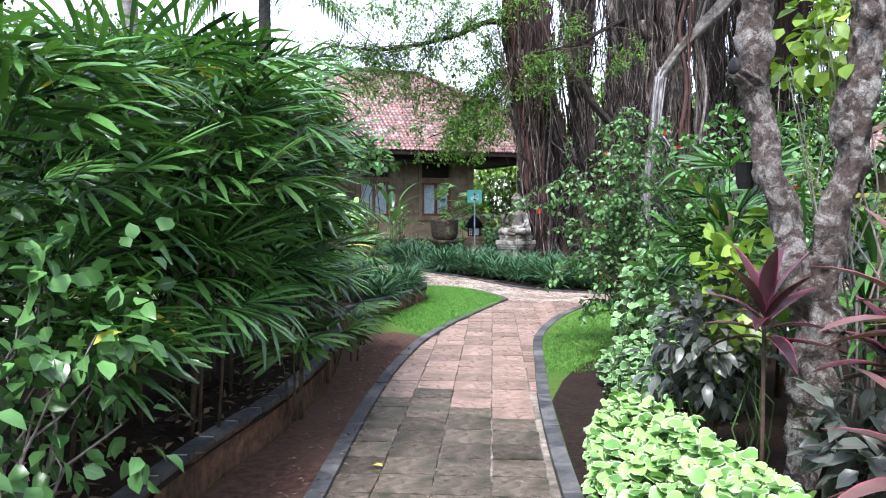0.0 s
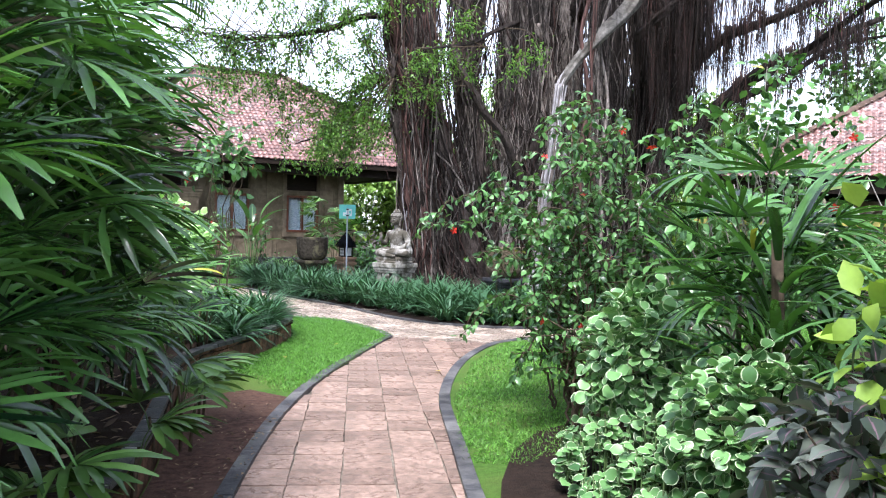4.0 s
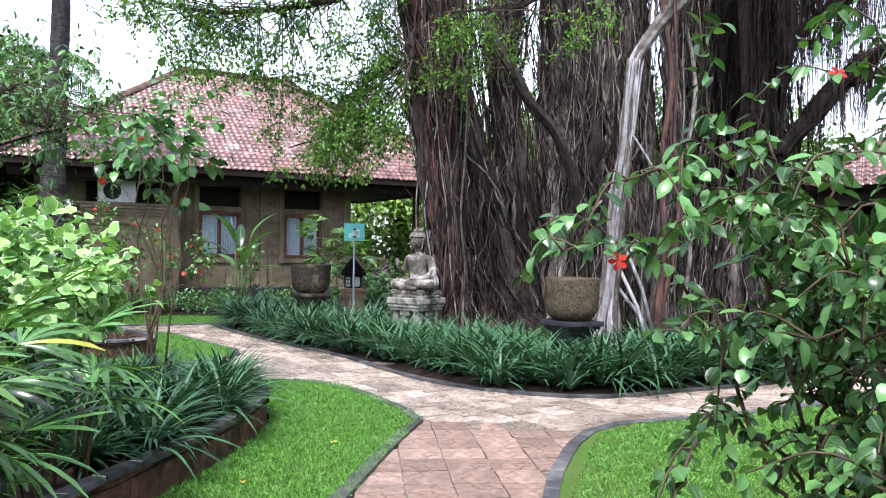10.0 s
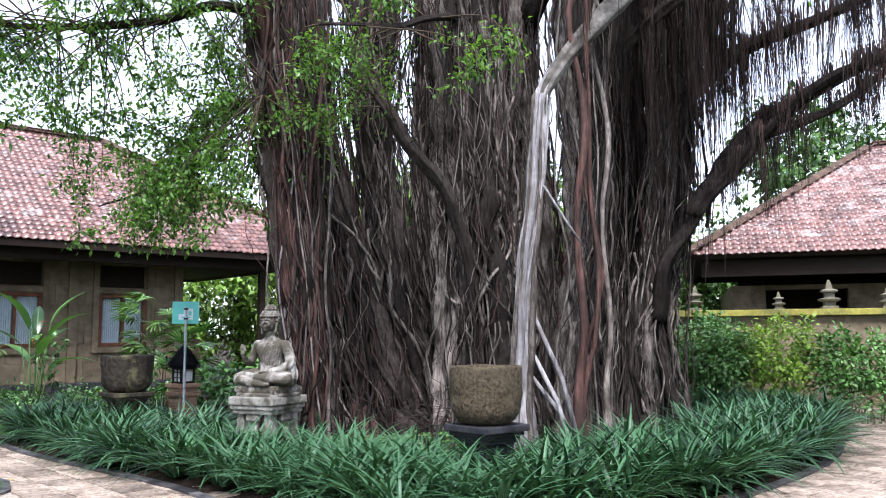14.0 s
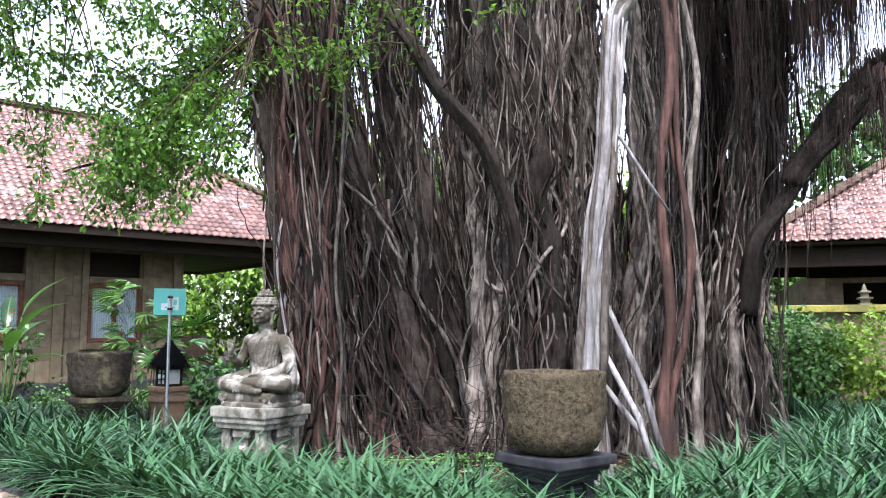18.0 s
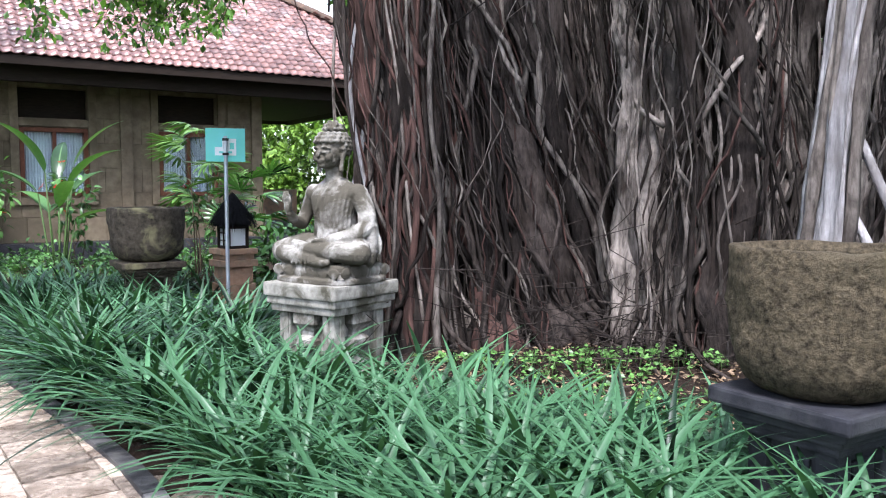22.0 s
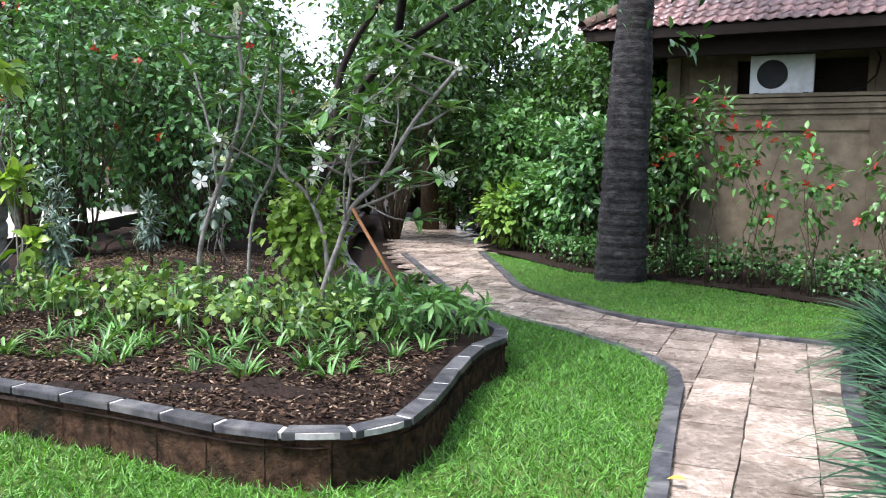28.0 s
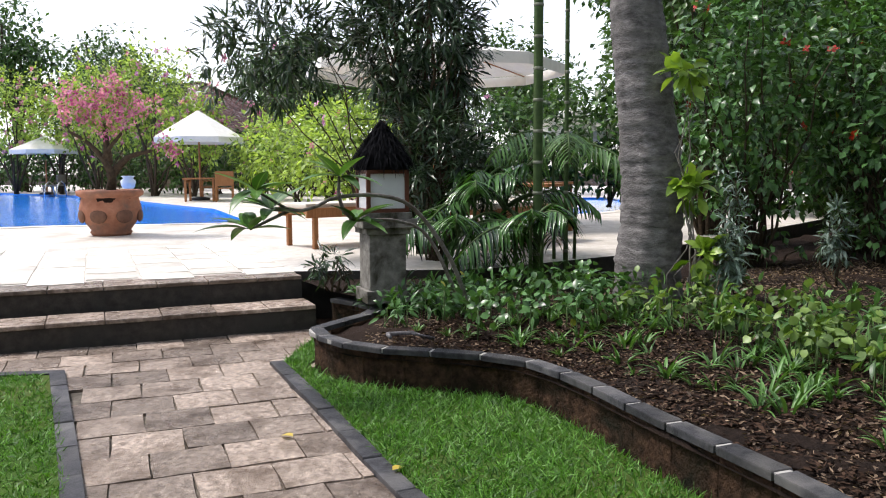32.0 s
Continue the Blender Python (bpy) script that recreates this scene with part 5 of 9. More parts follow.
def lantern(at, rz, label, ped_tiers, ped_mat, body_w, body_h, wood, roof_r, roof_h):
    l = thing("garden_lantern", at, label, "garden lantern", "", rz)
    z = 0.0
    for w, h in ped_tiers:
        part("pedestal_tier", box(-w, w, -w, w, z, z + h, 0.008), ped_mat, l)
        z += h
    body = new("lamp_box")
    body.parent = l
    w = body_w
    for sx in (-1, 1):
        for sy in (-1, 1):
            part("post", box(min(sx * w, sx * (w - 0.03)), max(sx * w, sx * (w - 0.03)), min(sy * w, sy * (w - 0.03)), max(sy * w, sy * (w - 0.03)), z, z + body_h), wood, body)
    for q in range(4):
        for nm, zz in (("rail", z), ("rail", z + body_h - 0.03)):
            p = part(nm, box(-w + 0.03, w - 0.03, -w + 0.003, -w + 0.025, zz, zz + 0.03), wood, body)
            p.matrix_basis = pose(0, 0, 0, 0, 0, 90 * q)
        if q == 3:
            for f in (0.33, 0.66):
                p = part("glazing_bar", box(-w + 0.03, w - 0.03, -w + 0.006, -w + 0.018, z + body_h * f, z + body_h * f + 0.012), wood, body)
                p.matrix_basis = pose(0, 0, 0, 0, 0, 90 * q)
            p = part("glazing_bar", box(-0.006, 0.006, -w + 0.006, -w + 0.018, z + 0.03, z + body_h - 0.03), wood, body)
            p.matrix_basis = pose(0, 0, 0, 0, 0, 90 * q)
        p = part("pane", box(-w + 0.03, w - 0.03, -w + 0.019, -w + 0.023, z + 0.03, z + body_h - 0.03), M["lamp_glass"], body, "milky white pane")
        p.matrix_basis = pose(0, 0, 0, 0, 0, 90 * q)
    z += body_h
    n = 1100
    a, f = rnd(n, 0, 2 * math.pi), rnd(n, 0, 1)
    rr = roof_r * (1 - f ** 1.1) * 0.78
    P = np.stack([rr * np.cos(a), rr * np.sin(a), z + 0.05 + roof_h * f ** 0.9], -1)
    D = np.stack([np.cos(a), np.sin(a), -0.9 + 0 * a], -1) + 0.25 * RNG.normal(size=(n, 3))
    core = part("thatch_roof", lathe([(roof_r * 0.72, z), (roof_r * 0.72, z + 0.08 * roof_h), (roof_r * 0.52, z + 0.4 * roof_h), (roof_r * 0.28, z + 0.75 * roof_h), (roof_r * 0.1, z + 0.95 * roof_h), (0.02, z + roof_h)], 20, 0.2), M["thatch"], l, "shaggy black thatch roof", True)
    link("thatch_fibre", blade_mesh(P, D, np.tile((0, 0, 1.0), (n, 1)), rnd(n, 0.08, 0.17), 0.016, "tuft", 0.35, 0.1, 2), M["thatch"], core)
    return l


lantern((0.83, 21.6, 0.05), 30, "small lantern with black thatch roof on a brick pedestal", [(0.2, 0.14), (0.17, 0.14), (0.15, 0.18), (0.19, 0.07), (0.16, 0.06), (0.19, 0.06)], M["brick"], 0.12, 0.24, M["dark_wood"], 0.27, 0.3)
lantern((-6.62, 14.52, 0.3), 23, "wooden lantern with black thatch roof on a stone pedestal", [(0.18, 0.1), (0.15, 0.44), (0.18, 0.05), (0.22, 0.07), (0.19, 0.05)], M["stone"], 0.17, 0.33, M["window_wood"], 0.3, 0.34)
lantern((-11.9, 28.6, 0.0), 10, "small lantern with dark roof far along the path", [(0.2, 0.5), (0.24, 0.08)], M["brick"], 0.14, 0.3, M["dark_wood"], 0.32, 0.36)
marker = thing("stone_marker", (0.5, 17.5, 0.0), "small weathered stone post at the lily edge", "stone post")
part("post", lathe([(0.055, 0), (0.06, 0.14), (0.06, 0.22), (0.045, 0.26), (0.015, 0.27)], 10, 0.4), M["stone"], marker)


# ---- steps, terrace and pool ----
sd, sn = np.array([-0.43, 0.9028]), np.array([-0.9028, -0.43])
s_a, s_b = np.array([-5.0, 9.75]), np.array([-6.98, 13.9])
M["terrace"] = surface("pale_terrace_stone", (0.58, 0.53, 0.46), (0.82, 0.78, 0.71), 10, (0.5, 0.45, 0.38), 1.4, 0.5, relief=0.3, dist=0.005, vary=0.2)
M["riser"] = surface("dark_riser_stone", (0.03, 0.028, 0.025), (0.085, 0.075, 0.065), 10, (0.05, 0.05, 0.045), 2, 0.6, relief=0.6)


def pool_steps():
    st = tagged(new("steps"), "two wide dark stone steps with pale worn treads", "steps", "", "structure")
    length = np.linalg.norm(s_b - s_a)
    st.matrix_basis = Matrix(((sd[0], sn[0], 0, s_a[0]), (sd[1], sn[1], 0, s_a[1]), (0, 0, 1, 0), (0, 0, 0, 1)))
    for k, (y0, y1, z) in enumerate(((0.0, 0.62, 0.2), (0.5, 0.9, 0.395))):
        part("riser", box(0, length, y0, y1, z - 0.24, z - 0.035), M["riser"], st, "dark stone riser")
        x = 0.0
        while x < length - 0.05:
            w = min(0.42, length - x)
            v = part("tread_stone", box(x + 0.003, x + w - 0.003, y0 - 0.015, y0 + 0.4, z - 0.035, z + random.uniform(-0.003, 0.003), 0.008), M["paver"], st)
            x += w


pool_steps()
P0, P1 = s_a + sn * 0.85, s_b + sn * 0.85
pool = [(-13.78, 7.11), (-14.3, 8.03), (-14.55, 9.26), (-14.95, 10.67), (-15.94, 10.72), (-20.64, 8.62), (-23.5, 6.37), (-29.66, 1.92), (-34.34, -2.64), (-37.51, -7.0), (-30, -14), (-13.5, -8)]
pool2 = [(-16.0, 16.4), (-19.5, 19.0), (-28.0, 20.0), (-28.0, 16.0), (-18.0, 15.2)]
terrace = sheet("terrace", [tuple(P0), tuple(P1), (-7.9, 15.3), (-9.2, 16.9), (-13, 19.8), (-20, 25), (-40, 30), (-60, 10), (-60, -40), (5, -40), (-4.0, 7.5)], 0.392, M["terrace"], label="pale sunlit stone pool terrace", category="terrace", holes=(pool, pool2))
edge_line = [tuple(P1), (-7.9, 15.3), (-9.2, 16.9), (-13, 19.8), (-20, 25)]
tagged(link("terrace_edge", pydata([(x, y, z) for z in (0.39, -0.1) for x, y in edge_line], [(i, i + 1, 6 + i, 5 + i) for i in range(4)], "terrace_edge"), M["riser"]), "dark retaining edge of the terrace", "wall", "", "structure")
M["basin"] = surface("blue_pool_tile", (0.01, 0.17, 0.62), (0.02, 0.25, 0.78), 30, None, 1, 0.3, relief=0.1)
M["water"] = surface("pool_water", (0.006, 0.13, 0.55), (0.012, 0.2, 0.72), 3, None, 1, 0.12, relief=0.25, dist=0.03, spec=0.12)
for nm, pl in (("pool", pool), ("pool_far", pool2)):
    pw = tagged(new(nm), "blue swimming pool with still water", "pool", "", "structure")
    V = [(x, y, z) for z in (0.392, -0.9) for x, y in pl]
    n = len(pl)
    link("basin_wall", pydata(V, [(i, (i + 1) % n, n + (i + 1) % n, n + i) for i in range(n)], "basin_wall"), M["basin"], pw)
    fl = sheet("basin_floor", pl, -0.9, M["basin"])
    fl.parent = pw
    wa = sheet("water", pl, 0.33, M["water"])
    wa.parent = pw
    wa.visible_shadow = False
    for o in (fl, wa):
        del o["kind"]
    stones(pw, "coping_stone", pl + pl[:1], 0.02 if nm == "pool_far" else -0.02, 0.3 if nm == "pool_far" else -0.3, 0.36, 0.402, M["terrace"], 0.9)

M["terracotta"] = surface("terracotta", (0.3, 0.125, 0.075), (0.46, 0.22, 0.14), 9, (0.2, 0.13, 0.1), 4, 0.8, relief=0.4)
tp = thing("terracotta_pot", (-12.2, 9.78, 0.392), "large swagged terracotta pot on the terrace", "pot")
part("bowl", lathe([(0.27, 0), (0.3, 0.05), (0.28, 0.08), (0.4, 0.25), (0.44, 0.4), (0.42, 0.5), (0.4, 0.56), (0.47, 0.6), (0.48, 0.66), (0.43, 0.68), (0.4, 0.6)], 36), M["terracotta"], tp, smooth=True)
M["terracotta_dark"] = surface("dark_terracotta_swag", (0.13, 0.07, 0.05), (0.22, 0.12, 0.08), 9, None, 1, 0.85)
for k in range(7):
    a = 2 * math.pi * k / 7
    g = bmesh.new()
    blob(g, (0.41 * math.cos(a), 0.41 * math.sin(a), 0.3), (0.05, 0.13, 0.11), (0, 0, math.degrees(a)), 2)
    part("swag", g, M["terracotta_dark"], tp, "dark swag in relief", True)
part("soil", lathe([(0.4, 0.5), (0.4, 0.6), (0.1, 0.63)], 16, 0.1), M["soil"], tp)


def along_view(t, px, d, z):
    """Places on the terrace: bearing from the walk's end by pixel column, distance."""
    f = 1441.0
    yaw = radians(92.3)
    fx, fy = -math.sin(yaw), math.cos(yaw)
    rx, ry = math.cos(yaw), math.sin(yaw)
    k = (px - 784) / f
    return (-0.17 + d * (fx + rx * k), 15.26 + d * (fy + ry * k), z)


M["canvas"] = surface("cream_canvas", (0.7, 0.68, 0.62), (0.8, 0.78, 0.72), 6, None, 1, 0.8, relief=0.1)


def umbrella(at, half, h_edge, h_top, label):
    u = thing("umbrella", at, label, "umbrella", "cream umbrellas round the pool", 20)
    n = 8
    rim = [(half * math.cos(2 * math.pi * (k + 0.5) / n), half * math.sin(2 * math.pi * (k + 0.5) / n)) for k in range(n)]
    for k in range(n):
        (ax, ay), (bx, by) = rim[k], rim[(k + 1) % n]
        vs = [(0, 0, h_top), (ax, ay, h_edge), (bx, by, h_edge), ((ax + bx) / 2 * 0.97, (ay + by) / 2 * 0.97, h_edge - 0.0), (ax, ay, h_edge - 0.18), (bx, by, h_edge - 0.18)]
        link("canopy_panel", pydata(vs, [(0, 1, 3), (0, 3, 2), (1, 4, 5, 2)], "canopy_panel"), M["canvas"], u)
        link("rib", tube([(0, 0, h_top - 0.05), (ax * 0.98, ay * 0.98, h_edge - 0.02)], [0.012, 0.012], 5), M["teak"], u)
    part("pole", lathe([(0.035, 0), (0.03, h_top)], 10), M["teak"], u)
    part("base", lathe([(0.3, 0), (0.3, 0.08), (0.06, 0.12)], 16), M["dark_stone"], u)
    return u


umbrella(along_view(32, 356, 27, 0.392), 1.5, 2.05, 2.95, "open cream umbrella over a teak table")
umbrella(along_view(32, 85, 35, 0.392), 1.4, 1.9, 2.5, "open cream umbrella by a bench")
umbrella(along_view(32, 770, 14.5, 0.392), 2.3, 2.75, 3.2, "large cream umbrella behind the oleander")
umbrella(along_view(32, 1010, 22, 0.392), 1.6, 1.9, 2.6, "open cream umbrella beyond the palms")


def furniture(kind, at, rz, label, pieces, material, group=""):
    f = thing(kind, at, label, kind.replace("_", " "), group, rz)
    for nm, *b in pieces:
        part(nm, box(*b, 0.008), material, f)
    return f


TABLE = [("tabletop", -0.5, 0.5, -0.5, 0.5, 0.7, 0.75)] + [("leg", x, x + 0.07, y, y + 0.07, 0, 0.7) for x in (-0.46, 0.39) for y in (-0.46, 0.39)] + [("apron", -0.39, 0.39, y, y + 0.025, 0.6, 0.7) for y in (-0.44, 0.415)]
CHAIR = [("seat", -0.25, 0.25, -0.25, 0.25, 0.4, 0.44), ("backrest", -0.25, 0.25, 0.22, 0.26, 0.5, 0.95), ("armrest", -0.28, -0.23, -0.25, 0.25, 0.62, 0.65), ("armrest", 0.23, 0.28, -0.25, 0.25, 0.62, 0.65)] + [("leg", x, x + 0.05, y, y + 0.05, 0, 0.62 if y < 0 else 0.95) for x in (-0.28, 0.23) for y in (-0.25, 0.215)]
furniture("table", along_view(32, 358, 26, 0.392), 10, "square teak table on the pool terrace", TABLE, M["teak"])
furniture("chair", along_view(32, 398, 25.6, 0.392), -70, "teak armchair beside the table", CHAIR, M["teak"], "teak chairs round the table")
furniture("chair", along_view(32, 372, 27.3, 0.392), 20, "teak armchair beside the table", CHAIR, M["teak"], "teak chairs round the table")
BENCH = [("seat", -0.75, 0.75, -0.3, 0.3, 0.38, 0.43), ("backrest", -0.75, 0.75, 0.27, 0.31, 0.5, 0.85)] + [("leg", x, x + 0.06, y, y + 0.06, 0, 0.38) for x in (-0.73, 0.67) for y in (-0.28, 0.22)]
furniture("bench", along_view(32, 98, 34, 0.392), 15, "grey wooden bench beside the pool", BENCH, M["twig"])
LOUNGER = [("frame", -0.35, 0.35, -1.0, 1.0, 0.3, 0.36), ("backrest", -0.33, 0.33, 0.35, 1.0, 0.6, 0.64), ("side_rail", -0.38, -0.34, -1.0, 1.0, 0.26, 0.38), ("side_rail", 0.34, 0.38, -1.0, 1.0, 0.26, 0.38)] + [("leg", x, x + 0.06, y, y + 0.06, 0, 0.3) for x in (-0.37, 0.31) for y in (-0.9, 0.84)]
M["cushion"] = surface("cream_cushion", (0.6, 0.55, 0.47), (0.7, 0.66, 0.58), 5, None, 1, 0.9, relief=0.1)
for px, d, rz in ((640, 10.6, 40), (905, 10.4, 60), (930, 12.0, 60)):
    lg = furniture("sun_lounger", along_view(32, px, d, 0.392), rz, "teak sun lounger with a cream cushion", [(n, a, b, c, e, f + 0.12 if n != "leg" else f, g + 0.12) for n, a, b, c, e, f, g in LOUNGER], M["teak"], "teak loungers behind the lantern")
    part("cushion", box(-0.32, 0.32, -0.98, 0.98, 0.482, 0.55, 0.02), M["cushion"], lg, "cream cushion")
wp = thing("white_urn", along_view(32, 229, 22, 0.392), "small white urn on a pedestal by the pool", "urn")
part("pedestal", lathe([(0.2, 0), (0.2, 0.08), (0.13, 0.12), (0.13, 0.4), (0.18, 0.46)], square=True), M["white"], wp)
part("urn", lathe([(0.1, 0.46), (0.17, 0.55), (0.2, 0.7), (0.12, 0.78), (0.19, 0.84)], 16), M["white"], wp, smooth=True)
lad = thing("pool_ladder", along_view(32, 97, 33, 0.36), "curved steel pool ladder rails", "ladder")
M["steel"] = surface("steel", (0.6, 0.6, 0.6), (0.7, 0.7, 0.7), 4, None, 1, 0.2, 1.0, 0.0)
for y in (-0.25, 0.25):
    link("rail", tube([(-0.5, y, -0.4), (-0.5, y, 0.2), (-0.4, y, 0.5), (-0.15, y, 0.62), (0.1, y, 0.5), (0.25, y, 0.2), (0.28, y, 0.0)], [0.025] * 7, 8), M["steel"], lad)


# ---- plant builders ----
UP = np.array([0, 0, 1.0])


def leaf_cluster(centres, per, spread, L, W, prof, bend, out=0.6, droop=0.2, segs=3, fold=0.25, name="foliage", axis=None, jitter=0.4):
    """Leaves in tufts round the given twig ends."""
    C = np.repeat(np.asarray(centres, float), per, 0)
    n = len(C)
    mid = np.mean(centres, 0) if axis is None else np.asarray(axis, float)
    o = unit(C - mid + 1e-6)
    d = sphere_dirs(n)
    D = unit(d + out * o - droop * UP)
    P = C + d * np.abs(RNG.normal(size=(n, 1))) * spread
    N = unit(UP + jitter * RNG.normal(size=(n, 3)) + 0.3 * o)
    return blade_mesh(P, D, N, L * rnd(n, 0.65, 1.2), W * rnd(n, 0.75, 1.2), prof, bend * rnd(n, 0.4, 1.4), fold, segs, name)


def crown_points(n, centre, size, hollow=0.35, low=-1.0):
    """Uneven twig ends in an egg-shaped crown with gaps."""
    d = sphere_dirs(n * 3)
    d = d[d[:, 2] > low][:n]
    lump = np.array([0.72 + 0.38 * noise.noise(Vector(v) * 2.3 + Vector(centre)) for v in d])
    r = (hollow + (1 - hollow) * RNG.uniform(0, 1, len(d)) ** 0.5) * lump
    return np.asarray(centre) + d * r[:, None] * np.asarray(size)


def branches(base, tips, k=14, r=0.012, wob=0.12):
    """Stems from a base to some of the tips."""
    out = []
    for t in tips[RNG.choice(len(tips), min(k, len(tips)), False)]:
        b = np.asarray(base) + np.array([*rnd(2, -0.1, 0.1), 0])
        pts = [b + (t - b) * f + np.array([*rnd(2, -wob, wob), 0]) * math.sin(f * 3.1) + np.array([0, 0, 0.25 * f * (1 - f) * (t[2] - b[2])]) for f in (0, 0.2, 0.4, 0.6, 0.8, 1)]
        out.append((pts, [r * (1 - 0.75 * f) for f in (0, 0.2, 0.4, 0.6, 0.8, 1)]))
    return out


def flowers(pts, mat, size, petals=5):
    C = np.repeat(np.asarray(pts), petals, 0)
    n = len(C)
    ang = np.tile(np.arange(petals) * 2 * math.pi / petals, len(pts))
    ax = np.repeat(unit(RNG.normal(size=(len(pts), 3)) + np.array([-0.3, -1.0, 0.4])), petals, 0)
    s = unit(np.cross(ax, UP))
    t = np.cross(s, ax)
    D = s * np.cos(ang)[:, None] + t * np.sin(ang)[:, None] + 0.35 * ax
    return blade_mesh(C, D, ax, size, size * 0.75, "spoon", 0.25, 0.1, 3, "blossom")


def shrub(name, label, category, base, centre, size, tufts, per, L, W, mat, prof="oval", bend=0.35, stem=None, bloom=None, group="", spread=0.06, droop=0.2, stems=14, stem_r=0.012, segs=3, out=0.6, hollow=0.35, low=-1.0):
    s = thing(name, (base[0], base[1], base[2]), label, category, group)
    c = np.asarray(centre, float) - np.asarray(base, float)
    pts = crown_points(tufts, c, size, hollow, low)
    link("foliage", leaf_cluster(pts, per, spread, L, W, prof, bend, out, droop, segs), M[mat], s)
    if stems:
        link("brushwood", tubes(branches((0, 0, 0), pts, stems, stem_r)), M[stem or "stem"], s)
    if bloom:
        k, m, fs = bloom
        ok = pts[np.argsort(-np.linalg.norm((pts - c) / np.asarray(size), axis=1))][: max(k * 3, k)]
        link("blossom", flowers(ok[RNG.choice(len(ok), k, False)] + 0.04 * RNG.normal(size=(k, 3)), m, fs), M[m], s, "bright flowers")
    return s


def fans(C, A, n_f, L, W, spread=1.35):
    """Palmate leaves: fingers spread about the axis A from the points C."""
    n = len(C)
    A = unit(A)
    s = unit(np.cross(A, UP + 0.2 * RNG.normal(size=(n, 3))))
    P, D, N, LL = [], [], [], []
    nn = np.cross(s, A)
    for k in range(n_f):
        a = (k / (n_f - 1) - 0.5) * 2 * spread
        d = A * math.cos(a) + s * math.sin(a) + 0.035 * RNG.normal(size=(n, 3))
        P.append(C)
        D.append(d)
        N.append(nn + 0.12 * s * math.sin(a))
        LL.append(L * (1 - 0.22 * abs(a) / spread) * rnd(n, 0.85, 1.1))
    P, D, N, LL = np.concatenate(P), np.concatenate(D), np.concatenate(N), np.concatenate(LL)
    return blade_mesh(P, D, N, LL, W * rnd(len(P), 0.75, 1.2), "finger", np.repeat(rnd(n, 0.08, 0.6)[None], n_f, 0).ravel() + rnd(len(P), -0.08, 0.1), 0.4, 5, "fans")


def fan_palm(at, h, r, n, label, mat="rhapis", L=0.45, W=0.028, lean=(0.0, 0.0), low=0.15):
    """A clump of thin canes with palmate leaves."""
    p = thing("fan_palm", at, label, "fan palm", "fan palms in the raised beds")
    a, f = rnd(n, 0, 2 * math.pi), RNG.uniform(low, 1, n)
    rr = r * np.sqrt(RNG.uniform(0.05, 1, n)) * (0.75 + 0.3 * np.sin(f * 3))
    C = np.stack([rr * np.cos(a) + lean[0] * f, rr * np.sin(a) + lean[1] * f, h * f], -1)
    A = np.stack([np.cos(a) + lean[0] * 0.6, np.sin(a) + lean[1] * 0.6, 0.25 + 0.5 * f + 0.25 * rnd(n)], -1) + 0.35 * RNG.normal(size=(n, 3))
    link("leaves", fans(C, A, 10, L, W), M[mat], p)
    canes, stalks = [], []
    for k in range(min(n, max(6, n // 9))):
        c = C[k]
        canes.append(([(c[0] * 0.55, c[1] * 0.55, -0.02), (c[0] * 0.6, c[1] * 0.6, c[2] * 0.35), (c[0] * 0.7, c[1] * 0.7, c[2] * 0.7)], [0.011, 0.01, 0.008]))
    for c in C:
        b = np.array([c[0] * 0.62, c[1] * 0.62, max(0.0, c[2] - 0.22)])
        stalks.append(([b, (b + c) / 2 + np.array([0, 0, 0.04]), c], [0.005, 0.004, 0.003]))
    link("cane_thicket", tubes(canes, 5), M["stem"], p)
    link("greenery", tubes(stalks, 3), M["green_stem"], p)
    return p


def strap_mesh(n, L, W, rise=0.9, seed=0, bend=0.75):
    a = rnd(n, 0, 2 * math.pi)
    el = rnd(n, 0.5, 1.0) * rise
    D = np.stack([np.cos(a) * np.cos(el), np.sin(a) * np.cos(el), np.sin(el)], -1)
    P = np.stack([0.035 * np.cos(a), 0.035 * np.sin(a), 0 * a], -1)
    return blade_mesh(P, D, np.tile(UP, (n, 1)), L * rnd(n, 0.65, 1.15), W * rnd(n, 0.8, 1.2), "strap", bend * rnd(n, 0.5, 1.3), 0.55, 7, "blades")


LILY = [strap_mesh(36, 0.5, 0.029, 1.5, k, 0.75) for k in range(6)]
for me in LILY:
    me.materials.append(M["lily"])
SPROUT = [strap_mesh(11, 0.19, 0.022, 1.4, k, 0.55) for k in range(5)]
for me in SPROUT:
    me.materials.append(M["hib_l"])


BLADES = [blade_mesh([(0, 0, 0)], [(math.cos(el), 0, math.sin(el))], [(-math.sin(el), 0, math.cos(el))], 0.5 * sc, 0.031, "strap", bd, 0.55, 9, "blade") for el, bd, sc in ((1.0, 0.55, 0.9), (1.15, 0.7, 1.05), (1.3, 0.8, 1.15), (1.42, 0.85, 1.25), (1.48, 0.7, 1.2), (1.25, 0.95, 1.15), (0.85, 0.5, 0.85))]
for me in BLADES:
    me.materials.append(M["lily"])


def lily_plant():
    p = thing("lily", (0, 0, 0), "dark green arching lily clump edging the island", "lily", "lilies edging the banyan island")
    for k in range(32):
        b = new("blade", BLADES[random.randrange(7)])
        b.parent = p
        a = k * 137.5 + random.uniform(-25, 25)
        b.matrix_basis = pose(0.03 * math.cos(radians(a)), 0.03 * math.sin(radians(a)), 0, random.uniform(-12, 12), random.uniform(-14, 14), a) @ Matrix.Scale(random.uniform(0.7, 1.15), 4)
    return p


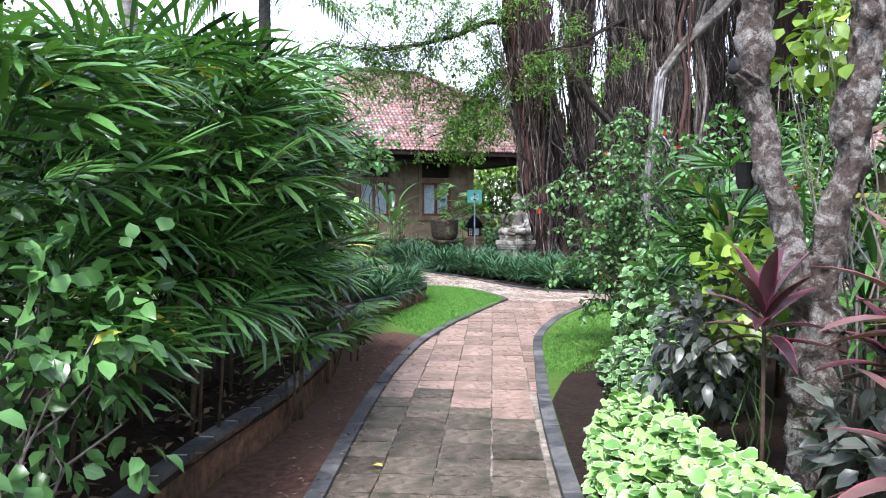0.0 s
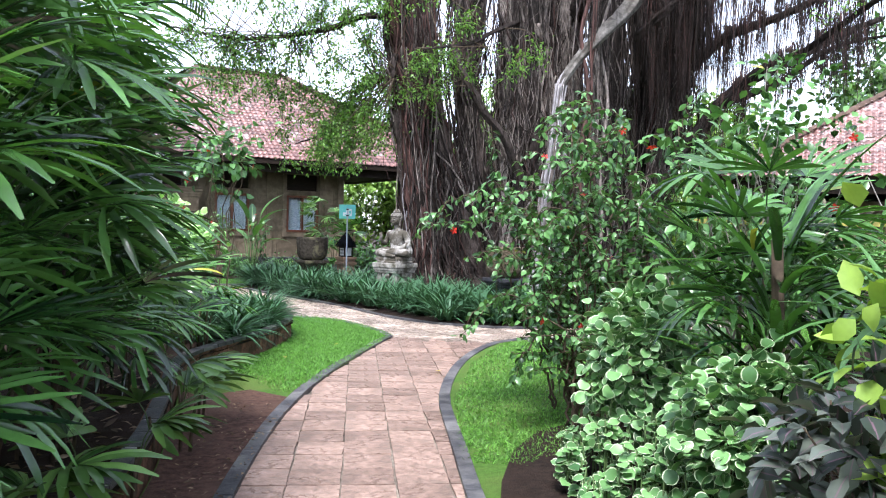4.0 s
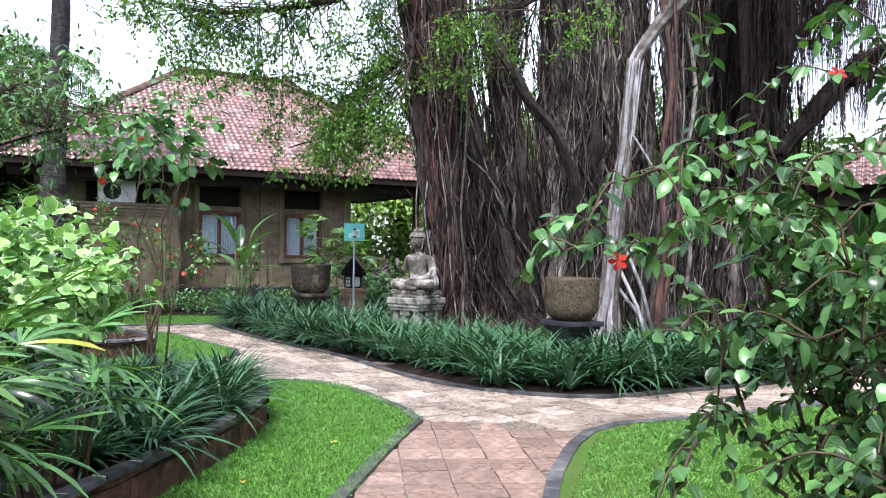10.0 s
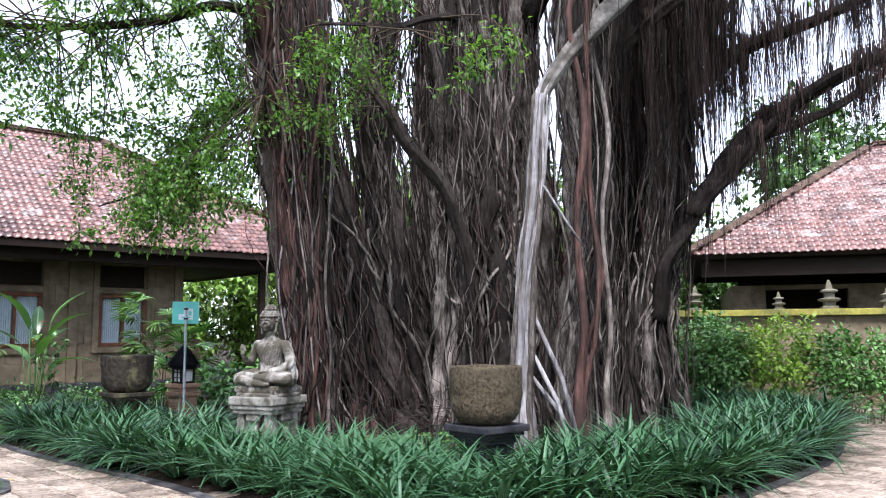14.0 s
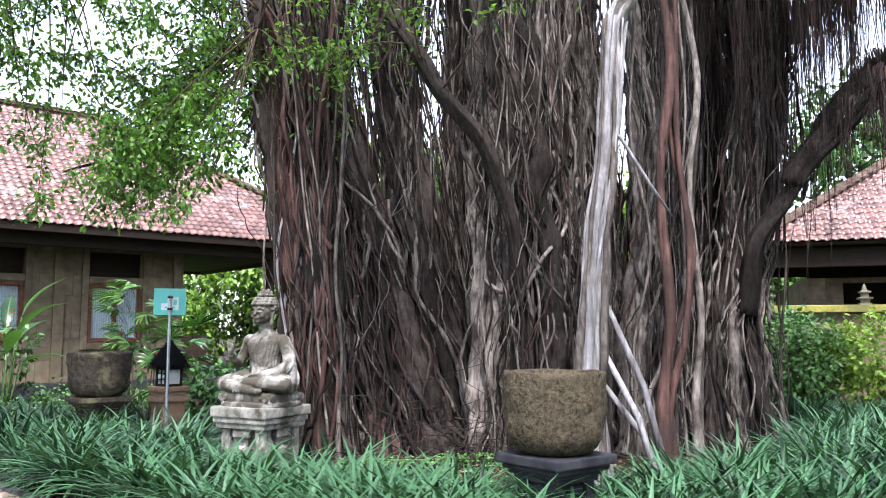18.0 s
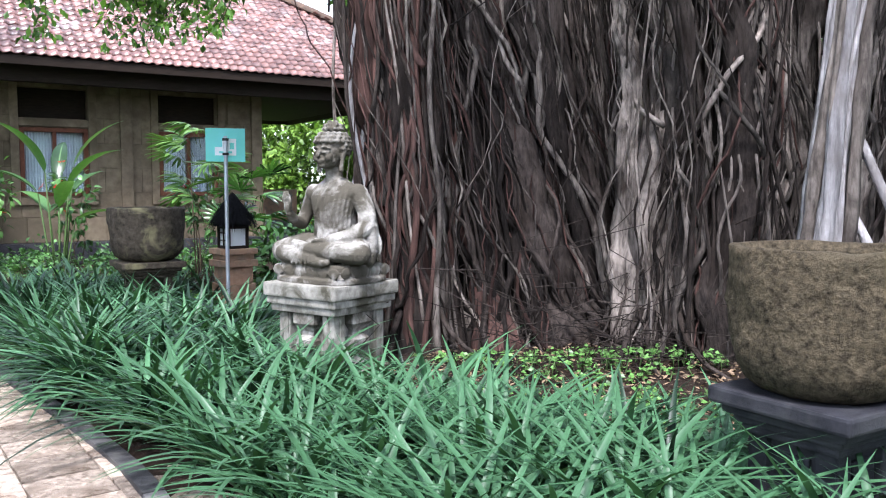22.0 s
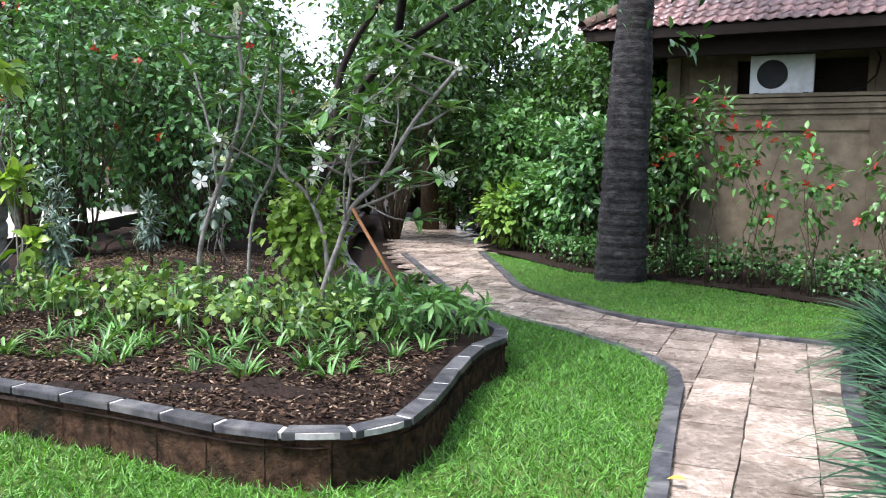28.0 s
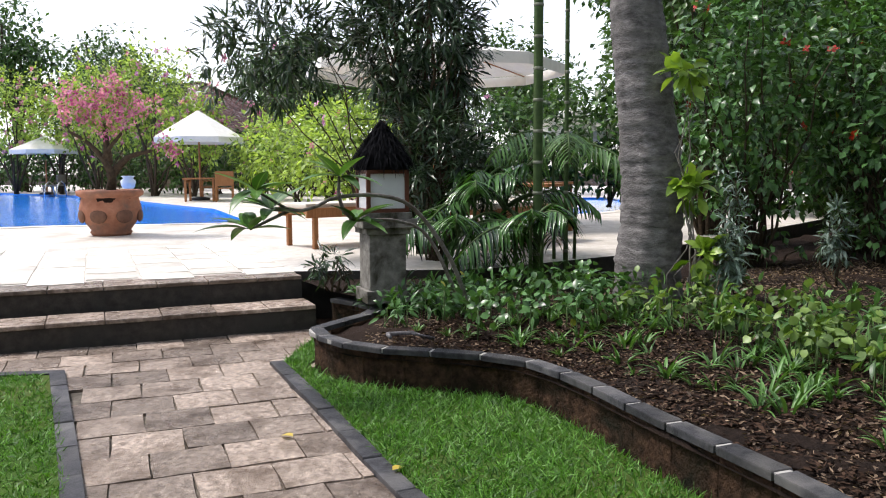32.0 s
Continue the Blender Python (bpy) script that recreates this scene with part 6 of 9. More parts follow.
def plant_out(name, label, category, group, meshes, spots, z, scale, limit=200):
    V, F, UV = [], [], []
    for x, y in spots[limit:]:
        me = meshes[random.randrange(len(meshes))]
        m = pose(x, y, z(x, y) if callable(z) else z, random.uniform(-8, 8), random.uniform(-8, 8), random.uniform(0, 360)) @ Matrix.Scale(random.uniform(*scale), 4)
        o = len(V)
        V += [m @ v.co for v in me.vertices]
        F += [tuple(i + o for i in p.vertices) for p in me.polygons]
    if F:
        rest = link(name + "_border", pydata(V, F, name, True), meshes[0].materials[0])
        rest.data.uv_layers.new(name="UVMap")
        tagged(rest, label, category, "", "stuff")
    for x, y in spots[:limit]:
        ob = new(name, meshes[random.randrange(len(meshes))])
        zz = z(x, y) if callable(z) else z
        ob.matrix_basis = pose(x, y, zz, random.uniform(-8, 8), random.uniform(-8, 8), random.uniform(0, 360)) @ Matrix.Scale(random.uniform(*scale), 4)
        tagged(ob, label, category, group)


def grass(name, poly, density, L, keep=None, z=0.012):
    poly = np.asarray(poly)
    area = 0.5 * abs(np.dot(poly[:, 0], np.roll(poly[:, 1], 1)) - np.dot(poly[:, 1], np.roll(poly[:, 0], 1)))
    q = scatter(poly, int(area * density), 0.0, keep)
    n = len(q)
    P = np.column_stack([q, np.full(n, z)])
    D = unit(np.stack([rnd(n), rnd(n), rnd(n, 0.5, 1.3)], -1))
    N = unit(np.stack([rnd(n), rnd(n), rnd(n, 0.2, 1)], -1))
    return tagged(link(name, blade_mesh(P, D, N, L * rnd(n, 0.6, 1.3), 0.0075, "tuft", 0.4, 0.1, 2, name), M["grass"]), "dense short green grass blades", "grass", "", "stuff")


# ---- the banyan ----
banyan = thing("banyan_tree", (4.6, 18.3, 0.0), "huge banyan with curtains of hanging roots in the lily island", "tree")
BO = Vector((4.6, 18.3, 0.0))
# each column: front plane, then (height, x, half width) up its length
COLS = [
    (18.7, [(0.0, 2.36, 0.3), (0.3, 2.32, 0.25), (1.8, 2.18, 0.27), (3.3, 2.04, 0.29), (4.6, 1.85, 0.3), (5.6, 1.79, 0.36), (9.5, 1.5, 0.4)]),
    (18.9, [(0.0, 3.2, 0.58), (0.3, 3.15, 0.46), (1.3, 2.99, 0.4), (2.4, 2.75, 0.33), (3.1, 2.58, 0.27), (4.1, 2.38, 0.22), (5.2, 2.26, 0.22), (9.5, 2.0, 0.25)]),
    (19.0, [(0.0, 3.9, 0.46), (0.3, 3.8, 0.36), (1.8, 3.47, 0.3), (3.4, 3.26, 0.22), (4.6, 3.14, 0.2), (5.9, 3.22, 0.32), (9.5, 3.3, 0.4)]),
    (19.3, [(0.0, 4.3, 0.24), (0.6, 4.29, 0.17), (2.2, 4.03, 0.13), (3.5, 3.95, 0.1), (5.2, 4.05, 0.1), (6.1, 4.14, 0.16), (9.5, 4.2, 0.25)]),
    (18.2, [(0.0, 4.3, 0.46), (0.6, 4.3, 0.38), (1.9, 4.39, 0.5), (3.3, 4.36, 0.54), (4.5, 4.33, 0.46), (5.7, 4.26, 0.46), (9.5, 4.2, 0.5)]),
    (18.8, [(0.0, 5.46, 0.46), (0.3, 5.46, 0.38), (2.2, 5.47, 0.38), (4.3, 5.29, 0.36), (6.0, 5.22, 0.44), (9.5, 5.2, 0.5)]),
    (18.0, [(0.0, 5.8, 0.42), (0.3, 5.8, 0.33), (1.8, 5.87, 0.3), (3.4, 6.0, 0.29), (4.3, 5.97, 0.28), (5.8, 5.91, 0.38), (9.5, 6.0, 0.45)]),
    (18.8, [(0.0, 6.74, 0.15), (0.3, 6.74, 0.12), (1.5, 6.77, 0.14), (2.7, 7.05, 0.36), (4.5, 7.2, 0.44), (6.3, 7.17, 0.55), (9.5, 7.2, 0.6)]),
    (18.1, [(0.0, 6.85, 0.5), (0.3, 6.85, 0.38), (1.5, 6.88, 0.26), (2.4, 7.15, 0.26), (3.5, 7.37, 0.32), (4.9, 7.51, 0.4), (6.0, 7.6, 0.46), (9.5, 7.8, 0.5)]),
    (20.2, [(0.0, 4.6, 0.7), (0.5, 4.6, 0.55), (2.0, 4.7, 0.5), (5.0, 4.8, 0.5), (9.5, 5.0, 0.6)]),
]


def col_at(c, z):
    yp, pr = c
    zs = [p[0] for p in pr]
    x, r = np.interp(z, zs, [p[1] for p in pr]), np.interp(z, zs, [p[2] for p in pr])
    return x, yp + 0.12 + 0.04 * z, r


for k, c in enumerate(COLS):
    zs = [0.0, 0.15, 0.35, 0.7, 1.2, 1.8, 2.5, 3.2, 4.0, 4.8, 5.6, 6.5, 7.5, 8.5, 9.5]
    pr = [col_at(c, z) for z in zs]
    pts = [Vector((x + 0.05 * noise.noise((z, k, 1)), y + 0.05 * noise.noise((z, k, 9)), z - 0.05)) - BO for (x, y, r), z in zip(pr, zs)]
    link("trunk", tube(pts, [r * 0.62 for _, _, r in pr], 44, 0.9, k * 3.1, "trunk"), M["bark"], banyan, "fluted trunk coloured near black for the shade behind the roots")


def root_line(x, y, z0, x1, y1, z1, r, sway=0.05, n=14):
    ph = random.uniform(0, 50)
    pts = []
    for i in range(n):
        f = i / (n - 1)
        z = z0 + (z1 - z0) * f
        env = min(1, f * 5) * 1.0
        pts.append(Vector((x + (x1 - x) * f + sway * noise.noise((z * 0.7, ph, 0)) * env, y + (y1 - y) * f + sway * noise.noise((z * 0.7, ph, 7)) * env, z)) - BO)
    return pts, [max(0.003, r * (1 - 0.25 * f) * (1 + 0.3 * noise.noise((f * 6, ph, 3)))) * (1.5 - 0.5 * min(1, f * 8)) for f in [i / (n - 1) for i in range(n)]]


rr_ = random.Random(5)
extra, dark_extra, red_extra = [], [], []


def strand(c, a, twist, proud, rb, z0, z1, ph, ph2, n, wander=1.0, flare=0.7, drift=0.0):
    """A root that climbs the column c: points and radii; neighbours with the same ph2 bend together."""
    pts, rad = [], []
    for i in range(n):
        f = i / (n - 1)
        z = z0 + (z1 - z0) * f ** 1.1
        x, y, r = col_at(c, z)
        aa = a + twist * (f - 0.3) + 0.5 * noise.noise((z * 0.5, ph2, 2)) + 0.22 * wander * noise.noise((z * 1.3, ph, 2))
        q = r * proud * (1 + 0.24 * noise.noise((z * 0.7, ph2, 5)) + 0.12 * wander * noise.noise((z * 2.1, ph, 5)))
        dx = 0.05 * wander * noise.noise((z * 1.4, ph, 11)) + 0.022 * wander * noise.noise((z * 4.5, ph, 7)) + 0.009 * wander * noise.noise((z * 10.0, ph, 6)) + drift * (f - 0.5)
        pts.append(Vector((x + q * math.cos(aa) + dx, y + q * math.sin(aa) + 0.04 * wander * noise.noise((z * 1.6, ph, 4)), z - 0.03)) - BO)
        rad.append(max(0.0025, rb * (1.2 - 0.4 * f) * (1 + 0.45 * noise.noise((z * 1.3, ph, 8)) + 0.2 * noise.noise((z * 5.0, ph, 9))) * (1 + flare * math.exp(-z * 2.6))))
    return pts, rad


# thick fused cords with clefts between them, then thin roots running along the cords
made = 0
for k, c in enumerate(COLS):
    rm = c[1][2][2]
    count = int(7 + 13 * rm)
    cords = []
    for j in range(count):
        a = 2 * math.pi * (j + rr_.uniform(-0.35, 0.35)) / count
        tone = rr_.random()
        ph2 = rr_.uniform(0, 60)
        cords.append((a, ph2, tone))
        rb = min(0.12, max(0.026, rm * rr_.uniform(0.13, 0.36)))
        z1 = rr_.uniform(6.5, 9.2) if rr_.random() < 0.75 else rr_.uniform(3.5, 6.0)
        pts, rad = strand(c, a, rr_.gauss(0, 0.45), rr_.uniform(0.62, 0.98), rb, 0.0, z1, rr_.uniform(0, 99), ph2, 80, 1.4, 0.55, rr_.gauss(0, 0.12))
        red = (k == 0 and rr_.random() < 0.55) or (k == 1 and rr_.random() < 0.2)
        # mostly dark roots on the left columns, painting in the shade there
        link("aerial_root", tube(pts, rad, 14, 0.8, j + 9 * k), M["root_red" if red else "root" if tone > (0.2 if k in (4, 5, 6) else 0.4 if k in (3, 8) else 0.8) else "root_dark"], banyan)
        made += 1
    for j in range(int(46 + 140 * rm)):
        ca, ph2, tone = cords[rr_.randrange(count)]
        a = ca + rr_.gauss(0, 0.2)
        if math.sin(a) > 0.5 and rr_.random() < 0.6:
            a = -a
        low = rr_.random() < 0.75
        z0 = 0.0 if low else rr_.uniform(0.5, 3.2)
        z1 = rr_.uniform(4.5, 9.0) if rr_.random() < 0.7 else z0 + rr_.uniform(1.2, 3.5)
        rb = rr_.choice((0.004, 0.005, 0.006, 0.007, 0.009, 0.011, 0.014, 0.02))
        line = strand(c, a, rr_.gauss(0, 0.5), rr_.uniform(0.95, 1.2), rb, z0, z1, rr_.uniform(0, 99), ph2, 52, 2.2, 0.6, rr_.gauss(0, 0.3))
        red = (k == 0 and rr_.random() < 0.5) or (k == 1 and rr_.random() < 0.25) or rr_.random() < 0.08
        if made < 285 and k != 9 and rb > 0.008:
            link("aerial_root", tube(*line, 8, 0.35, j), M["root_red" if red else "root" if rr_.random() < (0.3 if k > 3 else 0.05) + 0.5 * tone else "root_dark"], banyan)
            made += 1
        else:
            (red_extra if red else extra if rr_.random() < (0.3 if k > 3 else 0.05) + 0.5 * tone else dark_extra).append(line)
    # short gnarled loops that leave a cord and join it again
    for j in range(int(3 + 12 * rm)):
        ca, ph2, tone = cords[rr_.randrange(count)]
        z0 = rr_.uniform(0.1, 3.6)
        line = strand(c, -abs(ca) if math.sin(ca) > 0 else ca, rr_.choice((-1, 1)) * rr_.uniform(0.7, 1.6), rr_.uniform(1.0, 1.16), rr_.uniform(0.008, 0.024), z0, z0 + rr_.uniform(0.5, 1.5), rr_.uniform(0, 99), ph2, 16, 2.6, 0.0)
        (extra if tone > 0.4 else dark_extra).append(line)
# free roots hanging between and before the trunks
FREE = [(1.86, 18.85, 1.82, 18.95, 0.028), (1.93, 18.8, 1.9, 18.8, 0.016), (1.78, 18.95, 1.72, 19.0, 0.014), (2.02, 18.7, 2.1, 18.85, 0.02), (2.12, 18.62, 2.1, 18.8, 0.026), (2.2, 18.55, 2.25, 18.7, 0.03), (2.3, 18.5, 2.3, 18.7, 0.02), (2.42, 18.45, 2.35, 18.6, 0.02), (4.72, 16.42, 4.85, 16.35, 0.05), (4.80, 16.4, 4.9, 16.3, 0.03), (4.86, 16.45, 4.95, 16.35, 0.022), (5.2, 16.6, 5.35, 16.75, 0.035), (5.3, 16.7, 5.38, 16.8, 0.02), (4.95, 16.6, 5.0, 16.5, 0.016), (5.08, 16.6, 5.1, 16.6, 0.012), (4.55, 16.55, 4.6, 16.5, 0.014)]
for i, (x, y, x1, y1, r) in enumerate(FREE):
    pts, rad = root_line(x, y, -0.02, x1, y1, 6.2, r, 0.2, 34)
    link("aerial_root", tube(pts, rad, 7), M["root_red" if i in (4, 5, 6, 8, 9, 10) else "root_pale" if i in (1, 0) else "root"], banyan)
# pale leading root and the limb it joins
PALE = [(3.98, 16.4, -0.03), (3.99, 16.4, 0.5), (4.04, 16.42, 1.07), (4.1, 16.4, 2.05), (4.21, 16.38, 2.9), (4.27, 16.4, 3.5), (4.34, 16.42, 4.05), (4.5, 16.42, 4.4)]
core_ = smooth_line(PALE, 0.08)
core_ = core_ + np.array([[0.03 * noise.noise((q[2] * 1.6, 3, 1)), 0.03 * noise.noise((q[2] * 1.6, 8, 5)), 0] for q in core_])
link("leading_root", tube([Vector(p) - BO for p in core_], list(np.interp(np.linspace(0, 1, len(core_)), np.linspace(0, 1, 8), [0.11, 0.085, 0.075, 0.068, 0.062, 0.06, 0.055, 0.03])), 36, 1.1, 4), M["root_pale"], banyan, "thick pale root to the ground")
ARM = smooth_line([(4.25, 16.42, 3.2), (4.29, 16.43, 3.7), (4.34, 16.43, 4.0), (4.46, 16.42, 4.25), (4.77, 16.45, 4.67), (5.23, 16.55, 5.14), (5.8, 16.9, 5.7), (6.3, 17.4, 6.4)], 0.12)
link("limb", tube([Vector(p) - BO for p in ARM], list(np.linspace(0.045, 0.17, len(ARM))), 28, 0.5, 2), M["limb_bark"], banyan, "grey limb above the pale root")
for a in range(20):
    ph, wr = a * 0.314, 1.0 + 0.35 * math.sin(a * 2.3)
    pl = smooth_line(PALE[:7], 0.09)
    pts = [Vector((p[0] + (0.1 * wr + 0.13 * max(0, 0.9 - p[2])) * math.cos(ph + 0.7 * math.sin(p[2] * 0.8 + a * 1.7)) + 0.02 * noise.noise((p[2] * 2, a, 1)), p[1] + (0.09 + 0.06 * max(0, 0.9 - p[2])) * math.sin(ph + 0.3 * p[2]) - 0.02, p[2])) - BO for p in pl]
    link("aerial_root", tube(pts, [max(0.008, (0.05 - 0.006 * p[2]) * (0.55 + 0.45 * math.sin(a * 3.1)) * (1 + 0.45 * noise.noise((p[2] * 1.7, a, 3)) + 0.25 * noise.noise((p[2] * 7, a, 5)))) for p in pl], 12, 0.6, a), M["root_pale" if a % 3 else "root"], banyan)
for x, y, top in ((4.62, 16.1, 1.75), (4.5, 16.05, 1.3), (4.72, 16.3, 1.0)):
    link("prop_root", tube([Vector((x, y, -0.03)) - BO, Vector((x * 0.6 + 1.64, y * 0.6 + 6.55, top * 0.55)) - BO, Vector((4.12, 16.38, top)) - BO], [0.034, 0.026, 0.022], 7, 0.3), M["root_pale"], banyan, "thin pale prop root")
link("prop_root", tube([Vector(p) - BO for p in ((4.16, 16.36, 3.1), (4.3, 16.3, 3.0), (4.55, 16.25, 2.6), (4.75, 16.25, 2.35))], [0.012, 0.016, 0.014, 0.01], 7), M["root_pale"], banyan, "thin pale looping root")
BOUGH_LINES = [
    ([(2.75, 18.7, 5.2), (2.9, 18.15, 4.45), (3.25, 17.85, 3.75), (3.65, 17.75, 3.2), (4.0, 17.9, 2.5), (4.15, 18.0, 1.6)], (0.09, 0.085, 0.08, 0.075, 0.07, 0.05), "bark"),
    ([(6.85, 18.0, 1.6), (7.0, 17.85, 2.5), (7.5, 17.4, 3.35), (7.8, 16.6, 4.1), (7.95, 15.8, 4.45), (8.1, 14.9, 4.55), (8.6, 13.5, 5.2)], (0.12, 0.1, 0.085, 0.075, 0.065, 0.055, 0.04), "bark"),
    ([(7.2, 17.6, 3.0), (8.2, 17.6, 4.2), (9.4, 17.2, 5.0), (11, 16.8, 5.8)], (0.12, 0.1, 0.08, 0.05), "bark"),
    ([(2.1, 19.3, 5.4), (1.2, 19.4, 5.8), (0.0, 19.3, 5.4), (-1.4, 19.0, 5.1), (-2.8, 18.8, 5.2)], (0.085, 0.06, 0.045, 0.03, 0.012), "bark"),
    ([(2.0, 19.3, 4.6), (1.5, 19.6, 4.6), (0.9, 20.2, 4.3), (0.3, 20.4, 3.5), (-0.4, 20.5, 3.2)], (0.05, 0.045, 0.03, 0.02, 0.008), "bark"),
    ([(2.2, 19.2, 4.2), (1.75, 19.0, 4.6), (1.6, 18.7, 4.9), (1.55, 18.5, 4.4)], (0.1, 0.09, 0.06, 0.035), "bark"),
    ([(4.0, 18.2, 5.6), (3.4, 17.4, 5.2), (2.6, 16.6, 4.7), (1.8, 16.2, 4.5)], (0.06, 0.045, 0.03, 0.012), "bark"),
    ([(5.4, 18.9, 5.9), (5.3, 17.4, 6.8), (4.6, 13.5, 7.8), (3.5, 10.5, 8.4)], (0.16, 0.15, 0.11, 0.06), "bark"),
    ([(6.0, 18.3, 6.5), (7.5, 15.5, 7.4), (9, 12.5, 8.2)], (0.25, 0.16, 0.08), "bark"),
    ([(2.2, 19.4, 6.5), (0.5, 18.6, 7.8), (-2.0, 17.5, 8.6)], (0.18, 0.12, 0.06), "bark"),
    ([(7.4, 18.3, 4.6), (8.1, 17.6, 5.4), (8.9, 16.6, 5.7), (9.9, 15.6, 6.3)], (0.1, 0.085, 0.06, 0.03), "bark"),
    ([(6.4, 18.0, 5.4), (6.9, 17.0, 5.9), (7.7, 16.0, 6.1), (8.7, 15.2, 6.0), (9.4, 14.2, 6.3)], (0.1, 0.09, 0.07, 0.05, 0.03), "bark"),
    ([(7.9, 17.0, 4.0), (8.6, 16.4, 4.3), (9.3, 15.9, 4.9), (10.2, 15.4, 5.1)], (0.06, 0.05, 0.035, 0.015), "bark"),
    ([(4.4, 19.9, 7), (5.5, 23, 8.5), (6, 26, 9)], (0.3, 0.2, 0.1), "bark"),
    ([(3.2, 19.3, 6), (2.0, 22, 8.0), (0.5, 25, 8.8)], (0.2, 0.15, 0.08), "bark"),
]
for pts, rad, m in BOUGH_LINES:
    sm = smooth_line(pts, 0.12)
    sm = sm + np.array([[0.05 * noise.noise((q[2] * 2, q[0], i_)) for i_ in (1, 5, 9)] for q in sm])
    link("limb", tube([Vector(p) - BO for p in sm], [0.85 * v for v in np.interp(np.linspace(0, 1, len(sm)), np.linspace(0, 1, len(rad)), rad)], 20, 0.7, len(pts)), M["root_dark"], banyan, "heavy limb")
# roots hanging from the limbs in uneven clumps
def hanging(x, y, zt, n, length, spread, thick=0.006):
    """A tassel of thin roots under a limb: wide at the limb, drawn together and pointed below."""
    pull, lx, ly = rr_.uniform(0.35, 0.85), rr_.gauss(0, 0.12), rr_.gauss(0, 0.1)
    for _ in range(n):
        x0, y0 = x + rr_.gauss(0, spread), y + rr_.gauss(0, spread)
        ln = length * rr_.uniform(0.2, 1.0) ** 0.8
        ph, r, m = rr_.uniform(0, 90), thick * rr_.choice((0.4, 0.5, 0.6, 0.8, 1.0, 1.5)), 10
        pts, rad = [], []
        for i in range(m):
            f = i / (m - 1)
            w = pull * f
            pts.append(Vector((x0 + (x + lx - x0) * w + 0.07 * f * noise.noise((f * 3.0, ph, 0)), y0 + (y + ly - y0) * w + 0.07 * f * noise.noise((f * 3.0, ph, 7)), max(0.03, zt + 0.25 - (ln + 0.25) * f))) - BO)
            rad.append(r * (1 - 0.75 * f) * (1 + 0.3 * noise.noise((f * 7, ph, 2))))
        (dark_extra if rr_.random() < 0.8 else red_extra).append((pts, rad))


# along the two boughs on the east side, under the crown and between the trunks
for bough, lo, hi, n_c, ln_c in ((1, 0.25, 0.95, 46, 1.3), (2, 0.1, 0.9, 30, 1.5), (10, 0.1, 0.95, 44, 1.9), (11, 0.0, 0.95, 50, 1.9), (12, 0.1, 1.0, 26, 1.1)):
    line = smooth_line(BOUGH_LINES[bough][0], 0.1)
    for i in range(n_c):
        p = line[int(len(line) * rr_.uniform(lo, hi))]
        hanging(p[0] + rr_.gauss(0, 0.06), p[1] + rr_.gauss(0, 0.06), p[2] - 0.05, rr_.randrange(5, 20), ln_c * rr_.uniform(0.25, 1.15), rr_.uniform(0.03, 0.11))
for i in range(62):
    f = rr_.random()
    hanging(6.6 + 3.4 * f + rr_.gauss(0, 0.15), 18.0 - 2.0 * f + rr_.gauss(0, 0.5), 5.0 + 1.3 * f + rr_.uniform(0, 1.6), rr_.randrange(10, 26), rr_.uniform(0.9, 3.0) * (1 - 0.3 * f), rr_.uniform(0.05, 0.17))
for i in range(16):
    hanging(rr_.uniform(6.6, 8.0), 17.6 + rr_.gauss(0, 0.35), 6.2, 22, rr_.uniform(2.0, 3.9), rr_.uniform(0.06, 0.16), 0.009)
for i in range(16):
    hanging(rr_.uniform(4.7, 7.4), rr_.uniform(15.8, 17.2), rr_.uniform(5.6, 6.8), 14, rr_.uniform(0.8, 2.2), 0.09)
for i in range(18):
    hanging(rr_.uniform(1.8, 4.4), rr_.uniform(17.6, 18.6), rr_.uniform(4.9, 6.4), 9, rr_.uniform(0.5, 1.9), 0.09)
for k, c in enumerate(COLS[:9]):
    for _ in range(24):
        x, y, r = col_at(c, 4.0)
        x += rr_.gauss(0, 0.7) * r
        y -= rr_.uniform(0.8, 1.5) * r
        lo = rr_.choice((0.0, 0.0, rr_.uniform(0.5, 4.0)))
        b_, _, rb_ = col_at(c, lo)
        (extra if rr_.random() < 0.35 else dark_extra).append(root_line(b_ + rr_.gauss(0, 0.8) * rb_, y, lo, x, y + 0.1, rr_.uniform(5, 7), rr_.choice((0.004, 0.006, 0.009, 0.014)), 0.22, 14))
# strands between the columns, coloured dark to stand in for the shade of the depth
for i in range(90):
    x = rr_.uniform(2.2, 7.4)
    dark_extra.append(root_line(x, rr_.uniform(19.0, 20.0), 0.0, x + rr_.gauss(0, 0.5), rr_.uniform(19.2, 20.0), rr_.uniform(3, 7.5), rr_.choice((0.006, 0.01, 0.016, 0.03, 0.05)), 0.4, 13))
# stray roots that cross from column to column
for i in range(80):
    x, y, z = rr_.uniform(2.2, 7.0), rr_.uniform(18.2, 19.0), rr_.uniform(0.2, 4.2)
    (extra if i % 3 == 0 else dark_extra).append(root_line(x, y, z, x + rr_.uniform(-0.7, 0.7), y + rr_.uniform(0.0, 0.4), z + rr_.uniform(0.3, 1.8), rr_.choice((0.003, 0.004, 0.006)), 0.4, 11))
# twiggy tangle at the foot
for i in range(240):
    x, y = rr_.gauss(3.5, 0.65), rr_.uniform(17.5, 18.4)
    z = abs(rr_.gauss(0.1, 0.35))
    dark_extra.append(root_line(x, y, z, x + rr_.gauss(0, 0.3), y + rr_.gauss(0, 0.2), z + rr_.gauss(0.1, 0.2), rr_.choice((0.0015, 0.002, 0.0035)), 0.5, 9))
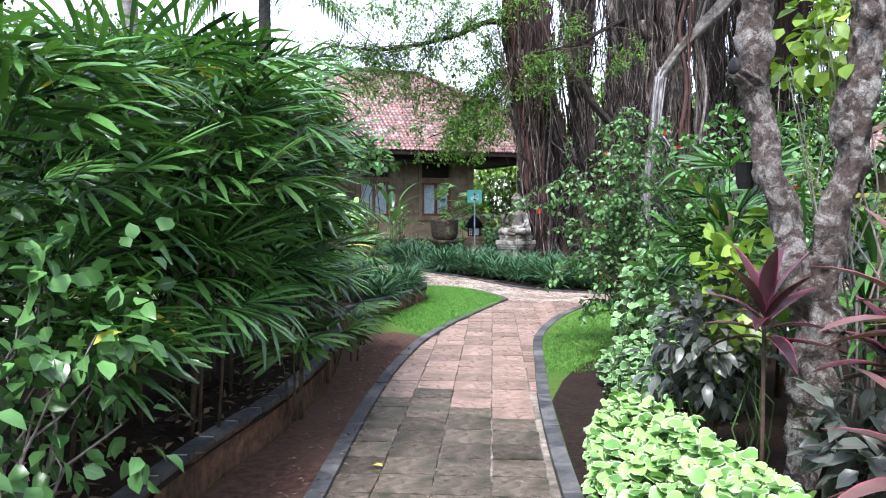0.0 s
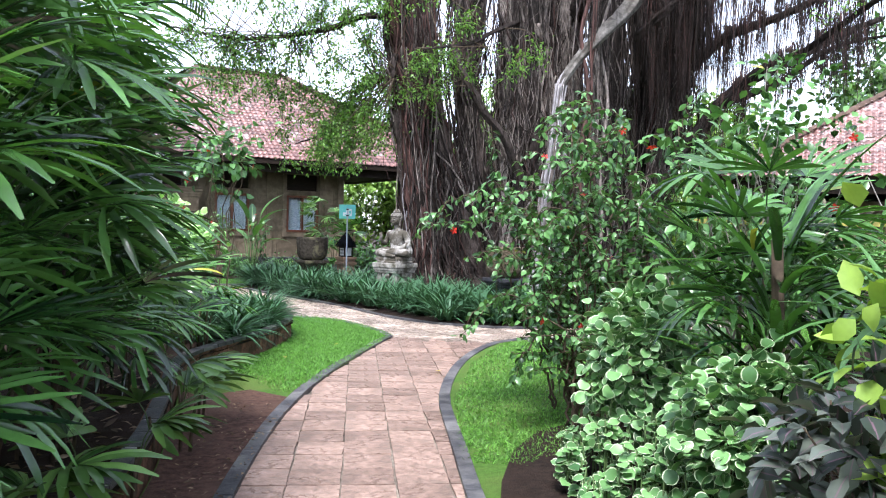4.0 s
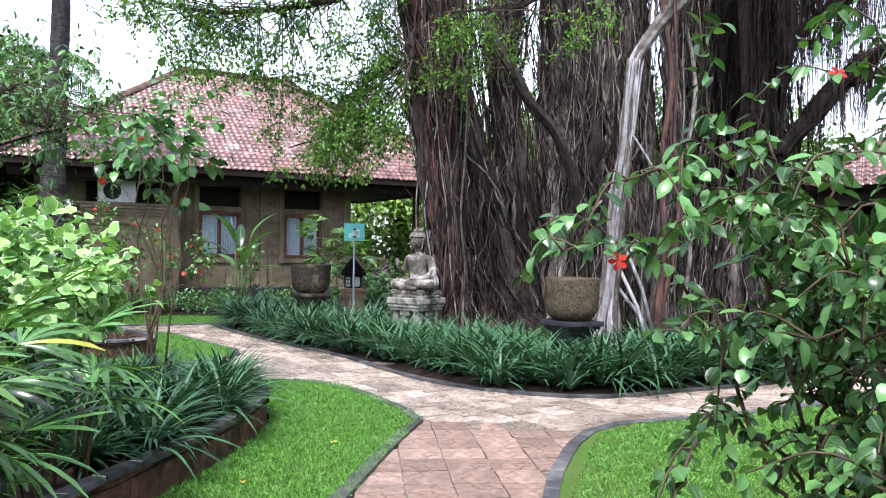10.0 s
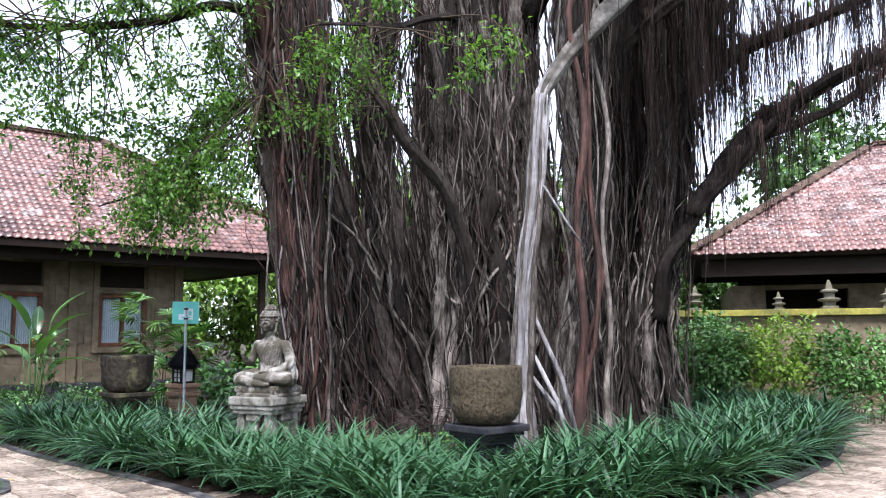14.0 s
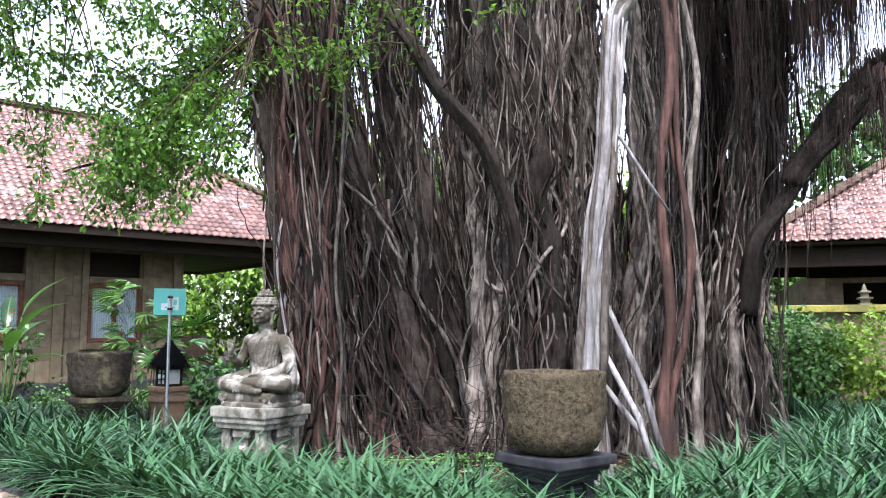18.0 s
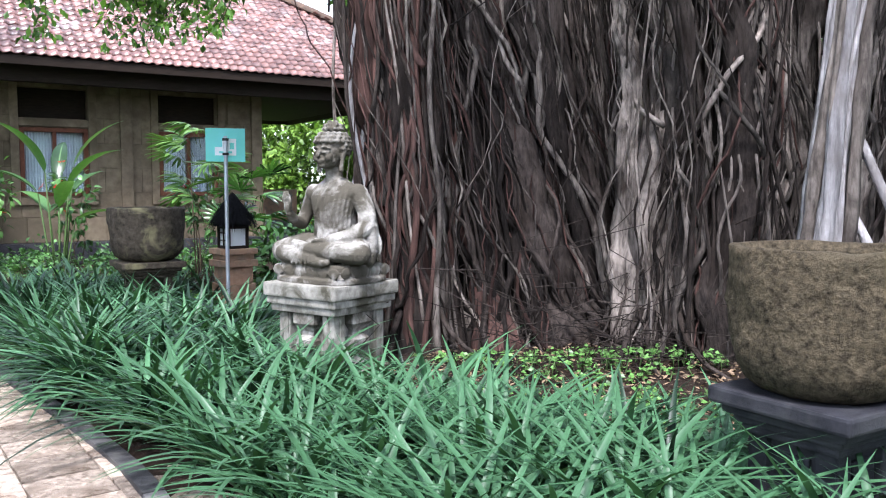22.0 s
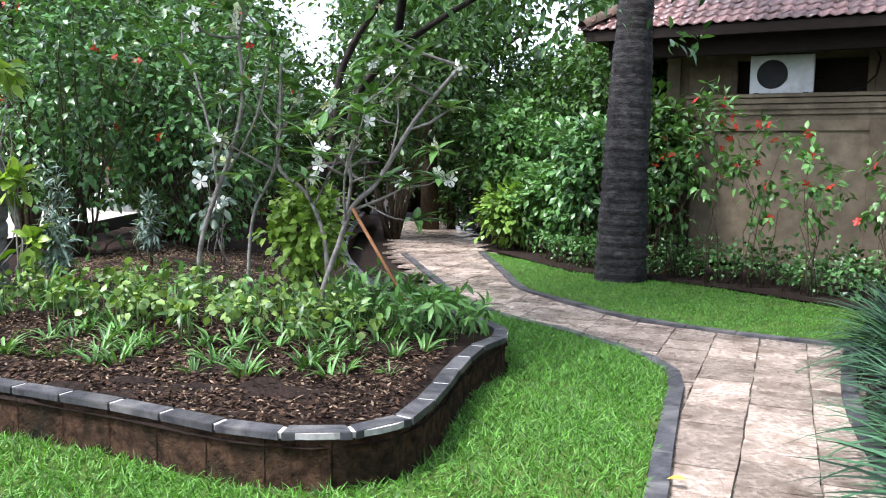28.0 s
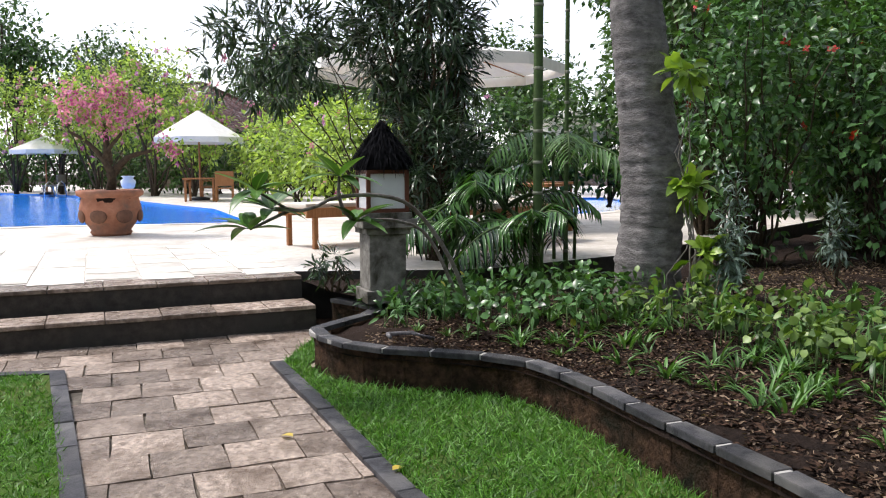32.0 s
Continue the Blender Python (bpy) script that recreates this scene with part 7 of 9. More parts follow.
# surface roots over the soil
for i in range(34):
    c = COLS[rr_.choice((0, 1, 2, 3, 4, 6))]
    a = rr_.uniform(math.pi * 1.05, math.pi * 1.95)
    cx, cy, r0 = col_at(c, 0.0)
    ln = rr_.uniform(0.4, 1.1)
    pts = [Vector((cx + (r0 + ln * f) * math.cos(a + 0.5 * f), cy + (r0 + ln * f) * math.sin(a + 0.5 * f), 0.35 * (1 - f) ** 2 + 0.1)) - BO for f in (0, 0.25, 0.5, 0.75, 1)]
    dark_extra.append((pts, [0.026, 0.022, 0.017, 0.012, 0.006]))
tagged(link("root_curtain", tubes(red_extra, 5), M["root_red"], banyan, "red-brown tangle of thin hanging roots"), kind="stuff")
tagged(link("root_curtain", tubes(extra, 5), M["root"], banyan, "tangle of thin hanging roots"), kind="stuff")
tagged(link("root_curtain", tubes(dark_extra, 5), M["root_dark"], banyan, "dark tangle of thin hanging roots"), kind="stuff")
FOL = [(-1.6, 18.8, 4.8), (-1.0, 19.4, 4.1), (-0.3, 19.4, 4.7), (0.0, 19.9, 3.8), (0.06, 19.6, 3.03), (0.65, 19.4, 3.15), (1.16, 19.3, 3.34), (1.54, 19.2, 2.95), (0.94, 19.4, 3.66), (0.29, 19.5, 2.75), (1.39, 19.3, 4.0), (1.87, 18.4, 4.12), (2.07, 17.2, 4.45), (2.55, 17.2, 4.6), (1.87, 17.2, 4.16), (3.92, 16.3, 4.45), (1.2, 19.9, 4.6), (0.8, 19.9, 5.4), (-0.7, 18.9, 5.2), (-1.8, 18.8, 4.2), (0.7, 20.4, 4.4), (1.6, 19.8, 5.3), (-2.6, 18.8, 5.0), (0.3, 19.2, 5.6), (1.0, 18.6, 5.9), (-1.0, 17.8, 5.8), (2.6, 16.6, 5.3), (0.2, 18.0, 6.2), (-2.2, 17.5, 6.2), (1.6, 17.0, 6.0), (8.6, 14.0, 5.2), (2.6, 19.9, 4.6), (3.6, 20.3, 4.9)]
SPOTS = np.concatenate([smooth_line(pts, 0.2) for pts, _, _ in BOUGH_LINES])
SPOTS = SPOTS[SPOTS[:, 2] > 3.5]
tw, tl = [], []
for p in FOL:
    small = p[1] < 17.3
    for _ in range(4 if small else 13):
        e = np.asarray(p) + RNG.normal(size=3) * ((0.22, 0.2, 0.12) if small else (0.42, 0.42, 0.24))
        near_ = SPOTS[np.argsort(np.linalg.norm(SPOTS - e, axis=1))[:14]]
        b = near_[RNG.integers(14)]
        m_ = b * 0.45 + e * 0.55 + RNG.normal(size=3) * 0.12 + np.array([0, 0, 0.12])
        ln_ = smooth_line([b, m_, e], 0.1)
        tl.append(([Vector(q) - BO for q in ln_], list(np.linspace(0.012, 0.003, len(ln_)))))
        for q in ln_[-max(3, len(ln_) // 2):]:
            tw.append(q + RNG.normal(size=3) * 0.05)
        for _ in range(3):
            s0 = ln_[-min(len(ln_), RNG.integers(2, 6))]
            s1 = s0 + RNG.normal(size=3) * 0.16 - np.array([0, 0, 0.05])
            tl.append(([Vector(s0) - BO, Vector(s1) - BO], [0.004, 0.002]))
            tw += [s0 * 0.5 + s1 * 0.5, s1]
tw = np.array(tw) - np.array(BO)
link("foliage", leaf_cluster(tw, 6, 0.075, 0.085, 0.042, "oval", 0.3, 0.2, 0.3, 2, 0.3), M["ficus"], banyan, "small glossy leaves on hanging twigs")
link("brushwood", tubes(tl, 4), M["stem"], banyan)
# upper crown out of view, added for the shade it casts
hi = np.concatenate([np.array([5.6 + 6.0 * math.cos(a) * r, 20.2 + 4.6 * math.sin(a) * r, 8.6 + 1.2 * math.cos(r * 1.5)]) - np.array(BO) + RNG.normal(size=(13, 3)) * (0.8, 0.8, 0.5) for a, r in zip(np.linspace(0, 25, 42), np.linspace(0.1, 1.1, 42))])
link("upper_foliage", leaf_cluster(hi, 12, 0.2, 0.17, 0.085, "oval", 0.3, 0.2, 0.2, 2), M["ficus"], banyan, "unseen leafy top added to shade what stands below")


# ---- palms ----
def palm_trunk(name, at, pts, rad, label, rings=0.13):
    p = thing(name, at, label, "palm tree")
    fine = smooth_line(pts, 0.028)
    s = np.linspace(0, 1, len(fine))
    R = np.interp(s, np.linspace(0, 1, len(rad)), rad)
    dist = s * 0.028 * len(fine)
    ph = np.array([(d / rings + 0.3 * noise.noise((d * 1.3, 3, 1))) % 1 for d in dist])
    R = R * (1 + 0.06 * np.clip(1 - ph / 0.2, 0, 1) - 0.07 * np.clip((ph - 0.8) / 0.2, 0, 1))
    link("trunk", tube(fine, list(R), 30, 0.12, 2), M["palm_bark"], p, "grey ringed trunk")
    return p


def fronds(parent, top, n, L, leaflet, mat, droop=1.1, rise=0.9, per=44, width=0.045):
    top = np.asarray(top, float)
    for k in range(n):
        a = 2 * math.pi * k / n + random.uniform(-0.2, 0.2)
        el = random.uniform(-0.1, rise)
        dirv = np.array([math.cos(a) * math.cos(el), math.sin(a) * math.cos(el), math.sin(el)])
        ln = L * random.uniform(0.8, 1.1)
        fs = np.linspace(0, 1, 10)
        pts = [top + dirv * ln * f * (1 - 0.15 * f) - UP * droop * 0.5 * ln * f * f for f in fs]
        link("midrib", tube(pts, list(np.interp(fs, (0, 1), (0.022, 0.004))), 5), M["green_stem"], parent)
        f2 = np.repeat(np.linspace(0.12, 0.99, per // 2), 2)
        P = np.stack([np.interp(f2, fs, [p[i] for p in pts]) for i in range(3)], -1)
        T = unit(np.gradient(P[::2], axis=0)).repeat(2, 0)
        S = unit(np.cross(T, UP)) * np.tile([1, -1], per // 2)[:, None]
        D = S + 0.55 * T - 0.35 * UP + 0.08 * RNG.normal(size=P.shape)
        LL = leaflet * (0.45 + 0.9 * np.sin(np.pi * np.clip(f2, 0, 0.93)))
        link("frond", blade_mesh(P, D, np.tile(UP, (len(P), 1)), LL, width, "strap", 0.35, 0.4, 4, "frond"), M[mat], parent)


def dark_palm():
    for o in pa.children:
        if o.name.startswith("trunk"):
            o.data.materials[0] = M["palm_dark"]


pa = palm_trunk("palm_tree", (-5.2, 23.45, 0.0), [(0, 0, -0.05), (0.0, 0, 0.5), (0.02, 0, 1.5), (0.05, 0.03, 3.0), (0.1, 0.1, 5.5), (0.1, 0.2, 8.5)], [0.32, 0.27, 0.21, 0.18, 0.17, 0.15], "tall palm with a dark ringed trunk on the lawn")
dark_palm()
fronds(pa, (0.1, 0.2, 8.5), 11, 3.2, 0.7, "tree_leaf", per=52, width=0.06)
pb = palm_trunk("palm_tree", (-6.3, 16.56, 0.36), [(0, 0, -0.1), (0.0, 0, 0.3), (0.0, 0.02, 0.8), (0.02, -0.06, 1.6), (0.08, -0.2, 2.6), (0.2, -0.5, 4.5), (0.3, -0.7, 7.5)], [0.25, 0.21, 0.175, 0.155, 0.145, 0.135, 0.125], "tall palm with a grey ringed trunk in the raised bed")
fronds(pb, (0.3, -0.7, 7.5), 11, 3.0, 0.65, "tree_leaf", per=52, width=0.06)
pc = palm_trunk("palm_tree", (-15.5, 47.0, 0.0), [(0, 0, 0), (1.0, 0, 5), (2.6, 0, 10.2)], [0.3, 0.2, 0.16], "slim leaning coconut palm far behind the house")
fronds(pc, (2.6, 0, 10.2), 13, 3.6, 0.8, "tree_leaf", per=44, width=0.08)


# ---- planting along the first path ----
k_ = 0
for x, y, h, r, n, lx in ((-1.95, 3.3, 1.85, 0.7, 110, 0.1), (-2.6, 3.0, 1.95, 0.8, 70, 0.2), (-1.6, 4.4, 2.05, 0.62, 125, 0.22), (-2.5, 4.4, 2.1, 0.8, 75, 0.2), (-1.55, 5.4, 2.2, 0.6, 130, 0.25), (-2.3, 5.6, 2.2, 0.8, 80, 0.2), (-1.5, 6.4, 2.3, 0.55, 125, 0.22), (-2.2, 6.8, 2.3, 0.8, 80, 0.2), (-1.65, 7.1, 2.1, 0.5, 100, 0.16), (-3.4, 3.8, 1.9, 0.8, 50, 0), (-3.4, 5.6, 2.1, 0.8, 50, 0), (-3.3, 7.3, 2.2, 0.8, 45, 0)):
    fan_palm((x, y, 0.22), h, r, n, "dense clump of dark green fan palms in the raised bed", lean=(lx * 0.8, -0.05), low=0.27 if lx else 0.35)
for x, y, h, r, n in ((-1.35, 8.1, 1.0, 0.4, 20), (-1.5, 8.6, 1.25, 0.45, 24), (-1.9, 8.5, 1.45, 0.5, 23), (-1.45, 9.4, 1.05, 0.42, 22), (-2.3, 10.2, 1.3, 0.5, 26), (-1.2, 10.4, 0.85, 0.35, 14)):
    fan_palm((x, y, 0.22), h, r, n, "low fan palm with long drooping fingers", "rhapis_l" if n == 24 else "rhapis", L=0.42, W=0.028, low=0.25)
for x, y in ((-0.95, 5.2), (-0.85, 7.1), (-1.0, 6.2), (-0.9, 8.0)):
    fan_palm((x, y, 0.1), 0.5, 0.22, 4, "young fan palm beside the bed wall", "rhapis_l", L=0.32, W=0.035, low=0.5)

shrub("hibiscus_shrub", "light green hibiscus shrub with thin grey twigs", "shrub", (-1.55, 2.75, 0.2), (-1.35, 2.85, 0.85), (0.5, 0.5, 0.7), 80, 6, 0.09, 0.066, "hib", "oval", 0.3, "twig", None, "", 0.07, 0.25, 16, 0.009)
shrub("hibiscus_shrub", "light green hibiscus shrub with thin grey twigs", "shrub", (-1.75, 1.9, 0.2), (-1.5, 2.1, 0.85), (0.45, 0.5, 0.65), 52, 6, 0.09, 0.066, "hib", "oval", 0.3, "twig", None, "", 0.07, 0.25, 12, 0.009)


def ground_cover(name, label, poly, n_t, per, z, h, L, W, mat, prof="round", segs=4, bend=0.25):
    g = thing(name, (np.mean([p[0] for p in poly]), np.mean([p[1] for p in poly]), z), label, "ground cover")
    q = scatter(poly, n_t)
    d = edge_distance(np.asarray(poly), q[:, 0], q[:, 1])
    C = np.column_stack([q, z + h * np.clip(0.35 + d * 2.2, 0, 1) * rnd(n_t, 0.75, 1.1)]) - np.array(g.location)
    P = np.repeat(C, per, 0)
    n = len(P)
    a = rnd(n, 0, 2 * math.pi)
    D = np.stack([np.cos(a), np.sin(a), rnd(n, -0.1, 0.5)], -1)
    N = unit(UP + 0.35 * RNG.normal(size=(n, 3)) + np.array([-0.1, -0.3, 0]))
    drop = np.column_stack([np.zeros((n, 2)), -np.abs(RNG.normal(size=n)) * h * 0.3])
    link("foliage", blade_mesh(P + drop + 0.012 * RNG.normal(size=(n, 3)), D, N, L * rnd(n, 0.6, 1.15), W * rnd(n, 0.7, 1.1), prof, bend, 0.2, segs, "foliage"), M[mat], g)
    st = [([Vector((c[0] + random.uniform(-0.05, 0.05), c[1] + random.uniform(-0.05, 0.05), 0)), Vector(c)], [0.005, 0.004]) for c in C[:: max(1, n_t // 150)]]
    link("brushwood", tubes(st, 4), M["green_stem"], g)
    return g


ground_cover("plectranthus", "pale green white-edged leaves spilling beside the path", [(0.76, 2.6), (0.72, 3.6), (0.85, 4.6), (1.05, 5.1), (1.35, 4.4), (1.45, 3.4), (1.6, 2.6)], 480, 9, 0.05, 0.4, 0.078, 0.08, "varieg")
ground_cover("plectranthus", "green white-edged leaves climbing under the shrubs", [(1.3, 5.2), (1.2, 6.2), (1.35, 6.9), (1.9, 6.3), (1.9, 5.2)], 150, 8, 0.05, 0.5, 0.065, 0.065, "varieg_d")
shrub("polyscias_shrub", "round cream-edged leaves on low stems", "shrub", (1.72, 5.3, 0.03), (1.7, 5.3, 0.6), (0.4, 0.4, 0.4), 170, 9, 0.062, 0.064, "varieg_d", "round", 0.25, None, None, "", 0.05, 0.1, 14, segs=6)
shrub("polyscias_shrub", "round cream-edged leaves on low stems", "shrub", (1.75, 6.5, 0.03), (1.7, 6.5, 0.72), (0.4, 0.4, 0.5), 130, 9, 0.068, 0.07, "varieg_d", "round", 0.25, None, None, "", 0.05, 0.1, 12, segs=6)
shrub("dusky_shrub", "dusky purple-green leafy shrub", "shrub", (1.4, 4.35, 0.03), (1.4, 4.3, 0.72), (0.4, 0.35, 0.42), 85, 7, 0.11, 0.055, "dusky", "oval", 0.4, None, None, "", 0.06, 0.2, 10)
shrub("dusky_shrub", "dusky purple-green leafy shrub", "shrub", (1.75, 3.0, 0.03), (1.75, 3.1, 0.45), (0.35, 0.35, 0.35), 40, 7, 0.13, 0.07, "dusky", "oval", 0.4, None, None, "", 0.06, 0.2, 8)


def cordyline(at, h, tops, mat, label, L=0.42, W=0.095):
    c = thing("cordyline", at, label, "cordyline", "red cordylines beside the path")
    for k, (dx, dy, z) in enumerate(tops):
        link("stem", tube([(dx * 0.3, dy * 0.3, -0.02), (dx * 0.6, dy * 0.6, z * 0.5), (dx, dy, z)], [0.011, 0.01, 0.009], 7), M["stem"], c)
        n = 17
        a = np.arange(n) * 2.4
        el = np.linspace(0.0, 1.45, n)
        D = np.stack([np.cos(a) * np.cos(el), np.sin(a) * np.cos(el), np.sin(el)], -1)
        P = np.stack([dx + 0 * a, dy + 0 * a, z + np.linspace(-0.07, 0.06, n)], -1)
        link("leaves", blade_mesh(P, D, np.tile(UP, (n, 1)), L * rnd(n, 0.75, 1.1), W, "lance", rnd(n, 0.15, 0.55), 0.35, 6), M[mat], c)
    return c


cordyline((1.37, 3.45, 0.03), 1.0, [(0, 0, 0.9)], "ti", "red and bronze cordyline on a thin ringed stem", 0.38, 0.075)
cordyline((1.72, 2.95, 0.03), 1.2, [(0.05, 0.0, 0.98), (0.0, -0.2, 0.45)], "ti_old", "bronze and pink cordyline with broad leaves", 0.46, 0.11)
cordyline((1.98, 3.6, 0.03), 1.2, [(0.05, 0.0, 0.7)], "ti", "red and bronze cordyline on a thin ringed stem", 0.42)


def frangipani_trunk():
    f = thing("frangipani_tree", (1.78, 3.82, 0.0), "old frangipani with knobbly pale grey bark", "tree")
    def limb(pts, rad, seed):
        sm = smooth_line(pts, 0.018)
        sm = sm + np.array([[0.045 * noise.noise((q[2] * 4, seed, 1)), 0.045 * noise.noise((q[2] * 4, seed, 5)), 0] for q in sm])
        s = np.linspace(0, 1, len(sm))
        R = np.interp(s, np.linspace(0, 1, len(rad)), rad)
        V, F = tube_data(sm, list(R), 44, 0.35, seed)
        out = []
        for i, v in enumerate(V):
            c = Vector(sm[min(i // 44, len(sm) - 1)])
            k = 1.14 + 0.42 * noise.noise(v * 8 + Vector((seed, 0, 0))) + 0.24 * noise.noise(v * 20) + 0.1 * noise.noise(v * 50)
            out.append(c + (v - c) * k)
        link("limb", pydata(out, F, "limb", True), M["frangi_bark"], f)
    limb([(0, 0, -0.05), (-0.02, -0.02, 0.5), (-0.06, -0.04, 0.9), (-0.1, -0.06, 1.2)], [0.12, 0.095, 0.085, 0.09], 1)
    limb([(-0.08, -0.05, 1.0), (-0.2, -0.04, 1.4), (-0.27, 0.0, 1.75), (-0.33, 0.02, 2.1), (-0.3, 0.03, 2.4), (-0.2, 0.1, 2.9), (-0.3, 0.3, 3.6)], [0.07, 0.06, 0.055, 0.062, 0.055, 0.052, 0.045], 3)
    limb([(-0.05, -0.05, 1.05), (0.03, -0.05, 1.35), (0.08, -0.05, 1.65), (0.16, -0.04, 2.1), (0.24, 0.0, 2.6), (0.4, 0.1, 3.4)], [0.07, 0.062, 0.07, 0.064, 0.058, 0.045], 5)
    limb([(-0.33, 0.02, 2.02), (-0.43, -0.03, 2.07)], [0.058, 0.047], 9)
    # no real cavity: a black blob gives the hollow its darkness
    hole = bmesh.new()
    blob(hole, (-0.44, -0.04, 2.075), (0.02, 0.04, 0.045), (0, 0, 20), 2)
    part("knot_hole", hole, M["black"], f, "black blob standing in for a hollow knot")
    for p, s in (((0.02, -0.15, 1.78), 0.04), ((0.13, -0.14, 2.3), 0.05)):
        g = bmesh.new()
        blob(g, p, (s, s * 0.5, s), (0, 0, 0), 2)
        part("knot", g, M["frangi_bark"], f)
    tips = np.array([(-0.3, 0.3, 3.6), (0.4, 0.1, 3.4), (0.1, 0.5, 3.7), (-0.7, 0.6, 3.6), (0.7, -0.3, 3.6), (-0.1, -0.3, 3.8)])
    link("leaves", leaf_cluster(tips, 16, 0.08, 0.28, 0.08, "lance", 0.3, 0.5, 0.0, 4), M["frangi_leaf"], f)


frangipani_trunk()
sl = thing("spotlight", (1.5, 4.05, 1.52), "small black garden spotlight on the frangipani trunk", "spotlight")
part("housing", lathe([(0.035, 0), (0.045, 0.03), (0.05, 0.12), (0.052, 0.13)], 14), M["black"], sl)
part("bracket", box(-0.01, 0.14, -0.01, 0.01, 0.05, 0.07), M["black"], sl)
shrub("climbing_vine", "lime green heart-leaved vine by the trunk", "vine", (1.6, 4.1, 0.05), (1.55, 4.15, 1.0), (0.25, 0.22, 0.55), 34, 5, 0.11, 0.08, "lime", "oval", 0.3, "green_stem", None, "", 0.06, 0.4, 8, 0.006)
shrub("hibiscus_shrub", "lime green hibiscus with red hanging flowers", "shrub", (2.2, 4.3, 0.03), (1.95, 4.1, 2.3), (0.42, 0.4, 0.35), 40, 6, 0.1, 0.07, "lime", "oval", 0.35, "twig", (5, "red_petal", 0.05), "", 0.07, 0.2, 10, 0.009)
for x, y, s in ((1.95, 5.55, 1.0), (2.2, 5.0, 0.85), (2.35, 4.4, 0.9), (2.5, 6.0, 0.9), (2.35, 3.5, 0.8)):
    st = thing("spider_lily", (x, y, 0.05), "large strap-leaved lily with glossy arching leaves", "lily", "large strap lilies behind the frangipani")
    n = 60
    a, el, z = rnd(n, 0, 2 * math.pi), rnd(n, 0.0, 1.35), rnd(n, 0.55, 1.35) * s
    D = np.stack([np.cos(a) * np.cos(el), np.sin(a) * np.cos(el), np.sin(el)], -1)
    link("leaves", blade_mesh(np.stack([0.05 * np.cos(a), 0.05 * np.sin(a), z], -1), D, np.tile(UP, (n, 1)), rnd(n, 0.4, 0.75) * s, 0.05, "strap", rnd(n, 0.2, 0.7), 0.4, 6), M["rhapis" if s > 0.86 else "hib"], st)
    link("stem", tube([(0, 0, -0.05), (0.02, 0, 0.7 * s), (0, 0.02, 1.35 * s)], [0.035, 0.03, 0.025], 8), M["stem"], st)

HIBS = [((2.9, 7.4, 0.03), (2.75, 7.3, 1.5), (0.8, 0.8, 1.3), 130, 4), ((2.5, 8.3, 0.03), (2.5, 8.2, 0.8), (0.6, 0.5, 0.7), 80, 3), ((3.6, 8.2, 0.03), (3.5, 8.0, 1.9), (0.9, 0.7, 1.4), 90, 3), ((3.6, 6.0, 0.03), (3.5, 6.0, 1.7), (1.0, 1.0, 1.5), 90, 2), ((2.1, 6.9, 0.03), (2.15, 6.9, 0.6), (0.4, 0.4, 0.5), 60, 1)]
for base, cen, size, n, fl in HIBS:
    shrub("hibiscus_shrub", "tall leafy hibiscus shrub with red hanging flowers", "shrub", base, cen, size, n, 8, 0.09, 0.055, "hib", "oval", 0.35, "twig", (fl, "red_petal", 0.036), "hibiscus shrubs beside the lawn", 0.075, 0.35, 22, 0.012)


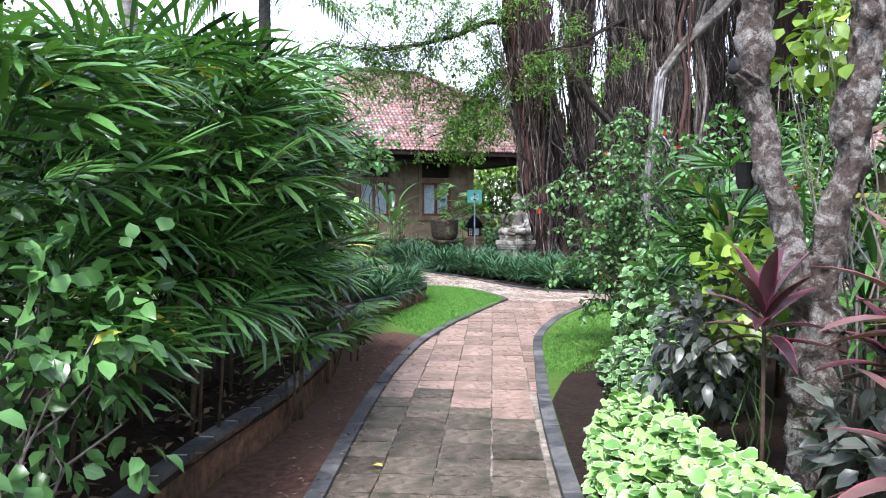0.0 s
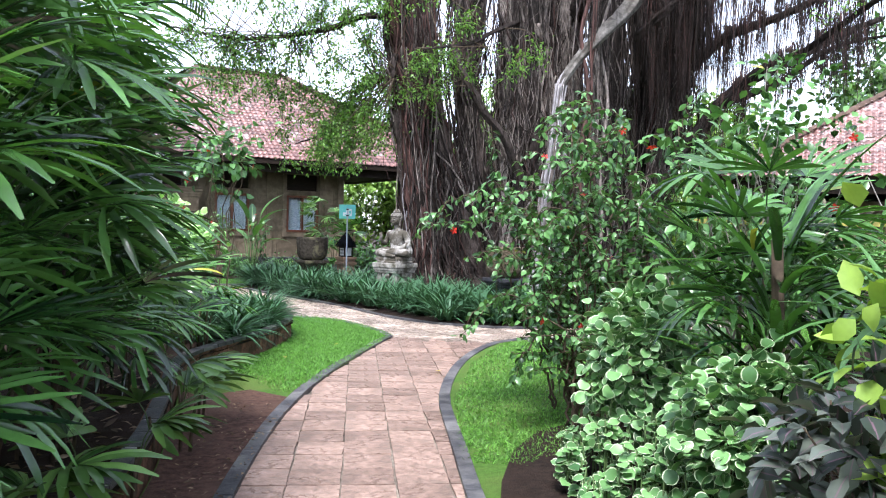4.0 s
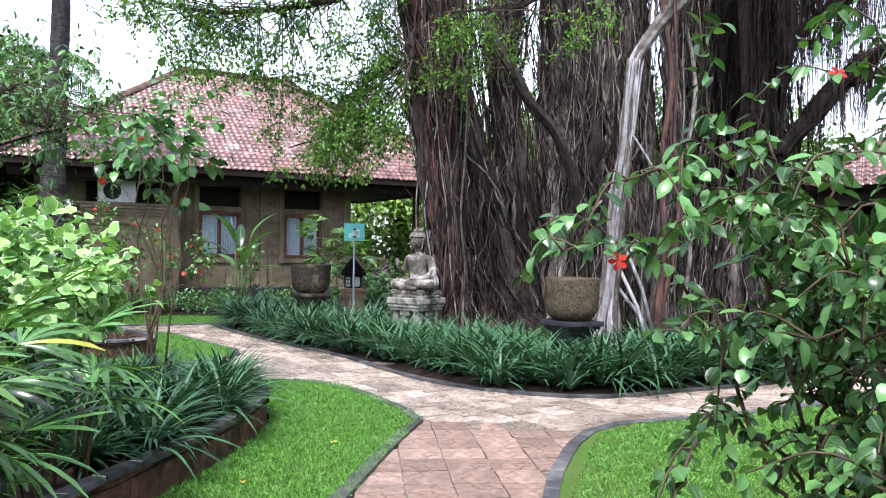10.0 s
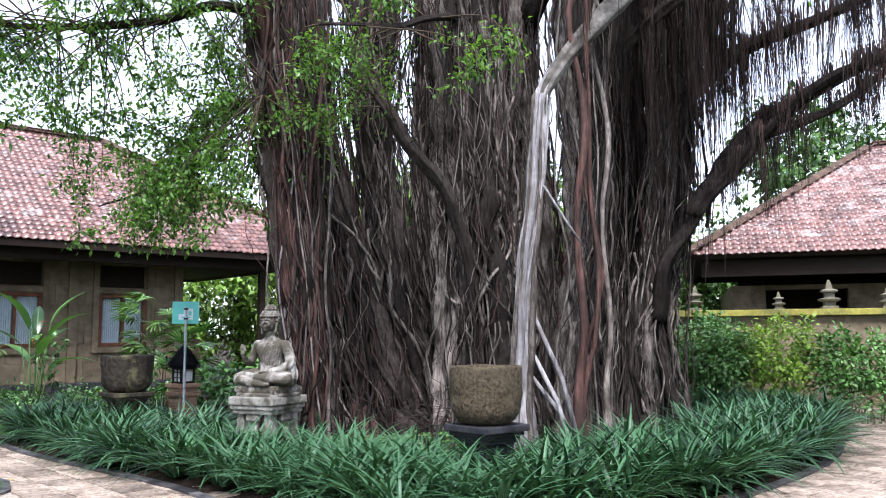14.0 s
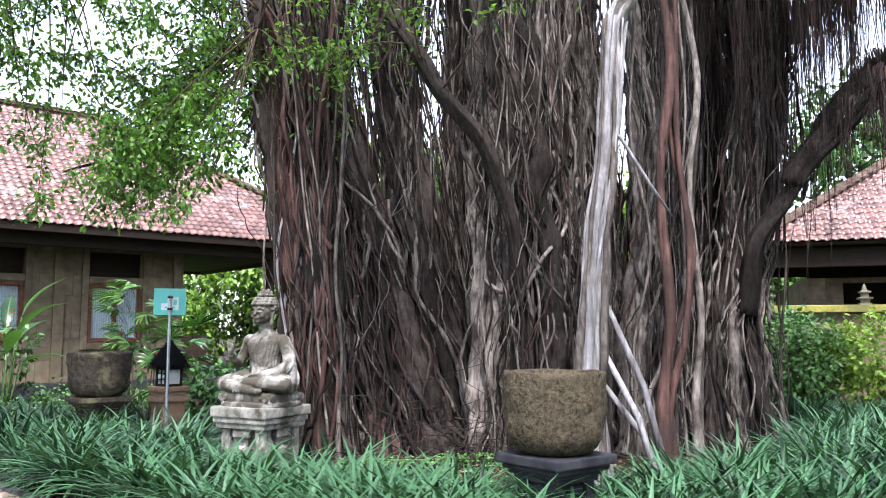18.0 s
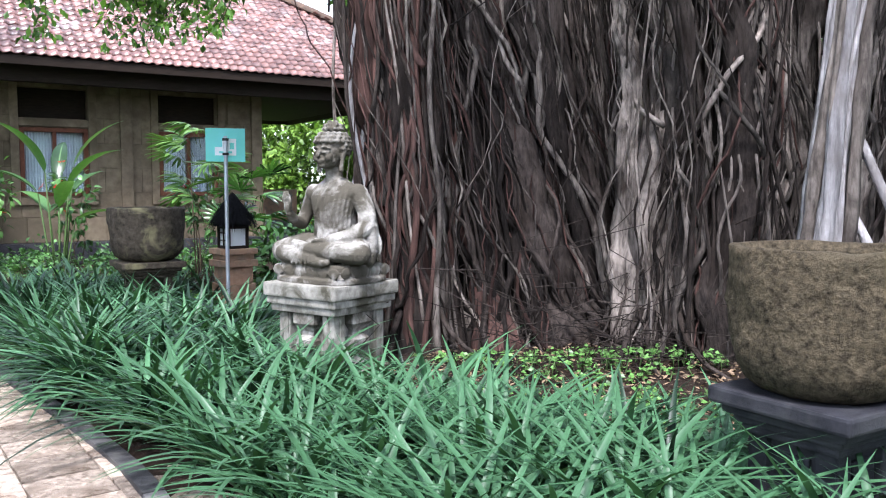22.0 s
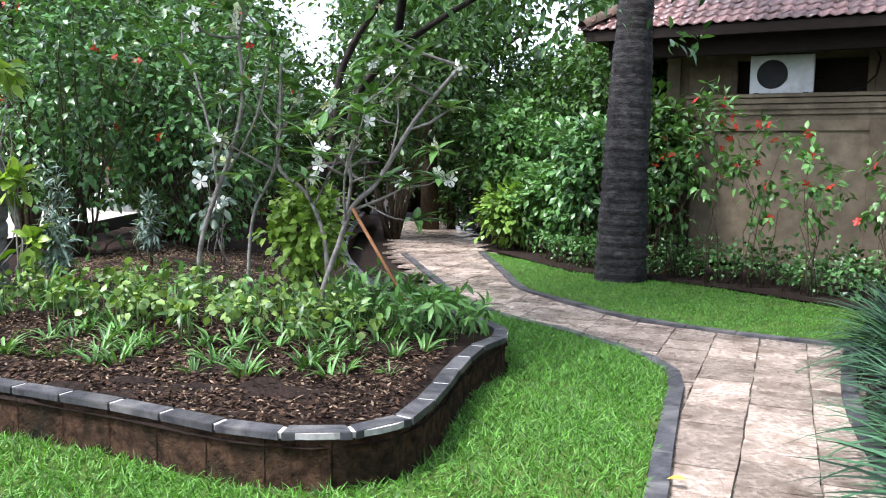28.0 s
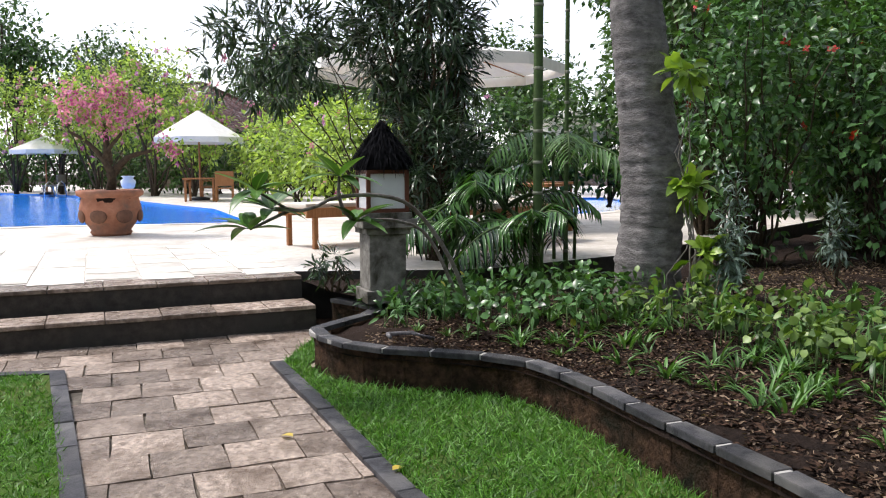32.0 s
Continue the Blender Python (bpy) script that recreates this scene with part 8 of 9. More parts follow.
def spray_shrub(base, tips, label, group, leaf=0.068, mat="hib", red=4):
    """Arching branches with side twigs; leaves set alternately along the outer part of each."""
    s = thing("hibiscus_shrub", base, label, "shrub", group)
    P, D, N, wood = [], [], [], []

    def leafy(line, start):
        k0 = int(len(line) * start)
        T = unit(np.gradient(line, axis=0))
        for i in range(k0, len(line)):
            for sd_ in (1, -1):
                if random.random() < 0.8:
                    side = unit(np.cross(T[i], UP) * sd_ + 0.45 * RNG.normal(size=3))
                    P.append(line[i] + 0.008 * side)
                    D.append(side + 0.35 * T[i] - UP * random.uniform(0.1, 0.7))
                    N.append(UP + 0.35 * RNG.normal(size=3) - 0.25 * side)

    for tip in tips:
        e = np.asarray(tip) - np.asarray(base)
        b = np.array([*rnd(2, -0.12, 0.12), 0.0])
        far_ = math.hypot(e[0], e[1])
        top = max(e[2] + 0.1, 0.75 * far_ + 0.25)
        mid = b + (e - b) * 0.55 + 0.12 * RNG.normal(size=3)
        mid[2] = top * random.uniform(0.75, 0.95)
        ln = smooth_line([b, b * 0.7 + mid * 0.3 + np.array([0, 0, top * 0.12]), mid, e], 0.045)
        ln = ln + 0.012 * RNG.normal(size=ln.shape)
        wood.append((list(ln), list(np.linspace(0.011, 0.003, len(ln)))))
        leafy(ln, 0.4)
        for _ in range(6 if tip[0] < 1.2 else 11):
            i = RNG.integers(int(len(ln) * 0.4), len(ln) - 1)
            d = unit(RNG.normal(size=3) * (1, 1, 0.5) + 0.5 * unit(ln[i] - ln[i - 1]))
            L_ = random.uniform(0.12, 0.3 if tip[0] < 1.3 else 0.42)
            if ln[i][0] + d[0] * L_ + base[0] < 0.66:
                continue
            tw_ = smooth_line([ln[i], ln[i] + d * L_ * 0.5 + UP * 0.04, ln[i] + d * L_ - UP * 0.05], 0.038)
            wood.append((list(tw_), list(np.linspace(0.005, 0.002, len(tw_)))))
            leafy(tw_, 0.25)
    n = len(P)
    link("foliage", blade_mesh(np.array(P), np.array(D), np.array(N), leaf * rnd(n, 0.55, 1.2), leaf * 0.53 * rnd(n, 0.7, 1.2), "oval", rnd(n, 0.1, 0.5), 0.3, 4, "foliage"), M[mat], s)
    link("brushwood", tubes(wood, 5), M["stem"], s)
    tip_a = np.array([w[0][-1] for w in wood])
    link("blossom", flowers(tip_a[RNG.choice(len(tip_a), red, False)], "red_petal", 0.03), M["red_petal"], s, "red hanging flowers")
    return s


spray_shrub((1.95, 8.35, 0.03), [(0.72, 8.0, 1.45), (1.25, 8.3, 1.99), (0.93, 8.1, 1.65), (1.5, 8.4, 1.97), (1.6, 8.3, 2.12), (1.07, 8.1, 1.22), (0.98, 7.95, 0.62), (1.35, 7.9, 1.21), (1.54, 8.3, 1.57), (1.38, 8.2, 1.4), (1.11, 8.1, 1.5), (1.78, 8.2, 2.1), (1.5, 8.0, 0.9)], "hibiscus shrub with long sprays arching over the lawn", "hibiscus shrubs beside the lawn")
spray_shrub((1.85, 7.7, 0.03), [(1.55, 8.0, 2.2), (1.61, 7.6, 2.03), (1.65, 7.5, 2.2), (1.3, 7.4, 0.88), (1.44, 7.4, 1.13), (1.65, 7.9, 1.71), (1.59, 7.5, 1.48), (1.5, 7.8, 1.33), (1.4, 7.3, 0.75), (1.56, 7.4, 1.74), (1.95, 7.4, 2.1), (2.1, 7.8, 2.3), (1.3, 7.7, 0.55)], "leafy hibiscus shrub with red hanging flowers", "hibiscus shrubs beside the lawn")
spray_shrub((2.3, 7.9, 0.03), [(2.2, 8.1, 2.3), (2.6, 7.8, 2.4), (1.9, 7.9, 1.9), (2.4, 8.3, 1.9), (2.0, 7.6, 1.5), (2.6, 8.2, 1.5), (1.9, 8.1, 1.1), (2.3, 7.4, 1.9)], "leafy hibiscus shrub with red hanging flowers", "hibiscus shrubs beside the lawn")
fan_palm((2.1, 5.95, 0.03), 1.7, 0.38, 36, "dark green fan palm with narrow fingers", "rhapis", L=0.36, W=0.03, lean=(0.0, 0.0), low=0.5)

# raised bed tip: lilies, white-edged shrub
plant_out("bed_lily", "dark green arching lilies on the raised bed", "lily", "", LILY, scatter([(-1.3, 10.6), (-0.85, 10.85), (-0.55, 11.7), (-0.38, 12.6), (-0.45, 13.0), (-0.85, 13.2), (-1.7, 12.8), (-1.6, 11.4)], 110), 0.2, (0.7, 1.05), 0)
shrub("polyscias_shrub", "pale green white-edged shrub in the raised bed", "shrub", (-1.75, 11.7, 0.22), (-1.65, 11.6, 1.15), (0.75, 0.8, 0.62), 230, 8, 0.095, 0.085, "varieg", "round", 0.25, None, None, "", 0.06, 0.1, 24)
shrub("polyscias_shrub", "pale green white-edged shrub in the raised bed", "shrub", (-2.9, 11.0, 0.22), (-2.8, 11.0, 1.3), (0.9, 0.9, 0.75), 170, 8, 0.1, 0.09, "varieg", "round", 0.25, None, None, "", 0.06, 0.1, 20)
plant_out("spider_plant", "pale narrow-leaved tuft on the raised bed", "plant", "pale tufts in the raised bed", LILY[:2], [(-1.0, 11.3), (-1.15, 11.0)], 0.24, (0.6, 0.7))


# ---- lily island ----
ISL = np.array(path_line(ISLAND, 0.3))
ring = scatter(ISL, 1700)
dd = edge_distance(ISL, ring[:, 0], ring[:, 1])
front = (ring[:, 1] < 21.8) | (ring[:, 0] > 7)
keep = ring[(dd > 0.1) & (dd < 1.5 + 0.35 * np.array([noise.noise((x, y, 0)) for x, y in ring])) & front & (np.hypot(ring[:, 0] - 1.62, ring[:, 1] - 18.1) > 0.42) & (np.hypot(ring[:, 0] - 3.09, ring[:, 1] - 15.13) > 0.3) & (np.hypot(ring[:, 0] - 0.04, ring[:, 1] - 21.05) > 0.4)][:560]
keep = keep[np.argsort(np.hypot(keep[:, 0] - 1.6, keep[:, 1] - 15.0))]
near = scatter([(1.5, 15.3), (2.2, 14.6), (3.1, 14.4), (4.0, 14.7), (4.6, 15.4), (3.9, 15.9), (3.0, 15.8), (2.0, 16.3), (1.3, 17.0)], 46, 0.0, lambda x, y: np.hypot(x - 3.09, y - 15.13) > 0.34)
every = np.vstack([keep, near])
walked = np.array([(0.9, 11.0), (1.2, 12.5), (1.25, 13.5), (1.0, 14.5), (0.6, 15.0)])
every = every[np.argsort([np.hypot(*(walked - q).T).min() for q in every])]
protos = [lily_plant() for _ in range(4)]
for k, (x, y) in enumerate(every[:70]):
    m = pose(x, y, 0.04, random.uniform(-6, 6), random.uniform(-6, 6), random.uniform(0, 360)) @ Matrix.Scale(random.uniform(0.9, 1.12), 4)
    if k < 4:
        protos[k].matrix_basis = m
    else:
        copy_thing(protos[k % 4], m)
plant_out("lily", "dark green arching lilies edging the island", "lily", "", LILY, every[70:], 0.04, (1.0, 1.4), 0)
ground_cover("creeping_cover", "small bright green creeping leaves on the mulch", [(2.4, 17.6), (3.2, 17.3), (4.0, 17.2), (4.6, 17.5), (4.0, 18.1), (3.0, 18.2), (2.2, 18.3)], 150, 6, 0.13, 0.12, 0.045, 0.036, "hib_l", "oval", 2)
ground_cover("creeping_cover", "small bright green creeping leaves on the mulch", [(2.0, 17.4), (3.0, 16.4), (4.0, 16.3), (4.2, 17.0), (3.0, 17.2)], 70, 6, 0.12, 0.1, 0.042, 0.034, "hib_l", "oval", 2)


def litter(name, poly, n, z, label, size=0.07, mat="litter"):
    q = scatter(poly, n)
    zz = z(q[:, 0], q[:, 1]) if callable(z) else np.full(n, z)
    P = np.column_stack([q, zz])
    a = rnd(n, 0, 2 * math.pi)
    D = np.stack([np.cos(a), np.sin(a), rnd(n, -0.1, 0.25)], -1)
    N = unit(UP + 0.45 * RNG.normal(size=(n, 3)))
    tagged(link(name, blade_mesh(P, D, N, size * rnd(n, 0.4, 1.4), size * 0.38 * rnd(n, 0.5, 1.3), "oval", rnd(n, -0.3, 0.4), 0.4, 2, name), M[mat]), label, "leaf litter", "", "stuff")


B2 = np.array(path_line(BED2, 0.8))


def bed2_z(x, y):
    d = edge_distance(B2, np.atleast_1d(x), np.atleast_1d(y))
    h = 0.205 + 0.21 * np.minimum(1, d / 2.2)
    return h if np.ndim(x) else float(h[0])


litter("dry_leaves_island", [(1.6, 17.2), (2.6, 16.0), (4.3, 15.6), (5.2, 16.6), (6.8, 17.4), (5, 18.4), (2.4, 18.6)], 3200, 0.145, "dry brown leaves on the mulch", 0.05)
litter("dry_leaves_bed", [(-6.3, 14.6), (-5.4, 14.5), (-4.8, 15.7), (-3.6, 16.25), (-2.4, 16.75), (-2.15, 17.2), (-2.9, 18.3), (-3.4, 19.0), (-5, 19.2), (-8, 20.5), (-9, 18.5), (-7.5, 16)], 21000, bed2_z, "dry brown leaves and twigs on the soil", 0.036)
litter("bark_mulch_bed", [(-5.4, 14.6), (-4.9, 15.6), (-3.6, 16.2), (-2.4, 16.7), (-2.1, 17.2), (-2.9, 18.3), (-3.4, 18.8), (-4.3, 17.5), (-5.3, 16.5), (-6.0, 15.2)], 14000, bed2_z, "dark bark mulch covering the bed", 0.04, "chip")
litter("dry_leaves_path", [(-1.0, 2), (-0.62, 2), (-0.4, 7), (-0.2, 8.6), (-0.85, 8.8), (-0.8, 6)], 420, 0.03, "scattered dry leaves beside the path", 0.035)
litter("dry_leaves_west", [(-1.3, 2.5), (-1.1, 5), (-1.0, 7), (-1.2, 9), (-2, 9), (-2, 2.5)], 600, 0.235, "dry leaves under the fan palms", 0.08)
for x, y, z in ((-0.33, 4.4, 0.008), (-3.6, 14.9, 0.03), (-1.1, 18.0, 0.035), (-0.95, 17.7, 0.008), (-4.1, 14.35, 0.01), (0.3, 11.9, 0.02), (-0.3, 10.9, 0.02), (1.2, 10.1, 0.008)):
    me = blade_mesh([(0, 0, 0)], [(1, 0.2, 0.1)], [(0, 0, 1)], 0.08, 0.045, "oval", 0.2, 0.3, 4)
    lf = tagged(link("fallen_leaf", me, M["yellow_leaf"]), "yellow fallen leaf on the ground", "leaf", "fallen yellow leaves")
    lf.matrix_basis = pose(x, y, z + 0.004, 0, 0, random.uniform(0, 360))

# ---- lawns ----
grass("grass_west", lawn1, 2600, 0.035, lambda x, y: (RNG.uniform(0, 1, len(x)) < np.clip((y - 9.4 - 0.35 * np.sin(x * 7)) / 0.9, 0, 1)) & (x > -2.6) & (np.abs(y) < 16))
grass("grass_east", [(0.85, 7.0), (1.1, 8.7), (1.6, 10.5), (2.3, 12.0), (2.7, 12.35), (4.6, 12.9), (6.06, 13.5), (8.0, 14.6), (8.5, 12.5), (5.0, 10.8), (3.0, 9.5), (2.0, 7.6), (1.2, 6.9)], 2800, 0.035)
grass("grass_bed", lawn2, 3400, 0.058, lambda x, y: x > -9)
grass("grass_house", lawn3, 1900, 0.032)
grass("grass_landing", [(-5.3, 12.4), (-4.5, 12.95), (-3.34, 13.58), (-1.9, 14.25), (-1.5, 13.4), (-2.6, 11.6), (-3.6, 10.2), (-4.25, 9.7), (-5.12, 11.7)], 2600, 0.045)


# ---- bed along the house ----
hedge_q = scatter([(-8.5, 25.2), (-7.2, 24.35), (-6.2, 23.95), (-4.0, 24.05), (-2.4, 23.8), (-0.2, 23.9), (0.4, 24.6), (0.8, 26.0), (-1, 25.6), (-4, 24.9), (-6.5, 25.0)], 460)
hb = thing("low_hedge", (-3.0, 24.3, 0.02), "low dark green leafy hedge along the house", "hedge")
hc = np.column_stack([hedge_q, rnd(len(hedge_q), 0.12, 0.42)]) - np.array(hb.location)
link("foliage", leaf_cluster(hc, 16, 0.13, 0.075, 0.055, "oval", 0.25, 0.1, 0.0, 2), M["hib"], hb)
link("brushwood", tubes([([(c[0], c[1], 0.0), (c[0] + 0.02, c[1], c[2] * 0.5), tuple(c)], [0.006, 0.005, 0.003]) for c in hc], 4), M["stem"], hb)
for x, y, cz, sx, sz, n, fl in ((-4.3, 23.95, 1.75, 0.55, 1.0, 42, 12), (-3.75, 24.1, 1.35, 0.45, 0.9, 34, 8), (-2.35, 24.15, 1.25, 0.42, 0.7, 32, 6), (-3.1, 23.95, 1.3, 0.4, 0.85, 26, 5), (-4.9, 24.2, 1.4, 0.4, 0.9, 26, 5), (-1.3, 24.3, 1.1, 0.4, 0.6, 24, 3), (0.3, 24.2, 1.0, 0.45, 0.6, 26, 2), (-5.6, 24.4, 1.2, 0.5, 0.8, 36, 4)):
    shrub("ixora_shrub", "sparse shrub with red flower heads by the wall", "shrub", (x, y, 0.03), (x, y, cz), (sx, sx * 0.9, sz), n, 7, 0.12, 0.055, "hib_l" if fl > 4 else "hib", "lance", 0.35, "stem", (fl, "red_petal", 0.06), "red-flowered shrubs along the house", 0.06, 0.2, 6, 0.008)
shrub("young_tree", "young broad-leaved tree with small red flowers", "shrub", (-1.2, 12.85, 0.22), (-1.2, 12.9, 2.3), (0.75, 0.6, 0.6), 44, 6, 0.12, 0.085, "hib", "oval", 0.35, "stem", (4, "red_petal", 0.04), "", 0.1, 0.3, 7, 0.012, hollow=0.2)


def heliconia(at, h, n, label):
    p = thing("heliconia", at, label, "heliconia")
    a = np.arange(n) * 2.4 + rnd(n, -0.3, 0.3)
    z = np.linspace(0.4, 0.72, n) * h
    P = np.stack([0.22 * np.cos(a), 0.15 * np.sin(a), z], -1)
    el = np.linspace(0.55, 1.15, n)
    D = np.stack([np.cos(a) * np.cos(el), 0.6 * np.sin(a) * np.cos(el), np.sin(el)], -1)
    link("leaves", blade_mesh(P, D, np.tile(UP, (n, 1)), rnd(n, 0.75, 1.0), 0.2, "lance", rnd(n, 0.35, 0.7), 0.35, 10), M["hib"], p)
    link("brushwood", tubes([([(0.05 * math.cos(t), 0.05 * math.sin(t), -0.03), tuple(q)], [0.016, 0.01]) for t, q in zip(a, P)], 5), M["green_stem"], p)
    link("blossom", flowers(np.array([(0.1, -0.1, h * 0.75), (-0.15, -0.1, h * 0.6)]), "red_petal", 0.06, 4), M["red_petal"], p, "orange-red bract")


heliconia((-1.5, 24.1, 0.03), 2.2, 9, "heliconia with broad arching leaves by the window")
fan_palm((0.42, 23.7, 0.03), 2.1, 0.5, 34, "slim fan palm before the window", "rhapis_l", L=0.36, W=0.035, low=0.35)
fan_palm((1.0, 23.4, 0.03), 1.5, 0.4, 20, "slim fan palm before the window", "rhapis", L=0.34, W=0.035, low=0.3)
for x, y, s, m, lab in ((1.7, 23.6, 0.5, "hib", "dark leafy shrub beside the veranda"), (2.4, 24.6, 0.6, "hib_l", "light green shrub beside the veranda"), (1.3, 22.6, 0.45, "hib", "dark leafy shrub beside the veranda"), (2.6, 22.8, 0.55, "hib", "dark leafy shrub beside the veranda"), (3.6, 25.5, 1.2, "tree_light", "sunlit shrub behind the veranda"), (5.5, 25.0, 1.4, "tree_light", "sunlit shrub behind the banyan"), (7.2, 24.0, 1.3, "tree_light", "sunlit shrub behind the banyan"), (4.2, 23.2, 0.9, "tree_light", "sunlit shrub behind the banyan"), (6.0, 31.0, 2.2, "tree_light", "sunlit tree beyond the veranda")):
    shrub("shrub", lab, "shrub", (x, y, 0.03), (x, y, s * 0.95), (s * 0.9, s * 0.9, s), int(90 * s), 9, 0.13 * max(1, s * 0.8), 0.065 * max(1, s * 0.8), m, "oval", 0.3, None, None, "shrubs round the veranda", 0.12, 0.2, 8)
for x, y, s, m in ((8.6, 20.9, 0.9, "lime"), (9.5, 20.2, 1.1, "hib_l"), (10.4, 19.7, 1.15, "lime"), (11.2, 18.9, 1.0, "hib_l"), (12.3, 18.3, 1.15, "hib_l"), (9.9, 21.0, 1.2, "hib"), (13.5, 17.6, 1.0, "lime"), (8.0, 21.8, 0.9, "hib")):
    shrub("shrub", "rounded bright green shrub before the garden wall", "shrub", (x, y, 0.0), (x, y, s * 0.85), (s * 0.85, s * 0.8, s * 0.8), int(260 * s), 9, 0.095, 0.055, m, "oval", 0.3, None, None, "bright shrubs before the garden wall", 0.1, 0.1, 8)
hq = scatter([(8.2, 19.7), (9.4, 18.9), (11, 17.9), (13, 17.2), (13.4, 17.8), (11.3, 18.6), (9.6, 19.7), (8.6, 20.5)], 110)
hb2 = thing("low_hedge", (10.5, 18.8, 0.0), "low clipped hedge beyond the island path", "hedge")
hc2 = np.column_stack([hq, rnd(len(hq), 0.1, 0.4)]) - np.array(hb2.location)
link("foliage", leaf_cluster(hc2, 14, 0.12, 0.07, 0.05, "oval", 0.25, 0.1, 0, 2), M["hib"], hb2)
link("brushwood", tubes([([(c[0], c[1], 0.0), tuple(c)], [0.006, 0.003]) for c in hc2], 4), M["stem"], hb2)

# ---- raised bed with frangipanis ----
M["lime_soft"] = leaf_mat("soft_lime_leaf", (0.06, 0.14, 0.03), (0.22, 0.33, 0.08), 0.4, through=0.2)
def bed_sprouts():
    q = scatter([(-5.6, 14.8), (-5.0, 15.6), (-4.3, 16.3), (-3.4, 16.7), (-2.6, 17.2), (-2.7, 17.9), (-3.3, 18.9), (-4.6, 19.1), (-5.2, 18.0), (-6.2, 16.2)], 270)
    plant_out("lily_seedling", "small upright lily seedlings on bare soil", "seedling", "", SPROUT, q, lambda x, y: bed2_z(x, y) - 0.01, (0.3, 0.95), 0)


bed_sprouts()


def drift(name, label, poly, n, h, L, W, mat, prof, per=7):
    g = thing(name, (poly[0][0], poly[0][1], 0.2), label, "ground cover")
    q = scatter(poly, n)
    C = np.array([(x, y, bed2_z(x, y) + h * random.uniform(0.5, 1.1)) for x, y in q]) - np.array(g.location)
    link("foliage", leaf_cluster(C, per, 0.05, L, W, prof, 0.3, 0.1, 0.0, 3, 0.2, jitter=0.5), M[mat], g)
    link("brushwood", tubes([([(c[0], c[1], c[2] - h * 1.1), tuple(c)], [0.004, 0.003]) for c in C], 3), M["green_stem"], g)


drift("lime_cover", "yellow-green leafy ground cover in the raised bed", [(-3.3, 18.3), (-3.0, 17.7), (-3.6, 17.1), (-4.8, 16.7), (-5.6, 16.2), (-6.0, 16.4), (-5.4, 17.3), (-4.2, 18.0)], 140, 0.2, 0.062, 0.052, "lime_soft", "oval")
drift("green_cover", "leafy green seedlings on the soil", [(-3.3, 18.3), (-3.0, 17.7), (-3.6, 17.1), (-4.8, 16.7), (-5.6, 16.2), (-6.0, 16.4), (-5.4, 17.3), (-4.2, 18.0)], 60, 0.24, 0.1, 0.026, "hib_l", "lance")
drift("green_cover", "leafy green seedlings under the palm", [(-5.2, 15.2), (-6.2, 14.9), (-7.0, 15.6), (-7.0, 16.4), (-6.0, 16.5), (-5.3, 16.0)], 120, 0.2, 0.075, 0.045, "hib", "oval")
drift("green_cover", "leafy green seedlings round the lantern", [(-6.9, 14.15), (-6.3, 14.6), (-5.7, 14.6), (-5.9, 15.4), (-7.2, 15.3)], 110, 0.14, 0.09, 0.03, "hib", "lance")
sheet("corner_soil", [(-6.5, 14.5), (-6.98, 14.06), (-7.72, 13.62), (-7.95, 15.3), (-6.6, 15.6)], 0.31, M["soil"], label="dark soil round the lantern", category="soil")
drift("green_cover", "leafy green seedlings under the frangipani", [(-3.2, 19.0), (-2.9, 18.5), (-3.3, 18.0), (-4.2, 18.3), (-4.4, 19.0)], 80, 0.24, 0.13, 0.035, "hib_l", "lance")


M["pale_twig"] = surface("pale_frangipani_bark", (0.09, 0.08, 0.072), (0.34, 0.315, 0.285), 22, (0.14, 0.12, 0.1), 6, 0.85)


def frangipani(at, arms, label, tips_n, flower=True, leaf=(0.13, 0.27), wide=0.055, side=4, per=10):
    f = thing("frangipani_tree", at, label, "tree", "bare-stemmed frangipanis in the raised bed")
    o = np.asarray(at)
    tips = []
    for k, (pts, r0) in enumerate(arms):
        sm = smooth_line(np.asarray(pts) - o, 0.1)
        link("branch", tube(sm, list(np.linspace(r0 * 0.62, r0 * 0.4, len(sm))), 10, 0.2, k), M["pale_twig"], f)
        tips.append(sm[-1])
        if len(pts) > 2:
            for _ in range(side):
                i = RNG.integers(len(sm) // 3, len(sm))
                d = unit(RNG.normal(size=3) * (1, 1, 0.4) + np.array([0, 0, 0.7]))
                L_ = random.uniform(0.25, 0.6)
                sb = smooth_line([sm[i], sm[i] + d * L_ * 0.5, sm[i] + d * L_ * 0.85 + UP * 0.12 * L_ + 0.04 * RNG.normal(size=3)], 0.08)
                link("branch", tube(sb, list(np.linspace(r0 * 0.38, r0 * 0.25, len(sb))), 8), M["pale_twig"], f)
                tips.append(sb[-1])
    tips = np.array(tips[tips_n:])
    C = np.repeat(tips, per, 0)
    a = rnd(len(C), 0, 2 * math.pi)
    D = np.stack([np.cos(a), np.sin(a), rnd(len(C), -0.1, 0.9)], -1)
    link("leaves", blade_mesh(C, D, np.tile(UP, (len(C), 1)), rnd(len(C), *leaf), wide, "lance", rnd(len(C), 0.1, 0.4), 0.3, 5), M["frangi_leaf"], f)
    if flower:
        link("blossom", flowers(np.repeat(tips[::2], 3, 0) + 0.04 * RNG.normal(size=(len(tips[::2]) * 3, 3)), "white_petal", 0.055), M["white_petal"], f, "white flowers")
    return f


